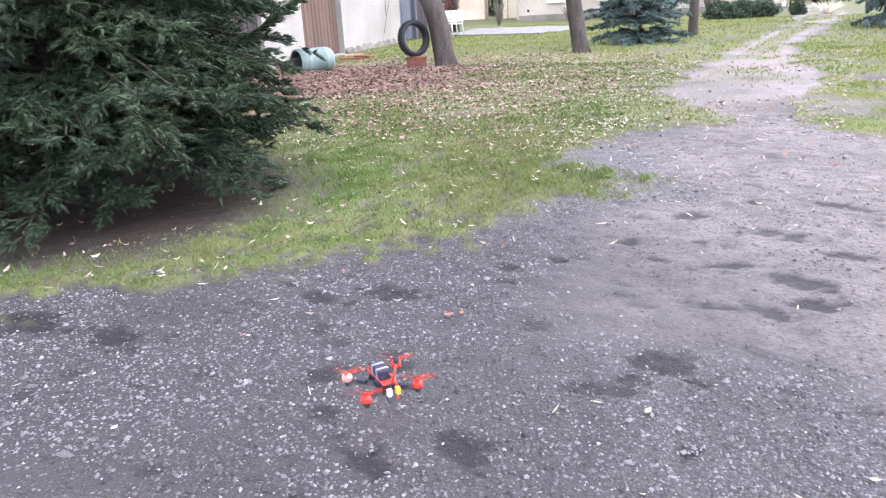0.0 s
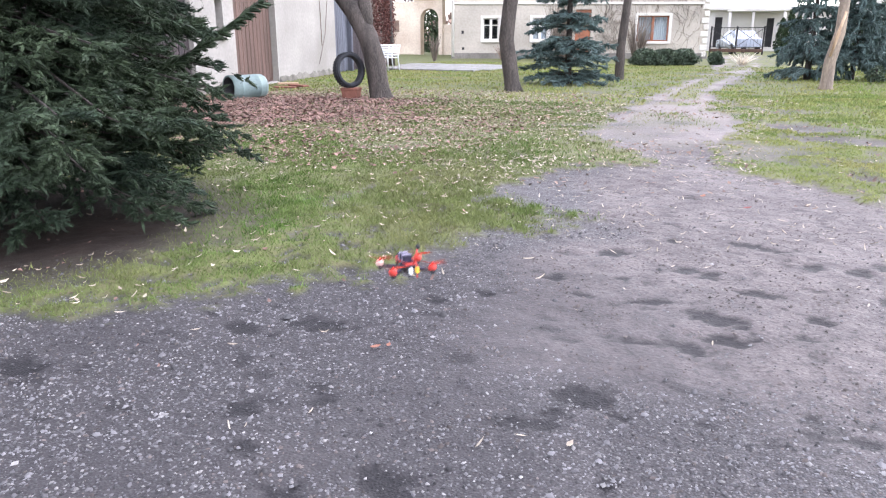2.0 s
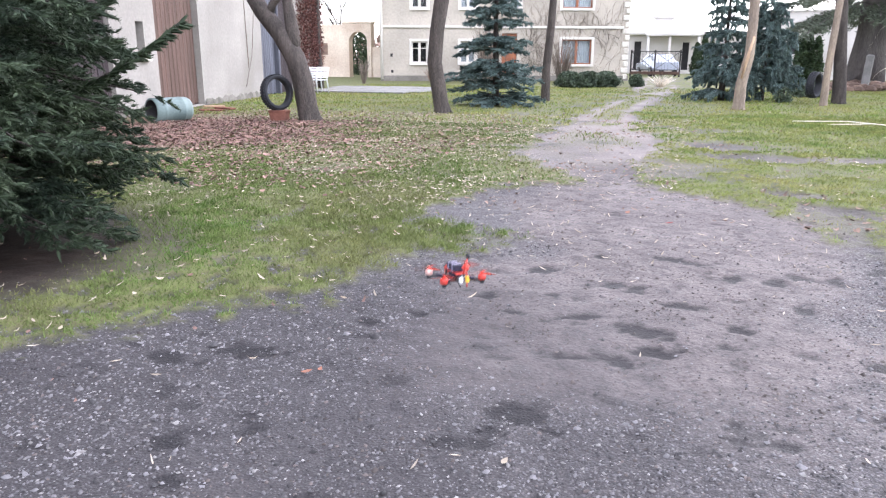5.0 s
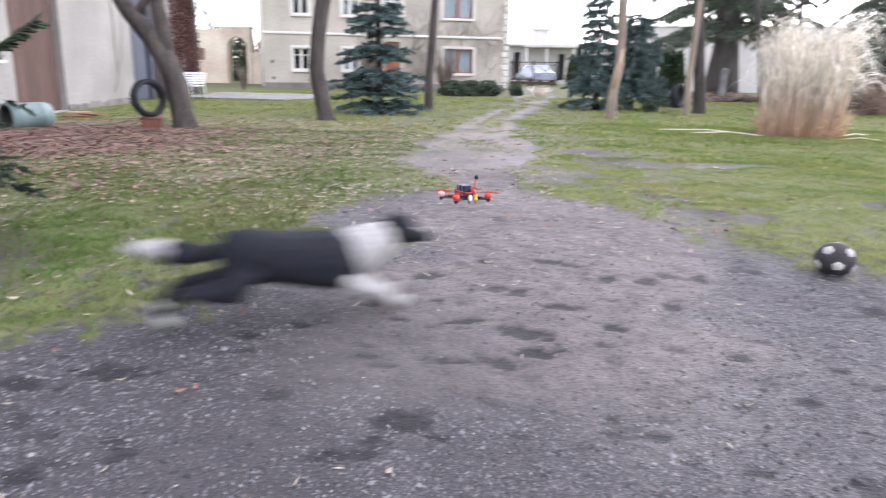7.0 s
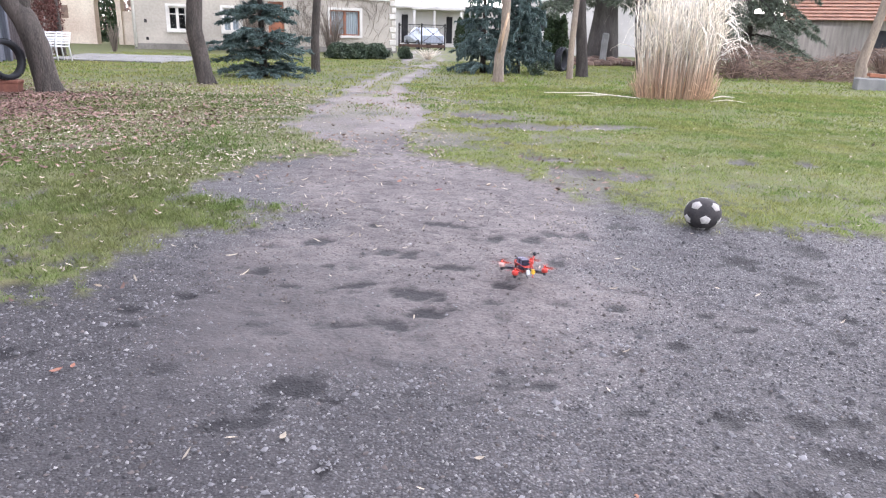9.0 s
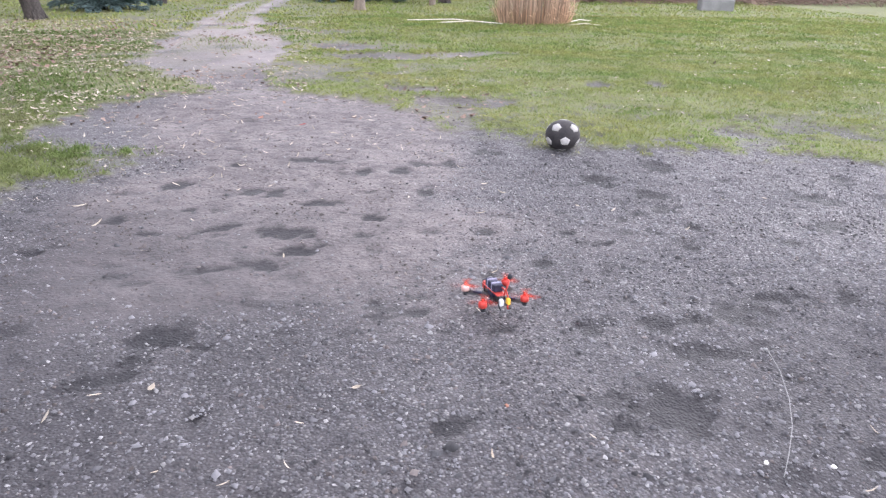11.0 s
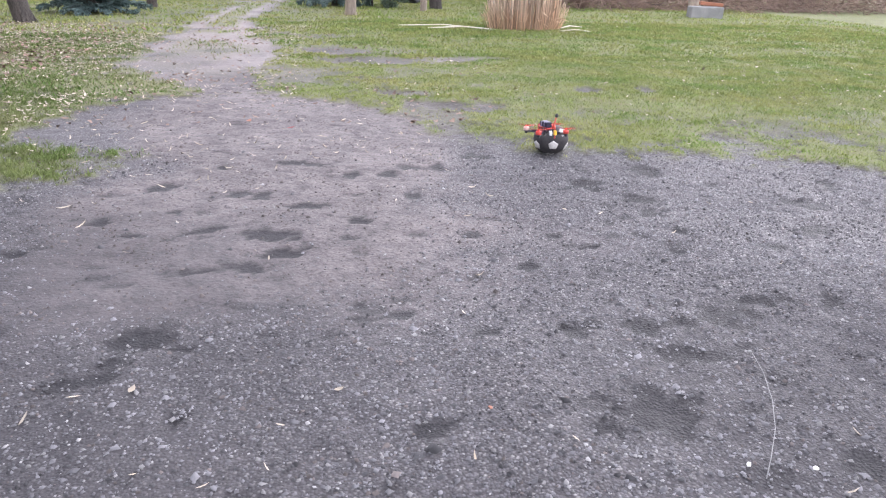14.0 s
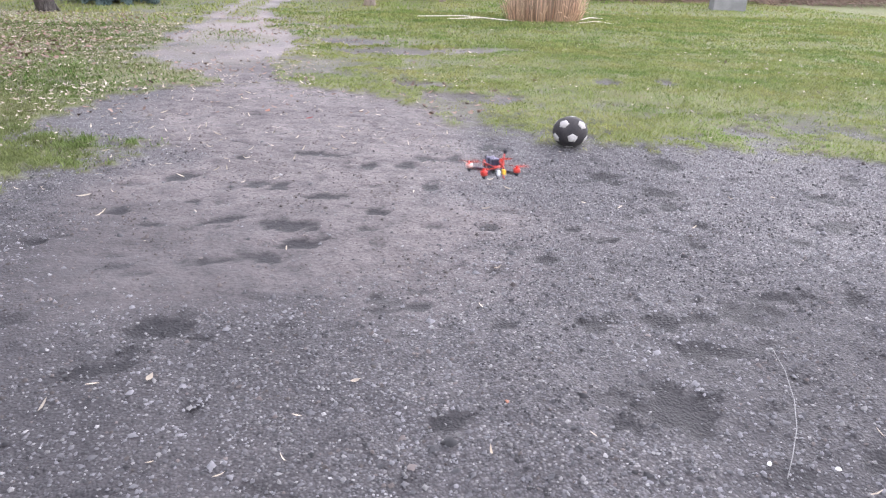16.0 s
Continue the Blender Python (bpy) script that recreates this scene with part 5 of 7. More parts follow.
# ---- quadcopter ----
def drone():
    d = empty("quadcopter", pose(0, 0, 0), "small racing quadcopter with red propellers hovering low over gravel", "drone")
    part("bottom_plate", Geo().box((0, 0, 0), (0.042, 0.12, 0.004), 0.0015), CARBON, d, "black carbon plate")
    part("top_plate", Geo().box((0, 0.004, 0.026), (0.036, 0.125, 0.003), 0.001), RED_PLASTIC, d, "red upper plate")
    for x in (-0.015, 0.015):
        for y in (-0.045, 0.0, 0.05):
            part("standoff", Geo().tube([(x, y, 0.002), (x, y, 0.025)], 0.0028, 8), IRON, d, "", True)
    part("flight_stack", Geo().box((0, 0, 0.013), (0.034, 0.036, 0.016), 0.002), BATTERY, d, "circuit board stack")
    props = []
    for k, (sx, sy) in enumerate(((-1, -1), (1, -1), (1, 1), (-1, 1))):
        tip = Vector((sx * 0.075, sy * 0.075, 0))
        part("arm", Geo().tube([(sx * 0.012, sy * 0.02, 0.0), tuple(tip * 0.55), tuple(tip)], [0.010, 0.008, 0.010], 8, flat=0.3), CARBON, d)
        part("speed_controller", Geo().box((0, 0, 0.005), (0.014, 0.03, 0.006), 0.0015, Matrix.Translation(tip * 0.58) @ pose(0, 0, 0, 0, 0, -45 * sx * sy)), BATTERY, d)
        paint = MOTOR_PALE if k == 3 else RED_PLASTIC
        part("motor", Geo().lathe([(0.011, 0.002), (0.0145, 0.004), (0.0145, 0.017), (0.012, 0.021), (0.003, 0.022), (0.0026, 0.030)], 18, Matrix.Translation(tip)), paint, d,
             "pale motor bell" if k == 3 else "red motor bell", True)
        part("landing_pad", Geo().lathe([(0.007, -0.012), (0.009, -0.003), (0.010, 0.0)], 10, Matrix.Translation(tip)), RUBBER, d)
        blade = Geo()
        for j in range(3):
            m = pose(0, 0, 0, 0, 0, 120 * j)
            rows = [(0.004, 0.003, 0.2), (0.015, 0.006, 0.42), (0.03, 0.0065, 0.3), (0.045, 0.005, 0.2), (0.056, 0.0025, 0.14)]
            v = []
            for r, w, tw in rows:
                for s, h in ((-1, 0.0006), (1, 0.0006), (1, -0.0006), (-1, -0.0006)):
                    v.append((r, s * w, s * w * tw + h))
            f = [(4 * i + a, 4 * i + (a + 1) % 4, 4 * i + 4 + (a + 1) % 4, 4 * i + 4 + a) for i in range(4) for a in range(4)] + [(16, 17, 18, 19)]
            blade.add(v, f, m)
        blade.lathe([(0.006, -0.003), (0.0065, 0.003), (0.004, 0.005)], 12)
        p = part("propeller", blade, PROP, d, "translucent red three-blade propeller")
        p.location = tip + Vector((0, 0, 0.027))
        props.append((p, 1 if k % 2 else -1))
    part("battery", Geo().box((0, 0.004, 0.041), (0.034, 0.075, 0.026), 0.003), BATTERY, d, "dark blue battery pack")
    for y in (-0.012, 0.022):
        part("strap", Geo().box((0, y, 0.0415), (0.0365, 0.009, 0.0295), 0.002), STRAP, d, "pale battery strap")
    part("camera_mount", Geo().box((0, 0.062, 0.02), (0.03, 0.016, 0.028), 0.003), RED_PLASTIC, d)
    part("lens", Geo().tube([(0, 0.066, 0.022), (0, 0.082, 0.028)], 0.009, 12), RUBBER, d, "black camera lens", True)
    part("antenna_mast", Geo().tube([(0.008, -0.056, 0.024), (0.016, -0.062, 0.055), (0.022, -0.064, 0.082)], 0.0032, 8), RED_PLASTIC, d, "red antenna holder", True)
    part("antenna_head", Geo().ball((0.024, -0.065, 0.092), (0.0085, 0.0085, 0.010)), RUBBER, d, "black antenna head", True)
    part("receiver", Geo().box((-0.006, -0.068, 0.006), (0.014, 0.012, 0.022), 0.002), PLASTIC_WHITE, d, "white receiver pod")
    part("plug", Geo().box((0.018, -0.07, 0.008), (0.012, 0.016, 0.022), 0.002), YELLOW, d, "yellow battery plug")
    part("lead", Geo().tube([(0.012, -0.035, 0.044), (0.017, -0.058, 0.036), (0.018, -0.068, 0.02)], 0.003, 6), RED_PLASTIC, d, "red power lead", True)
    part("lead", Geo().tube([(0.018, -0.07, -0.002), (0.015, -0.072, -0.014), (0.019, -0.07, -0.02)], 0.0028, 6), RED_PLASTIC, d, "", True)
    part("lead", Geo().tube([(-0.012, -0.06, 0.0), (-0.014, -0.075, -0.012), (-0.012, -0.078, -0.018)], 0.0025, 6), RUBBER, d, "", True)
    return d, props


DRONE, PROPS = drone()


# ---- dog ----
def dog():
    d = empty("dog", pose(-6, -3, 0), "running black and white collie", "dog")
    rng = random.Random(3)

    def furry(pts, radii, n=14, amp=0.012, m=None):
        g = Geo().tube(pts, radii, n, m=m)
        g.v = [tuple(Vector(p) + Vector((noise.noise(Vector(p) * 22), noise.noise(Vector(p) * 22 + Vector((9, 0, 0))), noise.noise(Vector(p) * 22 + Vector((0, 9, 0))))) * amp) for p in g.v]
        return g

    part("torso", furry([(-0.36, 0, 0.45), (-0.33, 0, 0.45), (-0.24, 0, 0.45), (-0.1, 0, 0.44), (0.05, 0, 0.43), (0.18, 0, 0.43), (0.27, 0, 0.45)],
                        [0.03, 0.09, 0.125, 0.12, 0.135, 0.145, 0.11]), FUR_BLACK, d, "glossy black coat", True)
    part("ruff", furry([(0.2, 0, 0.44), (0.27, 0, 0.46), (0.36, 0, 0.51), (0.44, 0, 0.55)], [0.1, 0.125, 0.1, 0.072]), FUR_WHITE, d, "white neck ruff", True)
    part("chest", furry([(0.16, 0, 0.36), (0.25, 0, 0.35), (0.33, 0, 0.41)], [0.06, 0.085, 0.05], 10), FUR_WHITE, d, "", True)
    head = part("head", furry([(0.42, 0, 0.57), (0.47, 0, 0.585), (0.53, 0, 0.58), (0.57, 0, 0.565)], [0.055, 0.075, 0.068, 0.042], 12, 0.006), FUR_BLACK, d, "black head", True)
    part("muzzle", furry([(0.56, 0, 0.56), (0.61, 0, 0.553), (0.655, 0, 0.548)], [0.042, 0.034, 0.024], 10, 0.003), FUR_BLACK, head, "", True)
    part("blaze", furry([(0.56, 0, 0.588), (0.61, 0, 0.578), (0.65, 0, 0.566)], [0.014, 0.014, 0.01], 8, 0.002), FUR_WHITE, head, "white blaze", True)
    part("nose", Geo().ball((0.664, 0, 0.556), (0.012, 0.014, 0.011)), RUBBER, head, "", True)
    for s in (-1, 1):
        part("ear", Geo().add([(0.44, s * 0.05, 0.62), (0.49, s * 0.06, 0.625), (0.455, s * 0.075, 0.69), (0.47, s * 0.035, 0.63)], [(0, 1, 2), (1, 3, 2), (3, 0, 2), (0, 3, 1)]), FUR_BLACK, head)
    tail = part("tail", furry([(0, 0, 0), (-0.1, 0, 0.0), (-0.22, 0, 0.02)], [0.03, 0.055, 0.05], 10, 0.016), FUR_BLACK, d, "bushy tail", True)
    part("tail_tip", furry([(-0.21, 0, 0.02), (-0.29, 0, 0.04), (-0.37, 0, 0.05)], [0.05, 0.035, 0.006], 10, 0.014), FUR_WHITE, tail, "white tail tip", True)
    tail.location = (-0.35, 0, 0.46)
    legs = []
    for name, x, s, fur in (("foreleg", 0.2, 1, FUR_WHITE), ("foreleg", 0.2, -1, FUR_WHITE), ("hind_leg", -0.26, 1, FUR_BLACK), ("hind_leg", -0.26, -1, FUR_BLACK)):
        if name == "foreleg":
            path, rad = [(0, 0, 0.03), (-0.03, 0, -0.1), (0.01, 0, -0.2), (0.01, 0, -0.34)], [0.05, 0.045, 0.028, 0.022]
        else:
            path, rad = [(0, 0, 0.03), (0.05, 0, -0.09), (-0.03, 0, -0.2), (-0.07, 0, -0.25), (-0.05, 0, -0.36)], [0.08, 0.07, 0.04, 0.026, 0.022]
        leg = part(name, furry(path, rad, 10, 0.006), fur, d, "white foreleg" if name == "foreleg" else "black hind leg", True)
        end = path[-1]
        part("paw", Geo().ball((end[0] + 0.02, 0, end[2] - 0.012), (0.042, 0.026, 0.022)), FUR_WHITE, leg, "white paw", True)
        leg.location = (x, s * 0.075, 0.40)
        legs.append(leg)
    d.scale = (0.97, 0.97, 0.97)
    return d, legs, tail


DOG, LEGS, TAIL = dog()


# ---- yard things ----
def tyre(at, m, label, r=0.3, w=0.085):
    t = empty("tyre", m, label, "tyre")
    n = 40
    prof = [(r - 0.2 * r, -w * 0.8), (r - 0.08 * r, -w), (r - 0.01, -w * 0.75), (r, 0), (r - 0.01, w * 0.75), (r - 0.08 * r, w), (r - 0.2 * r, w * 0.8), (r * 0.76, w * 0.7), (r * 0.79, 0), (r * 0.76, -w * 0.7)]
    v = [(p * math.cos(2 * math.pi * j / n), p * math.sin(2 * math.pi * j / n), z) for p, z in prof for j in range(n)]
    k = len(prof)
    f = [(i * n + j, i * n + (j + 1) % n, (i + 1) % k * n + (j + 1) % n, (i + 1) % k * n + j) for i in range(k) for j in range(n)]
    part("casing", Geo().add(v, f), RUBBER, t, "", True)
    for j in range(36):
        for s in (-1, 1):
            a = 10 * j + 5 * (s > 0)
            part("tread_block", Geo().box((r, 0, s * w * 0.36), (0.014, 0.034, w * 0.6), 0.003, pose(0, 0, 0, 0, 0, a)), RUBBER, t)
    return t


tyre(None, pose(-7.02, 11.2, 0.53, 84, 10, 66), "worn black tyre leaning on tree trunk above a terracotta block", 0.31, 0.085)
tyre(None, pose(2.82, 20.35, 0.5, 90, 6, 62), "black tyre leaning against tree trunks", 0.32, 0.1)

pot = empty("planter", pose(-7.02, 11.25, 0, 0, 0, 12), "terracotta block planter under a tyre", "planter")
part("body", Geo().add([(-.13, -.1, 0), (.13, -.1, 0), (.13, .1, 0), (-.13, .1, 0), (-.15, -.12, .17), (.15, -.12, .17), (.15, .12, .17), (-.15, .12, .17)],
                       [(3, 2, 1, 0), (0, 1, 5, 4), (1, 2, 6, 5), (2, 3, 7, 6), (3, 0, 4, 7), (4, 5, 6, 7)]), TERRACOTTA, pot)
part("rim", Geo().box((0, 0, 0.195), (0.33, 0.27, 0.05), 0.012), TERRACOTTA, pot)

tank = empty("tank", pose(-8.85, 10.55, 0.22, 0, 90, 72), "faded blue-green steel drum lying on its side", "tank")
part("shell", Geo().lathe([(0.19, -0.36), (0.22, -0.36), (0.22, -0.2), (0.226, -0.19), (0.22, -0.18), (0.22, 0.18), (0.226, 0.19), (0.22, 0.2), (0.22, 0.3), (0.19, 0.36), (0.1, 0.385), (0.01, 0.39)], 28, caps=False), TANK, tank, "", True)
part("inside", Geo().lathe([(0.19, -0.36), (0.185, 0.26), (0.01, 0.28)], 24, caps=False), DARK_ROOM, tank, "dark open end", True)

for k, (x, y, w, a) in enumerate(((-9.75, 12.9, 0.5, 15), (-9.55, 13.1, 0.6, -20), (-9.9, 13.2, 0.45, 40))):
    b = empty("plank_piece", pose(x, y, 0.045 + 0.03 * k, 0, 0, a), "reddish broken board lying by the drum", "board", "boards by the drum")
    part("board", Geo().box((0, 0, 0), (w, 0.16, 0.035), 0.006), TERRACOTTA if k < 2 else STRIPPED, b)


def garden_chair(m, label):
    c = empty("garden_chair", m, label, "chair", "garden chairs")
    for x in (-0.26, 0.26):
        part("arm", Geo().tube([(x, -0.26, 0.0), (x, -0.25, 0.55), (x, -0.2, 0.62), (x, 0.2, 0.62)], 0.022, 8), PLASTIC_WHITE, c, "", True)
        part("back_leg", Geo().tube([(x, 0.28, 0), (x, 0.22, 0.42), (x, 0.32, 0.82)], 0.022, 8), PLASTIC_WHITE, c, "", True)
    part("seat", Geo().box((0, 0, 0.41), (0.5, 0.48, 0.035), 0.012), PLASTIC_WHITE, c)
    for k in range(5):
        part("back_slat", Geo().box((0, 0.25 + 0.018 * k, 0.5 + 0.075 * k), (0.52, 0.02, 0.05), 0.008), PLASTIC_WHITE, c)
    return c


garden_chair(pose(-12.35, 21.7, 0.02, 0, 0, -115), "white plastic garden chair on the paving by the barn")
garden_chair(pose(-11.95, 21.4, 0.02, 0, 0, -105), "white plastic garden chair beside another")

paving = empty("paving", pose(0, 0, 0), "broken concrete slab path beside the barn", "paving", kind="structure")
slab_rng = random.Random(8)
for i in range(6):
    for j in range(6):
        x, y = -13.0 + 0.72 * i + 0.35 * math.sin(j), 22.3 + 0.8 * j
        part("slab", Geo().box((x + slab_rng.uniform(-.04, .04), y, 0.02 + slab_rng.uniform(0, 0.012)), (0.68, 0.76, 0.05), 0.01), CONCRETE, paving)

far_wall = empty("garden_wall", pose(-25.5, 41.0, 0), "cream plastered garden wall with an arched gateway", "wall", kind="structure")
gw = pierced(Geo(), 4.5, 3.15, 0.3, [])
part("wall", gw, CREAM_WALL, far_wall)
arch = Geo()
n = 12
for i in range(n):
    a0, a1 = math.pi * (1 - i / n), math.pi * (1 - (i + 1) / n)
    xs = [5.55 + 0.62 * math.cos(a0), 5.55 + 0.62 * math.cos(a1)]
    zs = [2.1 + 0.62 * math.sin(a0), 2.1 + 0.62 * math.sin(a1)]
    arch.add([(xs[0], y, zs[0]) for y in (-.1, .4)] + [(xs[1], y, zs[1]) for y in (-.1, .4)] + [(xs[0], y, 3.2) for y in (-.1, .4)] + [(xs[1], y, 3.2) for y in (-.1, .4)],
             [(0, 2, 6, 4), (1, 5, 7, 3), (0, 1, 3, 2), (4, 6, 7, 5)])
arch.box((4.7, 0.15, 1.6), (0.46, 0.5, 3.2)).box((6.3, 0.15, 1.6), (0.26, 0.5, 3.2)).box((5.5, 0.15, 3.24), (2.0, 0.6, 0.1), 0.02)
part("archway", arch, CREAM_WALL, far_wall, "arched gateway")
stain = Geo().box((3.2, -0.01, 1.7), (0.4, 0.04, 0.7), 0.01)
part("brick_patch", stain, BRUSHWOOD, far_wall, "bare brick patch in plaster")
part("wall", Geo().box((8.2, 0.15, 0.9), (3.6, 0.3, 1.8)), CREAM_WALL, far_wall)


# ---- distance ----
def white_house():
    h = empty("far_house", pose(-6.0, 61.0, 0), "low white house with porch and flat roofs behind the gate", "house")
    holes = [(0.8, 1.35, 0.3, 2.5), (4.5, 5.0, 0.3, 2.4), (7.0, 7.8, 1.3, 2.2)]
    part("wall", pierced(Geo(), 9.0, 3.0, 0.4, holes), FAR_WHITE, h)
    part("wall", Geo().box((4.5, 4.0, 1.5), (9.0, 0.3, 3.0)), FAR_WHITE, h)
    for a in holes:
        part("opening", Geo().box(((a[0] + a[1]) / 2, 0.3, (a[2] + a[3]) / 2), (a[1] - a[0], 0.05, a[3] - a[2])), DARK_ROOM, h, "dark doorway")
    part("roof", Geo().box((4.5, 1.9, 3.1), (9.6, 5.0, 0.2), 0.03), FAR_WHITE, h)
    part("canopy", Geo().box((3.9, -1.0, 2.95), (4.2, 2.0, 0.22), 0.03), FAR_WHITE, h, "white porch canopy")
    for x in (2.0, 3.6, 5.7):
        part("pillar", Geo().tube([(x, -1.8, 0), (x, -1.8, 2.85)], 0.1, 10), FAR_WHITE, h, "", True)
    part("attic", Geo().box((2.9, 2.0, 3.75), (1.3, 2.0, 1.2), 0.02), FAR_WHITE, h)
    part("attic_roof", Geo().box((2.9, 2.0, 4.38), (1.7, 2.3, 0.14), 0.02), FAR_WHITE, h)


white_house()


def car():
    c = empty("car", pose(-2.85, 52.3, 0, 0, 0, -68), "silver hatchback parked behind the gate", "car")
    # outline along x, lofted across with tumblehome
    prof = [(-2.0, 0.35), (-2.02, 0.62), (-1.95, 0.8), (-1.0, 0.95), (-0.45, 1.36), (0.2, 1.46), (1.0, 1.42), (1.65, 1.05), (1.95, 0.92), (2.0, 0.4)]
    v, f = [], []
    for y, k in ((-0.84, 0.93), (-0.78, 1.0), (0.78, 1.0), (0.84, 0.93)):
        v += [(x * (0.98 if abs(y) > 0.8 else 1), y * (0.84 if z > 1.0 else 1), z * (1 if z < 0.95 else k)) for x, z in prof]
    n = len(prof)
    for r in range(3):
        f += [(r * n + i, r * n + i + 1, (r + 1) * n + i + 1, (r + 1) * n + i) for i in range(n - 1)]
    f += [tuple(range(n)), tuple(range(3 * n, 4 * n))[::-1], (0, n, 2 * n, 3 * n, 4 * n - 1, 3 * n - 1, 2 * n - 1, n - 1)]
    part("body", Geo().add(v, f), CAR_PAINT, c, "silver bodywork")
    part("windscreen", Geo().add([(-0.97, -0.66, 0.985), (-0.97, 0.66, 0.985), (-0.47, 0.58, 1.36), (-0.47, -0.58, 1.36)], [(0, 1, 2, 3)]), CAR_GLASS, c, "dark windscreen")
    for s in (-1, 1):
        part("side_window", Geo().add([(-0.75, s * 0.725, 1.0), (1.3, s * 0.725, 1.02), (0.9, s * 0.69, 1.33), (-0.35, s * 0.69, 1.33)], [(0, 1, 2, 3)]), CAR_GLASS, c)
        part("headlight", Geo().box((-1.97, s * 0.58, 0.7), (0.12, 0.34, 0.15), 0.03), LAMP_GLASS, c, "clear headlight")
        for x in (-1.25, 1.25):
            w = part("wheel", Geo().tube([(x, s * 0.74, 0.3), (x, s * 0.9, 0.3)], 0.3, 18), RUBBER, c, "black tyre")
            part("rim", Geo().tube([(x, s * 0.89, 0.3), (x, s * 0.915, 0.3)], 0.19, 14), CAR_PAINT, w)
    part("grille", Geo().box((-2.0, 0, 0.55), (0.06, 0.9, 0.16), 0.02), IRON, c, "dark grille")
    part("bumper", Geo().box((-2.02, 0, 0.4), (0.12, 1.6, 0.14), 0.03), CAR_PAINT, c)


car()


def gate():
    g = empty("metal_gate", pose(-4.3, 49.2, 0), "black iron gate with diagonal braces", "gate")
    for x in (0.0, 1.5, 3.05):
        part("post", Geo().box((x, 0, 0.85), (0.1, 0.1, 1.7), 0.01), IRON, g)
    for z in (0.45, 1.6):
        part("rail", Geo().box((1.52, 0, z), (2.95, 0.04, 0.05), 0.005), IRON, g)
    for k in range(15):
        part("bar", Geo().box((0.12 + 0.2 * k, 0.03, 1.02), (0.016, 0.016, 1.12)), IRON, g)
    for x0, x1 in ((0.05, 1.45), (1.55, 3.0)):
        part("brace", Geo().tube([(x0, -0.03, 0.5), (x1, -0.03, 1.55)], 0.018, 6), IRON, g)
        part("brace", Geo().tube([(x0, -0.06, 1.55), (x1, -0.06, 0.5)], 0.018, 6), IRON, g)
    part("base", Geo().box((1.52, 0, 0.25), (3.1, 0.12, 0.2), 0.02), BROWN_WOOD, g, "rusty brown kick board")


gate()


def column_bush(name, at, h, r, seed, material, label, n=2600, leaf=0.09, flat=1.0, group="", power=0.6):
    """A dense bush: a stem and many small leaves in an uneven egg."""
    rng = np.random.RandomState(seed)
    b = empty(name, pose(at[0], at[1], 0), label, "shrub", group)
    part("stem", Geo().tube([(0, 0, -0.05), (0.02, 0, h * 0.5), (0, 0, h * 0.85)], [0.05, 0.035, 0.01], 6), BARK_DARK, b)
    z = rng.uniform(0.01, 1, n)
    a = rng.uniform(0, 2 * math.pi, n)
    rad = r * np.minimum(1, (1 - z) ** power * 1.25) * np.minimum(1, 0.55 + 3 * z) * np.sqrt(rng.uniform(0.25, 1.0, n)) * (1 + 0.22 * np.sin(3 * a + 7 * z + seed))
    p = np.stack([rad * np.cos(a), flat * rad * np.sin(a), z * h], -1)
    u = rng.normal(size=(n, 3)) * leaf
    w = np.cross(u, rng.normal(size=(n, 3)))
    w *= 0.5 * leaf / (np.linalg.norm(w, axis=1, keepdims=True) + 1e-9)
    u[:, 2] = np.abs(u[:, 2])
    o = soup("leaves", np.stack([p - u * 0.5, p + w, p + u * 0.5, p - w], 1), material)
    o.parent = b
    return b


for k, (x, y, h) in enumerate(((-0.3, 52, 2.2), (0.15, 52.2, 2.7), (0.6, 52, 2.4), (4.65, 40, 2.1), (5.0, 40.2, 2.35), (5.35, 40, 2.2), (3.9, 40.4, 1.9), (3.3, 40.6, 2.1))):
    column_bush("thuja", (x, y), h, 0.36, 40 + k, THUJA, "narrow green thuja column in a row", 1900, 0.10, group="thuja row", power=0.5)
for k, (x, y, r) in enumerate(((-4.9, 29.6, 0.6), (-4.2, 29.9, 0.62), (-3.55, 30.3, 0.58), (-2.45, 31.5, 0.28))):
    column_bush("clipped_shrub", (x, y), 0.62 if k < 3 else 0.5, r, 60 + k, HEDGE, "low rounded dark green shrub in front of the house", 2200, 0.07, group="shrubs by the house", power=0.35)


def twig_bush(name, at, h, r, seed, material, label, n=90):
    rng = np.random.RandomState(seed)
    b = empty(name, pose(at[0], at[1], 0), label, "shrub")
    g = Geo()
    for _ in range(n):
        a, l = rng.uniform(0, 2 * math.pi), rng.uniform(0.5, 1)
        d = r * rng.uniform(0.3, 1)
        g.tube([(0.15 * d * math.cos(a), 0.15 * d * math.sin(a), -0.02), (0.55 * d * math.cos(a), 0.55 * d * math.sin(a), 0.6 * h * l), (d * math.cos(a + 0.3), d * math.sin(a + 0.3), h * l)],
               [0.012, 0.009, 0.003], 3, False)
    tagged(part("twigwork", g, material, b), kind="stuff")
    return b


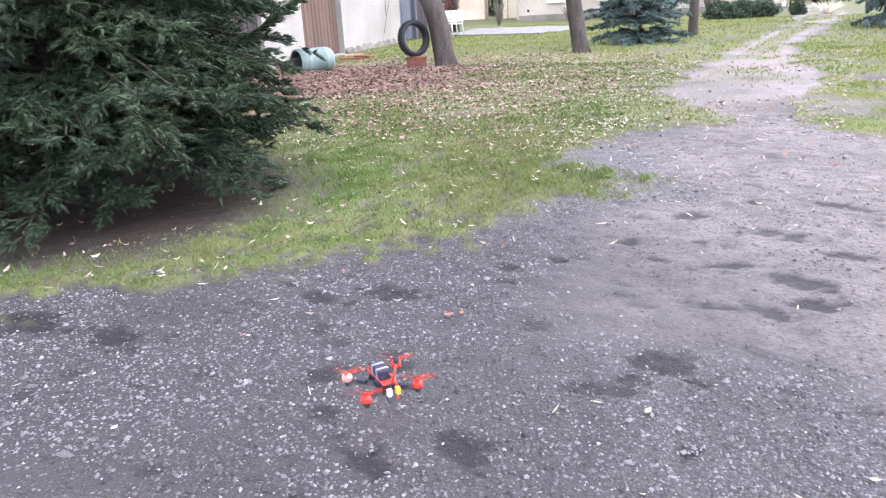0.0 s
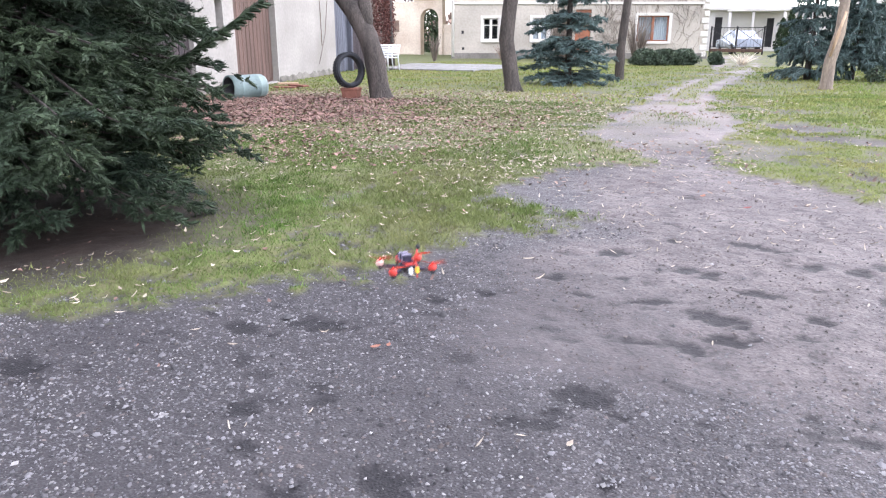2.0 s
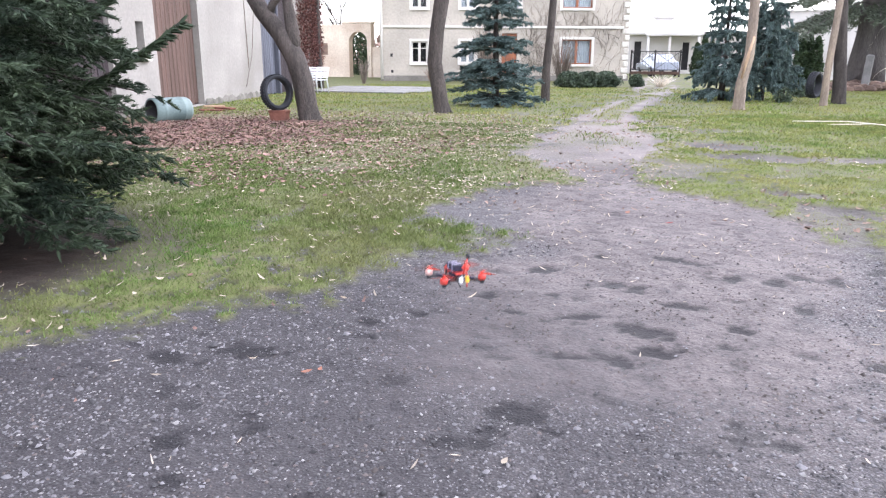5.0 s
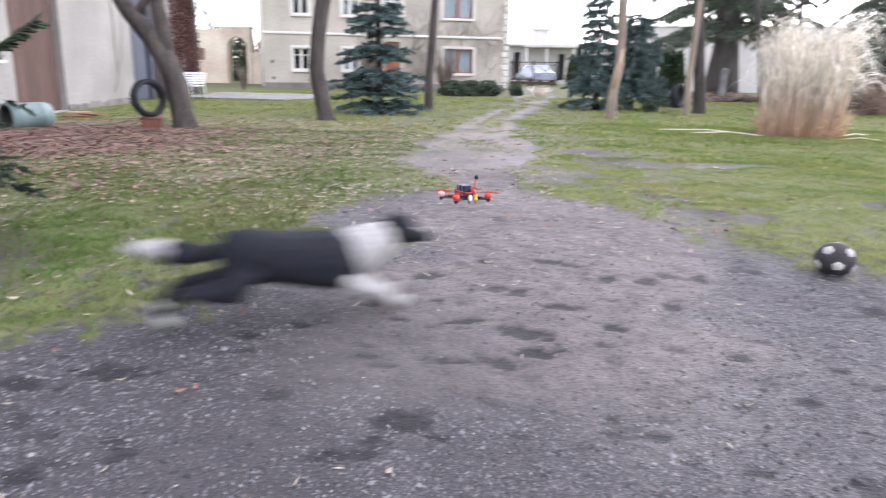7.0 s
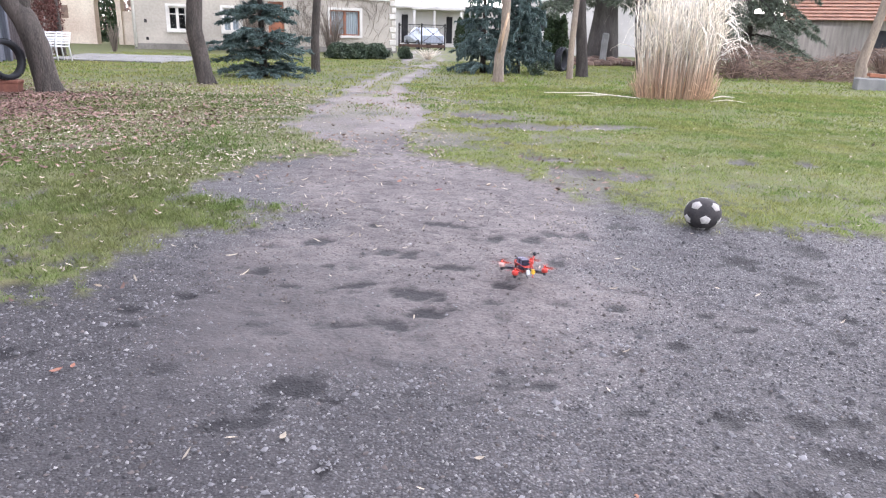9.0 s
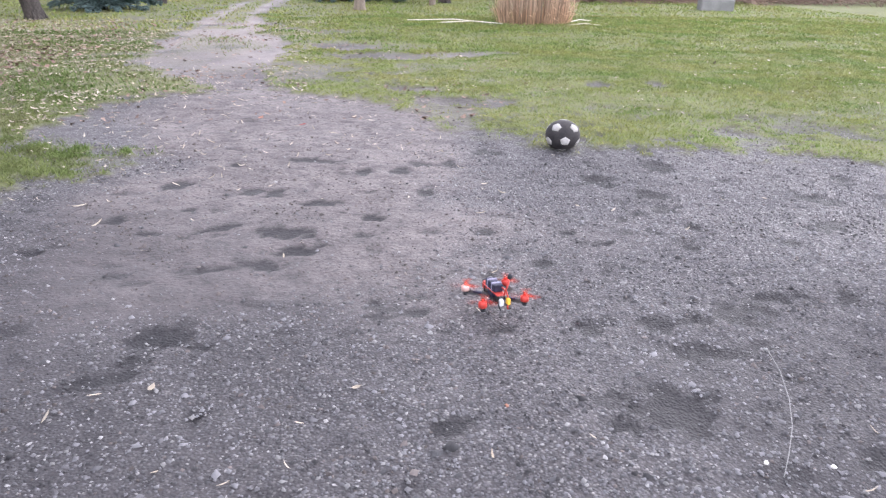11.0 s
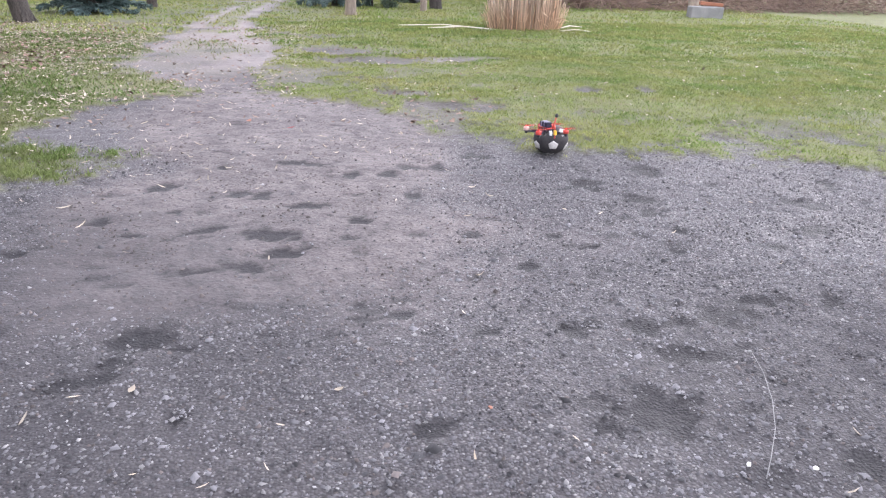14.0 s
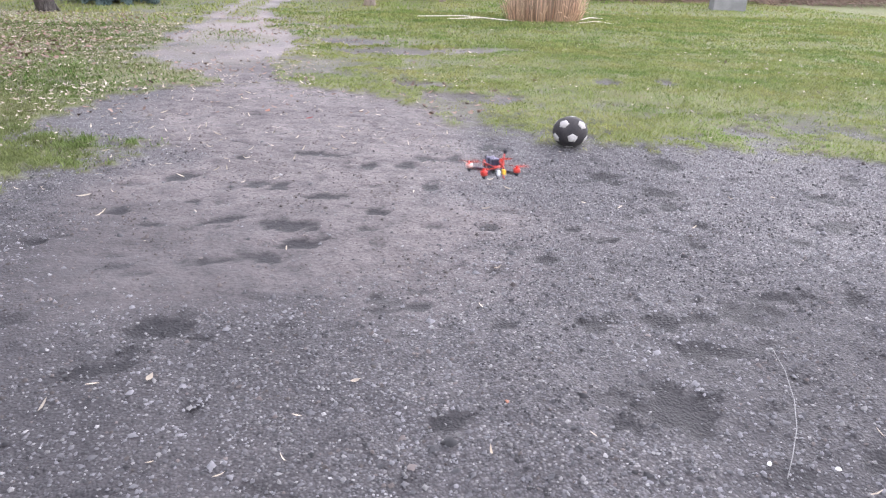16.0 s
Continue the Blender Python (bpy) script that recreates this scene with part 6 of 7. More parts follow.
column_bush("evergreen", (-22.9, 46.8), 3.3, 1.0, 78, THUJA, "dark evergreen behind the archway", 1500, 0.16, power=0.4)
twig_bush("dry_grass_tuft", (-1.45, 31.5), 0.5, 0.65, 71, STRAW, "pale dry grass tuft at the path's end")
twig_bush("bare_bush", (-9.6, 34.0), 2.9, 1.1, 72, VINE, "tall leafless bush against the house front", 160)
twig_bush("bare_bush", (-6.4, 35.8), 2.6, 1.0, 73, VINE, "leafless shrub by the house door", 130)
twig_bush("bare_bush", (-12.3, 33.4), 0.7, 0.6, 74, BRUSHWOOD, "low dry shrub at the house foot", 70)
twig_bush("bare_bush", (-14.6, 30.5), 1.3, 0.35, 75, VINE, "thin dry shrub at the house corner", 50)
column_bush("low_conifer", (3.2, 24.5), 0.45, 0.5, 76, HEDGE, "small low evergreen on the lawn", 700, 0.08, power=0.4)
column_bush("low_conifer", (2.2, 21.0), 0.4, 0.22, 77, HEDGE, "tiny evergreen seedling on the lawn", 350, 0.06, power=0.4)

east = empty("boundary_wall", pose(2.6, 46.0, 0, 0, 0, -3), "pale plastered outbuilding wall behind the trees", "wall", kind="structure")
part("wall", pierced(Geo(), 14.5, 3.7, 0.4, [(2.0, 2.7, 1.4, 2.4)]), FAR_WHITE, east)
part("coping", Geo().box((7.2, 0.2, 3.74), (14.7, 0.55, 0.1), 0.02), FAR_WHITE, east)
part("opening", Geo().box((2.35, 0.3, 1.9), (0.7, 0.05, 1.0)), DARK_ROOM, east)
part("fence", Geo().box((21.5, 3.5, 1.1), (11.5, 0.2, 2.2)), GREY_BOARDS, east, "weathered grey board fence")

post = empty("stone_post", pose(5.9, 30.9, 0, 0, 3), "whitish stone post by the old spruce", "post")
part("shaft", Geo().box((0, 0, 0.62), (0.26, 0.22, 1.36), 0.05), CONCRETE, post)
heap = empty("rubble_heap", pose(5.8, 31.2, 0), "low heap of earth and rubble round the old trunk", "heap")
rb = Geo()
hr = random.Random(12)
for _ in range(150):
    a, r = hr.uniform(0, 6.28), 2.4 * math.sqrt(hr.random())
    s = hr.uniform(0.08, 0.28)
    rb.ball((r * math.cos(a), 0.6 * r * math.sin(a), 0.28 * (1 - r / 2.6)), (s, s * 0.8, s * 0.6), 6, 4)
tagged(part("rubble", rb, BRUSHWOOD, heap), kind="stuff")


def red_roof_house():
    h = empty("cottage", pose(21.5, 50, 0, 0, 0, -28), "low cottage with pale red tile roof", "house")
    part("wall", pierced(Geo(), 14, 2.7, 0.4, [(5.0, 6.0, 0.9, 2.0)]), GREY_BOARDS, h)
    part("wall", Geo().box((0.2, 3.0, 1.35), (0.4, 5.6, 2.7)), GREY_BOARDS, h)
    part("opening", Geo().box((5.5, 0.3, 1.45), (1.0, 0.05, 1.1)), DARK_ROOM, h)
    roof = part("roof", Geo().add([(-0.4, -0.5, 2.55), (14.4, -0.5, 2.55), (14.4, 3.2, 5.0), (-0.4, 3.2, 5.0), (14.4, 6.8, 2.55), (-0.4, 6.8, 2.55)], [(0, 1, 2, 3), (3, 2, 4, 5)]), PALE_TILE, h, "pale red clay tile roof")
    for k in range(11):
        t = k / 11
        part("tile_course", Geo().box((7, -0.48 + 3.7 * t, 2.6 + 2.45 * t), (14.8, 0.38, 0.05), 0.012, None), PALE_TILE, roof)


red_roof_house()

block = empty("concrete_block", pose(10.55, 18.75, 0, 0, 0, -14), "grey concrete block on the lawn's edge", "block")
part("body", Geo().box((0, 0, 0.14), (0.85, 0.5, 0.32), 0.02), CONCRETE, block)
bd = empty("timber_board", pose(10.75, 18.85, 0.36, 0, 4, -12), "orange-brown board lying on a concrete block", "board")
part("board", Geo().box((0, 0, 0), (0.6, 0.22, 0.09), 0.01), ORANGE_WOOD, bd)


def brush_heap():
    rng = np.random.RandomState(17)
    b = empty("brush_heap", pose(10.6, 23.3, 0), "wide heap of brown cut brushwood under conifers", "heap")
    g = Geo()
    for _ in range(4800):
        x, y = rng.uniform(-3.6, 9.5), rng.normal(0, 0.7)
        top = 0.85 * (1 - 0.3 * math.sin(x * 1.3 + 1)) * math.exp(-(y / 1.3) ** 2) * min(1, (x + 3.9) * 0.9)
        z = rng.uniform(0, max(0.1, top))
        a, e, l = rng.uniform(0, math.pi), rng.normal(0.15, 0.35), rng.uniform(0.25, 0.9)
        d = Vector((math.cos(a) * math.cos(e), math.sin(a) * math.cos(e) * 0.6, math.sin(e))) * l / 2
        p = Vector((x, y, z + 0.03))
        if p.z - abs(d.z) < 0.0:
            p.z = abs(d.z)
        g.tube([p - d, p + Vector((rng.normal(0, 0.03), 0, rng.normal(0, 0.03))), p + d], [0.009, 0.008, 0.004], 3, False)
    tagged(part("stick_mass", g, BRUSHWOOD, b), kind="stuff")


brush_heap()
twig_bush("bare_bush", (8.3, 22.3), 0.7, 0.5, 81, BRUSHWOOD, "dry bush beside the brush heap", 80)
twig_bush("bare_bush", (12.9, 22.4), 1.0, 0.7, 82, BRUSHWOOD, "dry shrub at the end of the brush heap", 90)

# distant woods behind everything
woods = []
wr = np.random.RandomState(6)
for _ in range(12000):
    a = wr.uniform(-1.5, 1.5)
    d = wr.uniform(120, 150)
    p = np.array([d * math.sin(a), d * math.cos(a), wr.uniform(0, 1) ** 1.5 * (4.0 + 1.5 * math.sin(a * 23))])
    u, w = wr.normal(size=3) * 0.4, wr.normal(size=3) * 0.4
    woods.append([p - u, p + w, p + u, p - w])
tagged(soup("far_woods", np.array(woods), BRUSHWOOD), "distant bare winter woods on the horizon", "woods", kind="stuff")


# ---- lawn, leaves, stones ----
def grass_tufts():
    rng = np.random.RandomState(2)
    def patch(n, x0, x1, y0, y1, hgt, wid, keep):
        x, y = rng.uniform(x0, x1, n), rng.uniform(y0, y1, n)
        s, grass, grav, shaded_soil, leaf = cover(x, y)
        ok = rng.uniform(0, 1, n) < grass ** 2.2 * (1 - 0.75 * leaf) * keep(x, y)
        x, y = x[ok], y[ok]
        n = len(x)
        z = surface_z(x, y) - 0.004
        h = hgt * rng.uniform(0.45, 1.35, n) * (0.55 + 0.9 * fbm(x, y, 1.4, 61))
        a, b = rng.uniform(0, 2 * np.pi, n), rng.uniform(0, 2 * np.pi, n)
        lean = h * rng.uniform(0.2, 1.3, n)
        o = np.stack([x, y, z], -1)
        side = np.stack([np.cos(a), np.sin(a), 0 * a], -1) * wid * rng.uniform(0.7, 1.3, n)[:, None]
        tip = o + np.stack([np.cos(b) * lean, np.sin(b) * lean, h], -1)
        return np.stack([o - side, o + side, tip], 1)

    def lush(x, y):
        return 0.35 + 0.65 * step(0.36, 0.6, 0.5 * fbm(x, y, 0.9, 63) + 0.5 * fbm(x, y, 5.5, 64))

    near = patch(330000, -5.2, -0.6, 1.0, 6.6, 0.030, 0.0026, lambda x, y: lush(x, y) * (1 - 0.8 * step(4.0, 6.5, y)))
    dull = patch(150000, -7.5, -0.6, 4.2, 12.0, 0.026, 0.004, lambda x, y: lush(x, y) * step(4.0, 6.5, y))
    left = patch(60000, -7.5, -0.6, 6.0, 12.0, 0.034, 0.005, lush)

    def edge(x, y):
        return step(-1.6, -0.5, yard_distance(x, y) + 1.6 * (fbm(x, y, 0.9, 66) - 0.5))

    yellow = patch(260000, -0.6, 5.5, 3.0, 10.0, 0.022, 0.003, lambda x, y: lush(x, y) * (0.15 + 0.85 * edge(x, y)))
    right = patch(260000, -0.4, 8.0, 3.0, 9.5, 0.028, 0.003, lambda x, y: lush(x, y) * (1 - 0.85 * edge(x, y)))
    mid = patch(150000, -1.5, 12, 9, 16, 0.034, 0.007, lush)
    far = patch(120000, -14, 14, 12, 30, 0.045, 0.012, lush)
    tagged(soup("grass", np.concatenate([near, left]), GRASS), "short green lawn grass with worn patches", "grass", kind="stuff")
    tagged(soup("grass", dull, GRASS_DULL), "dull worn grass strewn with leaves", "grass", kind="stuff")
    tagged(soup("grass", np.concatenate([yellow, far]), MOSS), "yellowish mossy grass along the gravel's edge", "grass", kind="stuff")
    tagged(soup("grass", np.concatenate([right, mid]), GREEN_LAWN), "patchy green lawn with bare spots", "grass", kind="stuff")


def strewn(name, n, x0, x1, y0, y1, length, width, weight, material, label, seed, lift=0.012):
    """Fallen leaves and bits: bent four-cornered blades lying on the ground."""
    rng = np.random.RandomState(seed)
    x, y = rng.uniform(x0, x1, n), rng.uniform(y0, y1, n)
    c = cover(x, y)
    ok = rng.uniform(0, 1, n) < weight(x, y, c)
    x, y = x[ok], y[ok]
    n = len(x)
    z = surface_z(x, y) + lift * (0.6 + rng.uniform(0, 1, n))
    a = rng.uniform(0, 2 * np.pi, n)
    l, w = length * rng.uniform(0.5, 1.25, n), width * rng.uniform(0.6, 1.3, n)
    d = np.stack([np.cos(a) * l, np.sin(a) * l, rng.normal(0, 0.22, n) * l], -1) / 2
    e = np.stack([-np.sin(a) * w, np.cos(a) * w, rng.normal(0, 0.35, n) * w], -1) / 2
    o = np.stack([x, y, z], -1)
    curl = np.stack([0 * x, 0 * x, rng.uniform(0, 0.25, n) * l], -1)
    v = np.stack([o - d + curl, o - d * 0.3 + e, o + d * 0.45 + e * 0.8, o + d + curl, o + d * 0.45 - e * 0.8, o - d * 0.3 - e], 1)
    faces = (np.arange(n)[:, None, None] * 6 + np.array([[0, 1, 2, 5], [5, 2, 3, 4]])[None]).reshape(-1, 4)
    ob = indexed(name, v.reshape(-1, 3), faces, material)
    return tagged(ob, label, "leaves", kind="stuff")


grass_tufts()
strewn("fallen_leaves", 30000, -9, 0, 1.5, 14, 0.048, 0.012, lambda x, y, c: (0.2 + 0.8 * step(0.4, 0.62, fbm(x, y, 0.7, 71))) * (0.15 + 0.85 * c[1]) * (0.2 + 0.8 * step(3.2, 6.0, y)) * (1 - 0.7 * c[4]) * step(0.5, -0.1, c[0]), WILLOW,
       "pale narrow willow leaves strewn over the lawn", 5, 0.02)
strewn("fallen_leaves", 1500, -1.9, 1.0, 3.2, 9, 0.06, 0.007, lambda x, y, c: 0.42 * (1 - c[1]) * step(3.0, 4.5, y), WILLOW, "pale straw bits strewn over the muddy track", 6, 0.008)
strewn("fallen_leaves", 90, -2.6, 3.4, 1.0, 4.2, 0.05, 0.006, lambda x, y, c: 0.7 * (1 - c[1]), WILLOW, "few pale straws on the gravel", 16, 0.008)
strewn("fallen_leaves", 7000, 0, 12, 4, 17, 0.04, 0.018, lambda x, y, c: 0.35 * c[1] * (0.2 + step(0.5, 0.7, fbm(x, y, 0.6, 73)) + 0.6 * step(4, 9, x)), WILLOW, "small pale leaves scattered over the mossy lawn", 7, 0.018)
strewn("leaf_litter", 52000, -11, -2.6, 5.0, 14, 0.055, 0.032, lambda x, y, c: np.clip(c[4] + 0.06 + 0.2 * step(2.1, 0.9, np.hypot((x + 7.0) / 2.75, (y - 8.6) / 2.7)) * step(0.35, 0.6, fbm(x, y, 0.9, 97)), 0, 1), LITTER, "thick brown leaf litter under the fruit tree", 8, 0.02)
strewn("leaf_litter", 5200, -2.6, 2.6, 5.2, 15, 0.05, 0.025, lambda x, y, c: (1 - c[1]) * (0.08 + 0.6 * step(0.5, 0.66, fbm(x, y, 1.3, 98))) + 0.1 * step(0.5, 0.65, fbm(x, y, 1.3, 99)), BRUSHWOOD, "dull brown leaf bits trodden into the track", 19, 0.008)
strewn("leaf_litter", 420, -6, -1.2, 1.6, 6.5, 0.036, 0.018, lambda x, y, c: 0.25 + 0.7 * c[3], LITTER, "scattered brown leaves on grass and earth", 9, 0.016)


def stones(name, n, size, material, weight, label, seed, x0=-3.6, x1=4.6, y0=0.55, y1=5.0):
    """Loose stone chips: squashed uneven octahedra, half sunk."""
    rng = np.random.RandomState(seed)
    x, y = rng.uniform(x0, x1, n), y0 + (y1 - y0) * rng.uniform(0, 1, n) ** 1.35
    c = cover(x, y)
    fade = step(x0, x0 + 0.7, x) * step(x1, x1 - 0.7, x) * step(y0, y0 + 0.4, y) * step(y1, y1 - 0.7, y)
    ok = rng.uniform(0, 1, n) < weight(x, y, c) * (1 - c[1]) * (1 - c[3]) * fade
    x, y = x[ok], y[ok]
    n = len(x)
    base = np.array([[1, 0, 0], [0, 1, 0], [-1, 0, 0], [0, -1, 0], [0, 0, 1], [0.7, 0.7, -0.3], [-0.6, 0.3, 0.85]], float)
    tris = [(0, 1, 4), (1, 2, 6), (2, 3, 6), (3, 0, 4), (1, 6, 4), (6, 3, 4)]
    r = size * np.exp(rng.normal(0, 0.4, n))
    a = rng.uniform(0, 2 * np.pi, n)
    v = base[None] * (1 + rng.normal(0, 0.2, (n, 7, 3))) * np.stack([r, r * rng.uniform(0.6, 1, n), r * rng.uniform(0.4, 0.85, n)], -1)[:, None]
    rot = np.stack([v[..., 0] * np.cos(a)[:, None] - v[..., 1] * np.sin(a)[:, None], v[..., 0] * np.sin(a)[:, None] + v[..., 1] * np.cos(a)[:, None], v[..., 2]], -1)
    rot += np.stack([x, y, surface_z(x, y) + 0.0005], -1)[:, None]
    verts, faces = lattice(n, tris, rot)
    return tagged(indexed(name, verts, faces, material), label, "gravel", kind="stuff")


def gravelly(x, y, c):
    return (0.07 + 0.93 * c[2]) * (1 - 0.88 * hollow(x, y))


stones("gravel", 150000, 0.0042, PEBBLE, gravelly, "small grey stone chips over the yard", 11)
stones("crumbs", 60000, 0.0046, CLOD, lambda x, y, c: (0.25 + 0.75 * step(0.45, 0.65, fbm(x, y, 4.0, 95))) * (1 - 0.6 * c[2]) * (1 - 0.9 * hollow(x, y)), "dark crumbs of trodden mud", 17, y1=7.5)
stones("gravel", 22000, 0.004, PEBBLE_PALE, gravelly, "pale stone chips among grey gravel", 12)
stones("gravel", 900, 0.006, PEBBLE_PALE, lambda x, y, c: 0.25 * gravelly(x, y, c), "larger pale stones in the gravel", 13)
stones("gravel", 3500, 0.0072, PEBBLE, lambda x, y, c: 0.5 * gravelly(x, y, c) + 0.06, "larger grey stones and clods", 14)


stones("gravel", 16000, 0.0055, PEBBLE, gravelly, "sparser grey chips over the rest of the yard", 15, -6.0, 7.0, -3.5, 1.3)


def one_leaf(name, at, size, material, label, turn=0.0):
    ob = empty(name, pose(at[0], at[1], float(surface_z(np.array([at[0]]), np.array([at[1]]))[0]) + 0.008, 0, 0, turn), label, "leaf")
    v = [(-1, 0, 0.1), (-0.5, 0.45, 0.02), (0.1, 0.6, 0.12), (0.5, 0.35, 0.2), (1.1, 0, 0.35), (0.5, -0.4, 0.1), (-0.1, -0.6, 0.05), (-0.6, -0.35, 0.0), (0, 0, 0)]
    part("blade", Geo().add([(p[0] * size, p[1] * size, p[2] * size) for p in v], [(8, i, (i + 1) % 8) for i in range(8)]), material, ob)


one_leaf("orange_leaf", (-1.15, 2.06), 0.02, ORANGE_LEAF, "curled orange leaf on the dark gravel", 30)
one_leaf("orange_leaf", (-1.11, 2.09), 0.014, ORANGE_LEAF, "small curled orange leaf on gravel", 100)
one_leaf("red_leaf", (-0.01, 5.07), 0.028, RED_FALLEN, "dark red leaf on the muddy track", 15)
one_leaf("orange_leaf", (-0.32, 5.35), 0.03, ORANGE_LEAF, "faded orange leaf on the muddy track", 70)
one_leaf("dry_leaf", (0.23, 1.66), 0.014, WILLOW, "small curled tan leaf on gravel", 10)
one_leaf("dry_leaf", (-0.317, 1.722), 0.016, WILLOW, "narrow tan leaf on gravel", 75)


def one_stone(at, size, material, label, seed):
    rng = random.Random(seed)
    ob = empty("stone", pose(at[0], at[1], 0.004, 0, 0, rng.uniform(0, 360)), label, "stone")
    g = Geo().ball((0, 0, size * 0.3), (size, size * 0.75, size * 0.55), 9, 6)
    g.v = [tuple(Vector(p) * (1 + 0.25 * noise.noise(Vector(p) / size * 0.9 + Vector((seed, 0, 0))))) for p in g.v]
    part("body", g, material, ob)


one_stone((1.182, 1.222), 0.008, WHITE_PAINT, "bright white pebble on gravel", 1)
one_stone((1.333, 1.187), 0.008, WHITE_PAINT, "bright white angular pebble on gravel", 2)
one_stone((0.622, 1.528), 0.009, ORANGE_LEAF, "pinkish brick chip on gravel", 3)
one_stone((0.418, 1.931), 0.008, PEBBLE_PALE, "pale pebble on gravel", 4)
one_stone((-0.43, 2.057), 0.007, PEBBLE_PALE, "pale pebble near the lawn edge", 5)

wire = empty("wire", pose(1.482, 1.704, 0.008), "thin bent grey wire lying on gravel", "wire")
part("strand", Geo().tube([(0.002, 0.000, 0.005), (-0.030, -0.112, 0.005), (-0.090, -0.250, 0.005), (-0.159, -0.369, 0.005), (-0.237, -0.472, 0.005), (-0.294, -0.542, 0.005)], 0.0012, 6), CONCRETE, wire, "", True)
part("knot", Geo().ball((-0.004, 0.004, 0.006), (0.008, 0.006, 0.005)), CONCRETE, wire)


# ---- what moves ----
# the quadcopter: seconds, place, heading (left of +y), nose tilt, bank
FLIGHT = [
    (0, -0.964, 1.367, 0.126, 57.1, -3.0, 0.0),
    (0.5, -1.076, 1.405, 0.171, 59.1, -3.0, 0.0),
    (1, -1.024, 1.467, 0.219, 56.6, -3.0, 0.0),
    (1.5, -1.134, 1.943, 0.180, 52.1, -3.0, 0.0),
    (2, -1.061, 2.144, 0.309, 48.2, -3.0, 0.0),
    (2.5, -0.898, 2.238, 0.486, 43.9, -3.0, 0.0),
    (3, -0.713, 2.364, 0.243, 39.0, -3.0, 0.0),
    (3.5, -0.428, 1.962, 0.909, 35.6, -3.0, 0.0),
    (3.7, -0.344, 2.050, 0.918, 32.9, -3.0, 0.0),
    (5.8, -0.847, 2.603, 0.050, 46.0, -3.0, 0.0),
    (6, -0.836, 2.713, 0.066, 45.1, -3.0, 0.0),
    (6.5, -0.579, 2.804, 0.491, 39.8, -3.0, 0.0),
    (7, -0.312, 2.976, 0.572, 34.5, -3.0, 0.0),
    (7.5, -0.092, 3.172, 0.301, 30.0, -3.0, 0.0),
    (8, 0.116, 3.261, 0.068, 26.4, -3.0, 0.0),
    (8.5, 0.309, 3.436, 0.050, 23.3, -3.0, 0.0),
    (9, 0.461, 3.163, 0.050, 20.5, -3.0, 0.0),
    (9.5, 0.559, 2.971, 0.050, 18.2, -3.0, 0.0),
    (10, 0.607, 2.736, 0.050, 17.1, -3.0, 0.0),
    (10.2, 0.623, 2.602, 0.050, 16.5, -3.0, 0.0),
    (12.3, 0.870, 1.654, 0.172, 4.3, -3.0, 0.0),
    (12.5, 0.899, 1.750, 0.218, 4.6, -3.0, 0.0),
    (13, 1.111, 2.455, 0.201, 5.9, -3.0, 0.0),
    (13.5, 1.227, 3.031, 0.225, 7.6, -3.0, 0.0),
    (14, 1.332, 3.419, 0.321, 7.9, -3.0, 0.0),
    (14.5, 1.389, 3.500, 0.153, 7.5, -3.0, 0.0),
    (15, 1.385, 3.620, 0.209, 8.1, -3.0, 0.0),
    (15.3, 1.285, 3.408, 0.164, 8.5, -3.0, 0.0),
    (15.5, 1.108, 3.042, 0.095, 9.6, -3.0, 0.0),
    (15.8, 0.948, 2.933, 0.154, 11.9, -3.0, 0.0),
    (16, 0.841, 2.836, 0.256, 13.4, -3.0, 0.0),
]
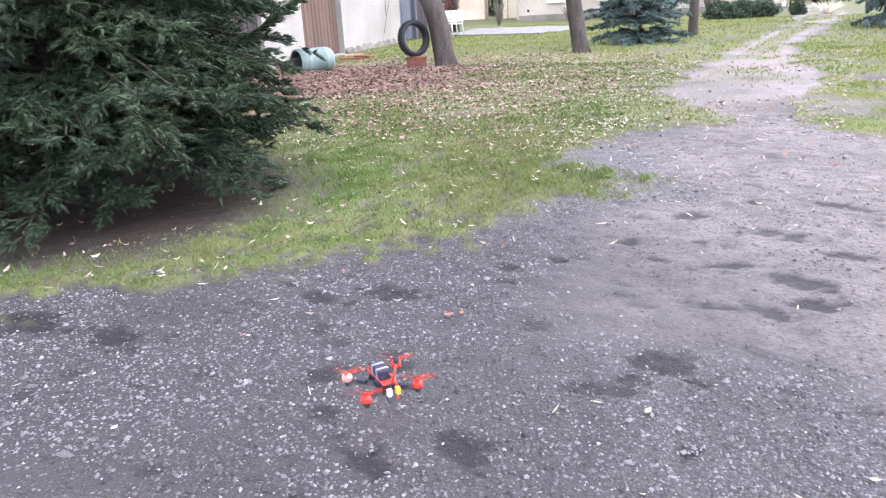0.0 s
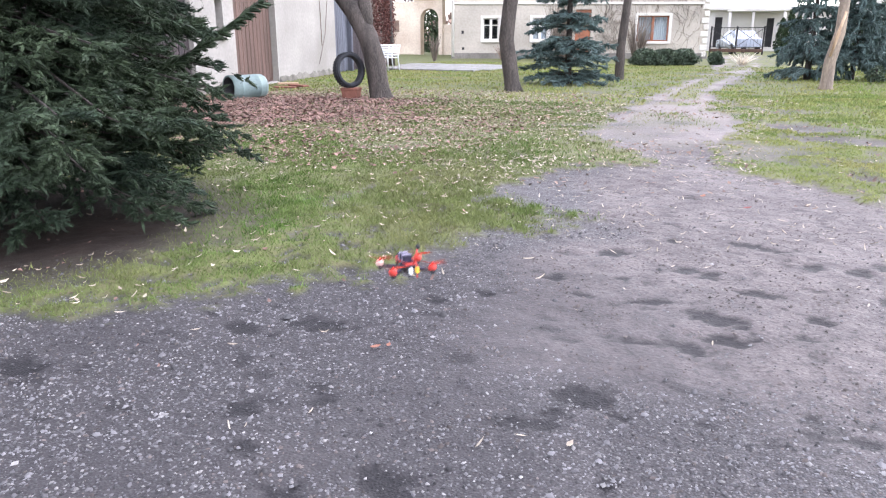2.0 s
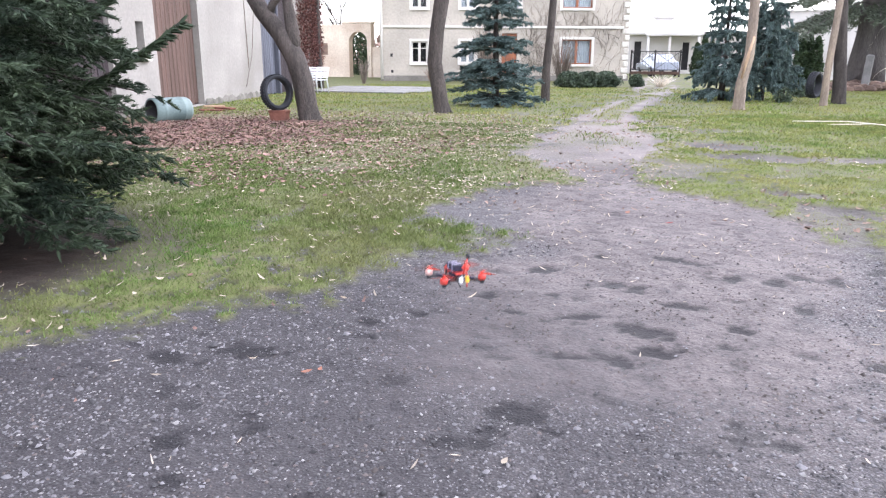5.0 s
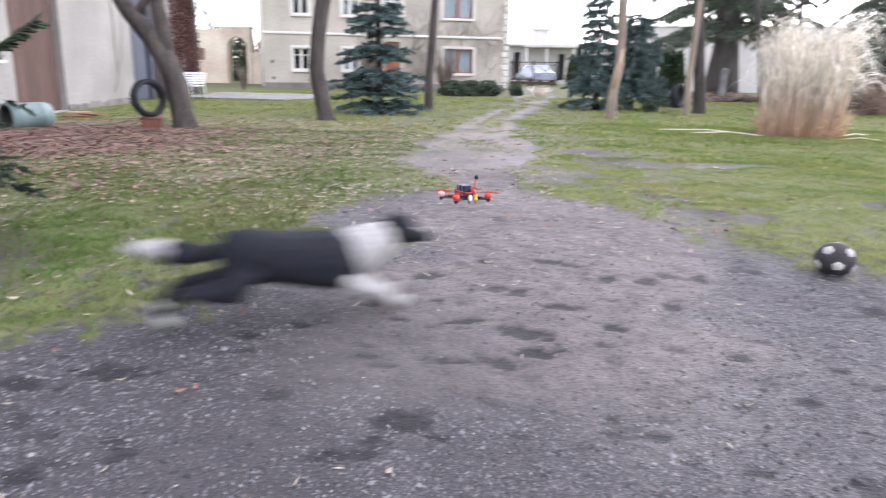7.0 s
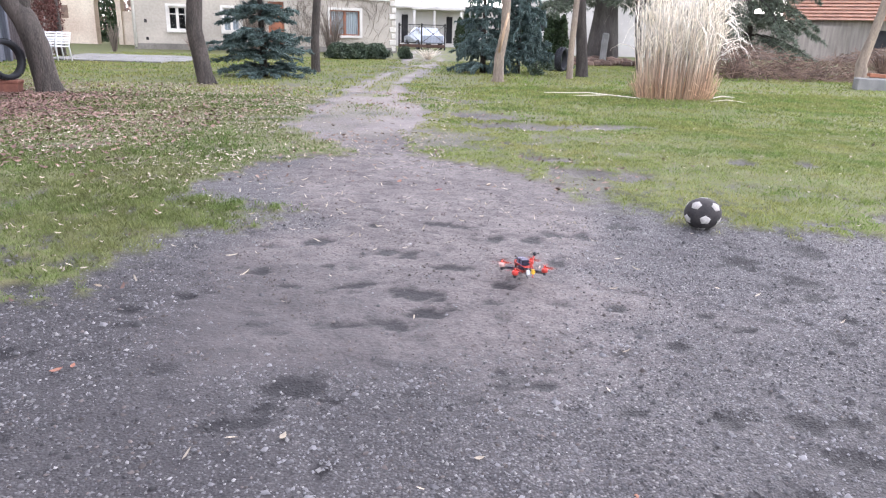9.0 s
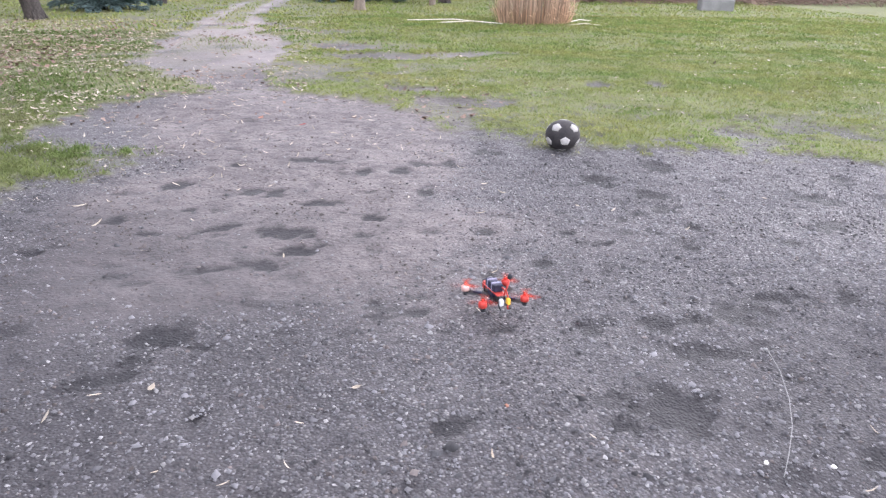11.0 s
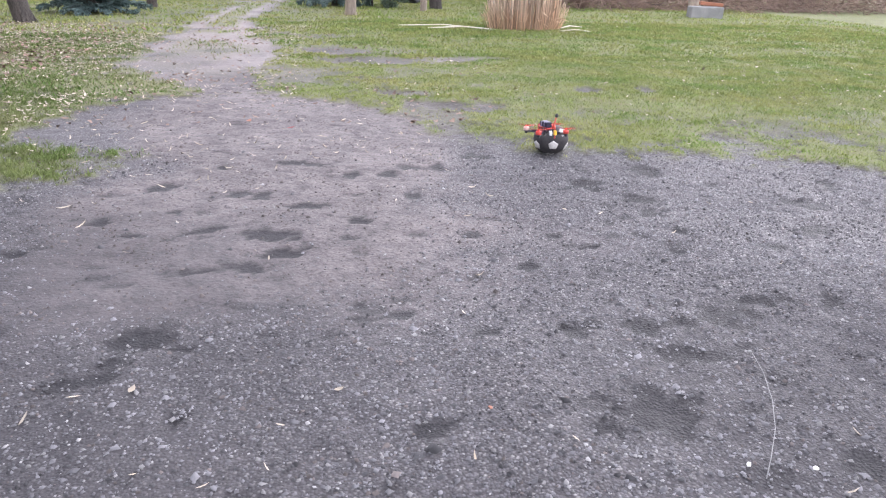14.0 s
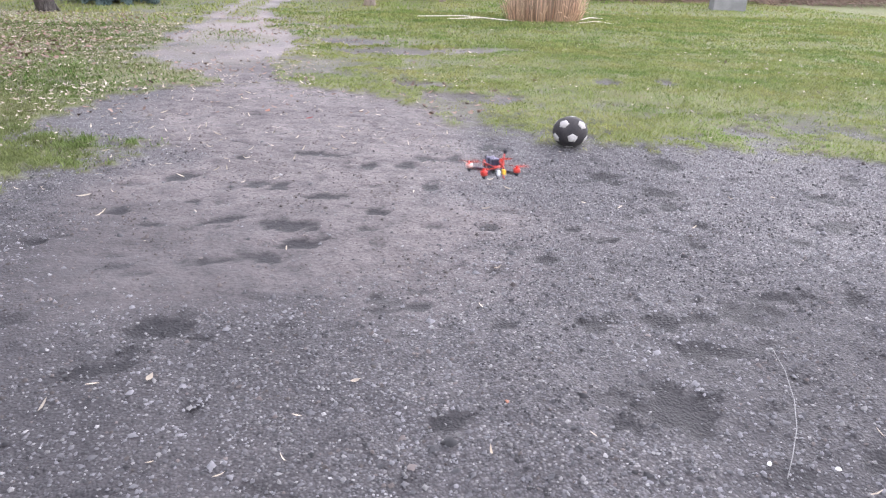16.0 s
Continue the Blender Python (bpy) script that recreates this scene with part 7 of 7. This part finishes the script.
# the dog: seconds, place, heading from +x
RUN = [(0.0, -7.5, -2.6, 0.0, 30), (5.9, -7.5, -2.6, 0.0, 30), (6.4, -4.9, -0.6, 0.0, 40), (6.7, -2.8, 1.35, -0.08, 42), (6.8, -2.25, 1.9, -0.12, 42), (6.9, -1.66, 2.4, -0.14, 40),
       (7.0, -1.08, 2.86, -0.14, 36), (7.1, -0.48, 3.27, -0.08, 34), (7.2, 0.1, 3.65, -0.07, 32), (7.3, 0.7, 3.98, 0.0, 29), (7.4, 1.25, 4.27, -0.04, 27), (7.5, 1.8, 4.53, 0.0, 24), (7.6, 2.33, 4.74, 0.0, 18),
       (8.0, 4.9, 4.9, -0.02, -10), (8.4, 7.4, 3.6, 0.0, -40), (9.0, 10.5, 0.8, 0.0, -45), (9.6, 12.0, -1.0, 0.0, -60), (16.0, 12.0, -1.0, 0.0, -60)]

# nose down by so many degrees at those times of the gallop
PITCH = {6.8: 2, 6.9: -2, 7.0: 6, 7.1: 3, 7.2: -8, 7.3: 9, 7.4: 6, 7.5: -4, 7.6: 8}


def motions():
    walk(DRONE, [(t, pose(x, y, z, nose, bank, head)) for t, x, y, z, head, nose, bank in FLIGHT])
    frames = int(16.0 * FPS)
    for p, sense in PROPS:
        m0 = Matrix.Translation(p.location)
        walk(p, [(k / FPS, m0 @ pose(0, 0, 0, 0, 0, sense * ((k * 78) % 360))) for k in range(frames + 1)])
    walk(DOG, [(t, pose(x, y, z, 0, PITCH.get(t, 0), a)) for t, x, y, z, a in RUN])
    # gallop: both ends swing against each other, still while it waits
    beat = [0.0, 6.0] + [6.2 + 0.05 * k for k in range(70)] + [10.0, 16.0]
    for k, leg in enumerate(LEGS):
        m0, rows = Matrix.Translation(leg.location), []
        for t in beat:
            go = 1.0 if 6.1 < t < 9.6 else 0.0
            ph = 2 * math.pi * (t - 7.0) / 0.25
            swing = -62 * math.cos(ph + 0.35 * (k % 2)) if k < 2 else 52 * math.cos(ph + 0.3 * (k % 2))
            rows.append((t, m0 @ pose(0, 0, 0, 0, go * swing, 0)))
        walk(leg, rows)
    m0 = Matrix.Translation(TAIL.location)
    walk(TAIL, [(t, m0 @ pose(0, 0, 0, 0, (22 - 27 * math.cos(2 * math.pi * (t - 7.0) / 0.25)) if 6.1 < t < 9.6 else -30, 0)) for t in beat])


motions()
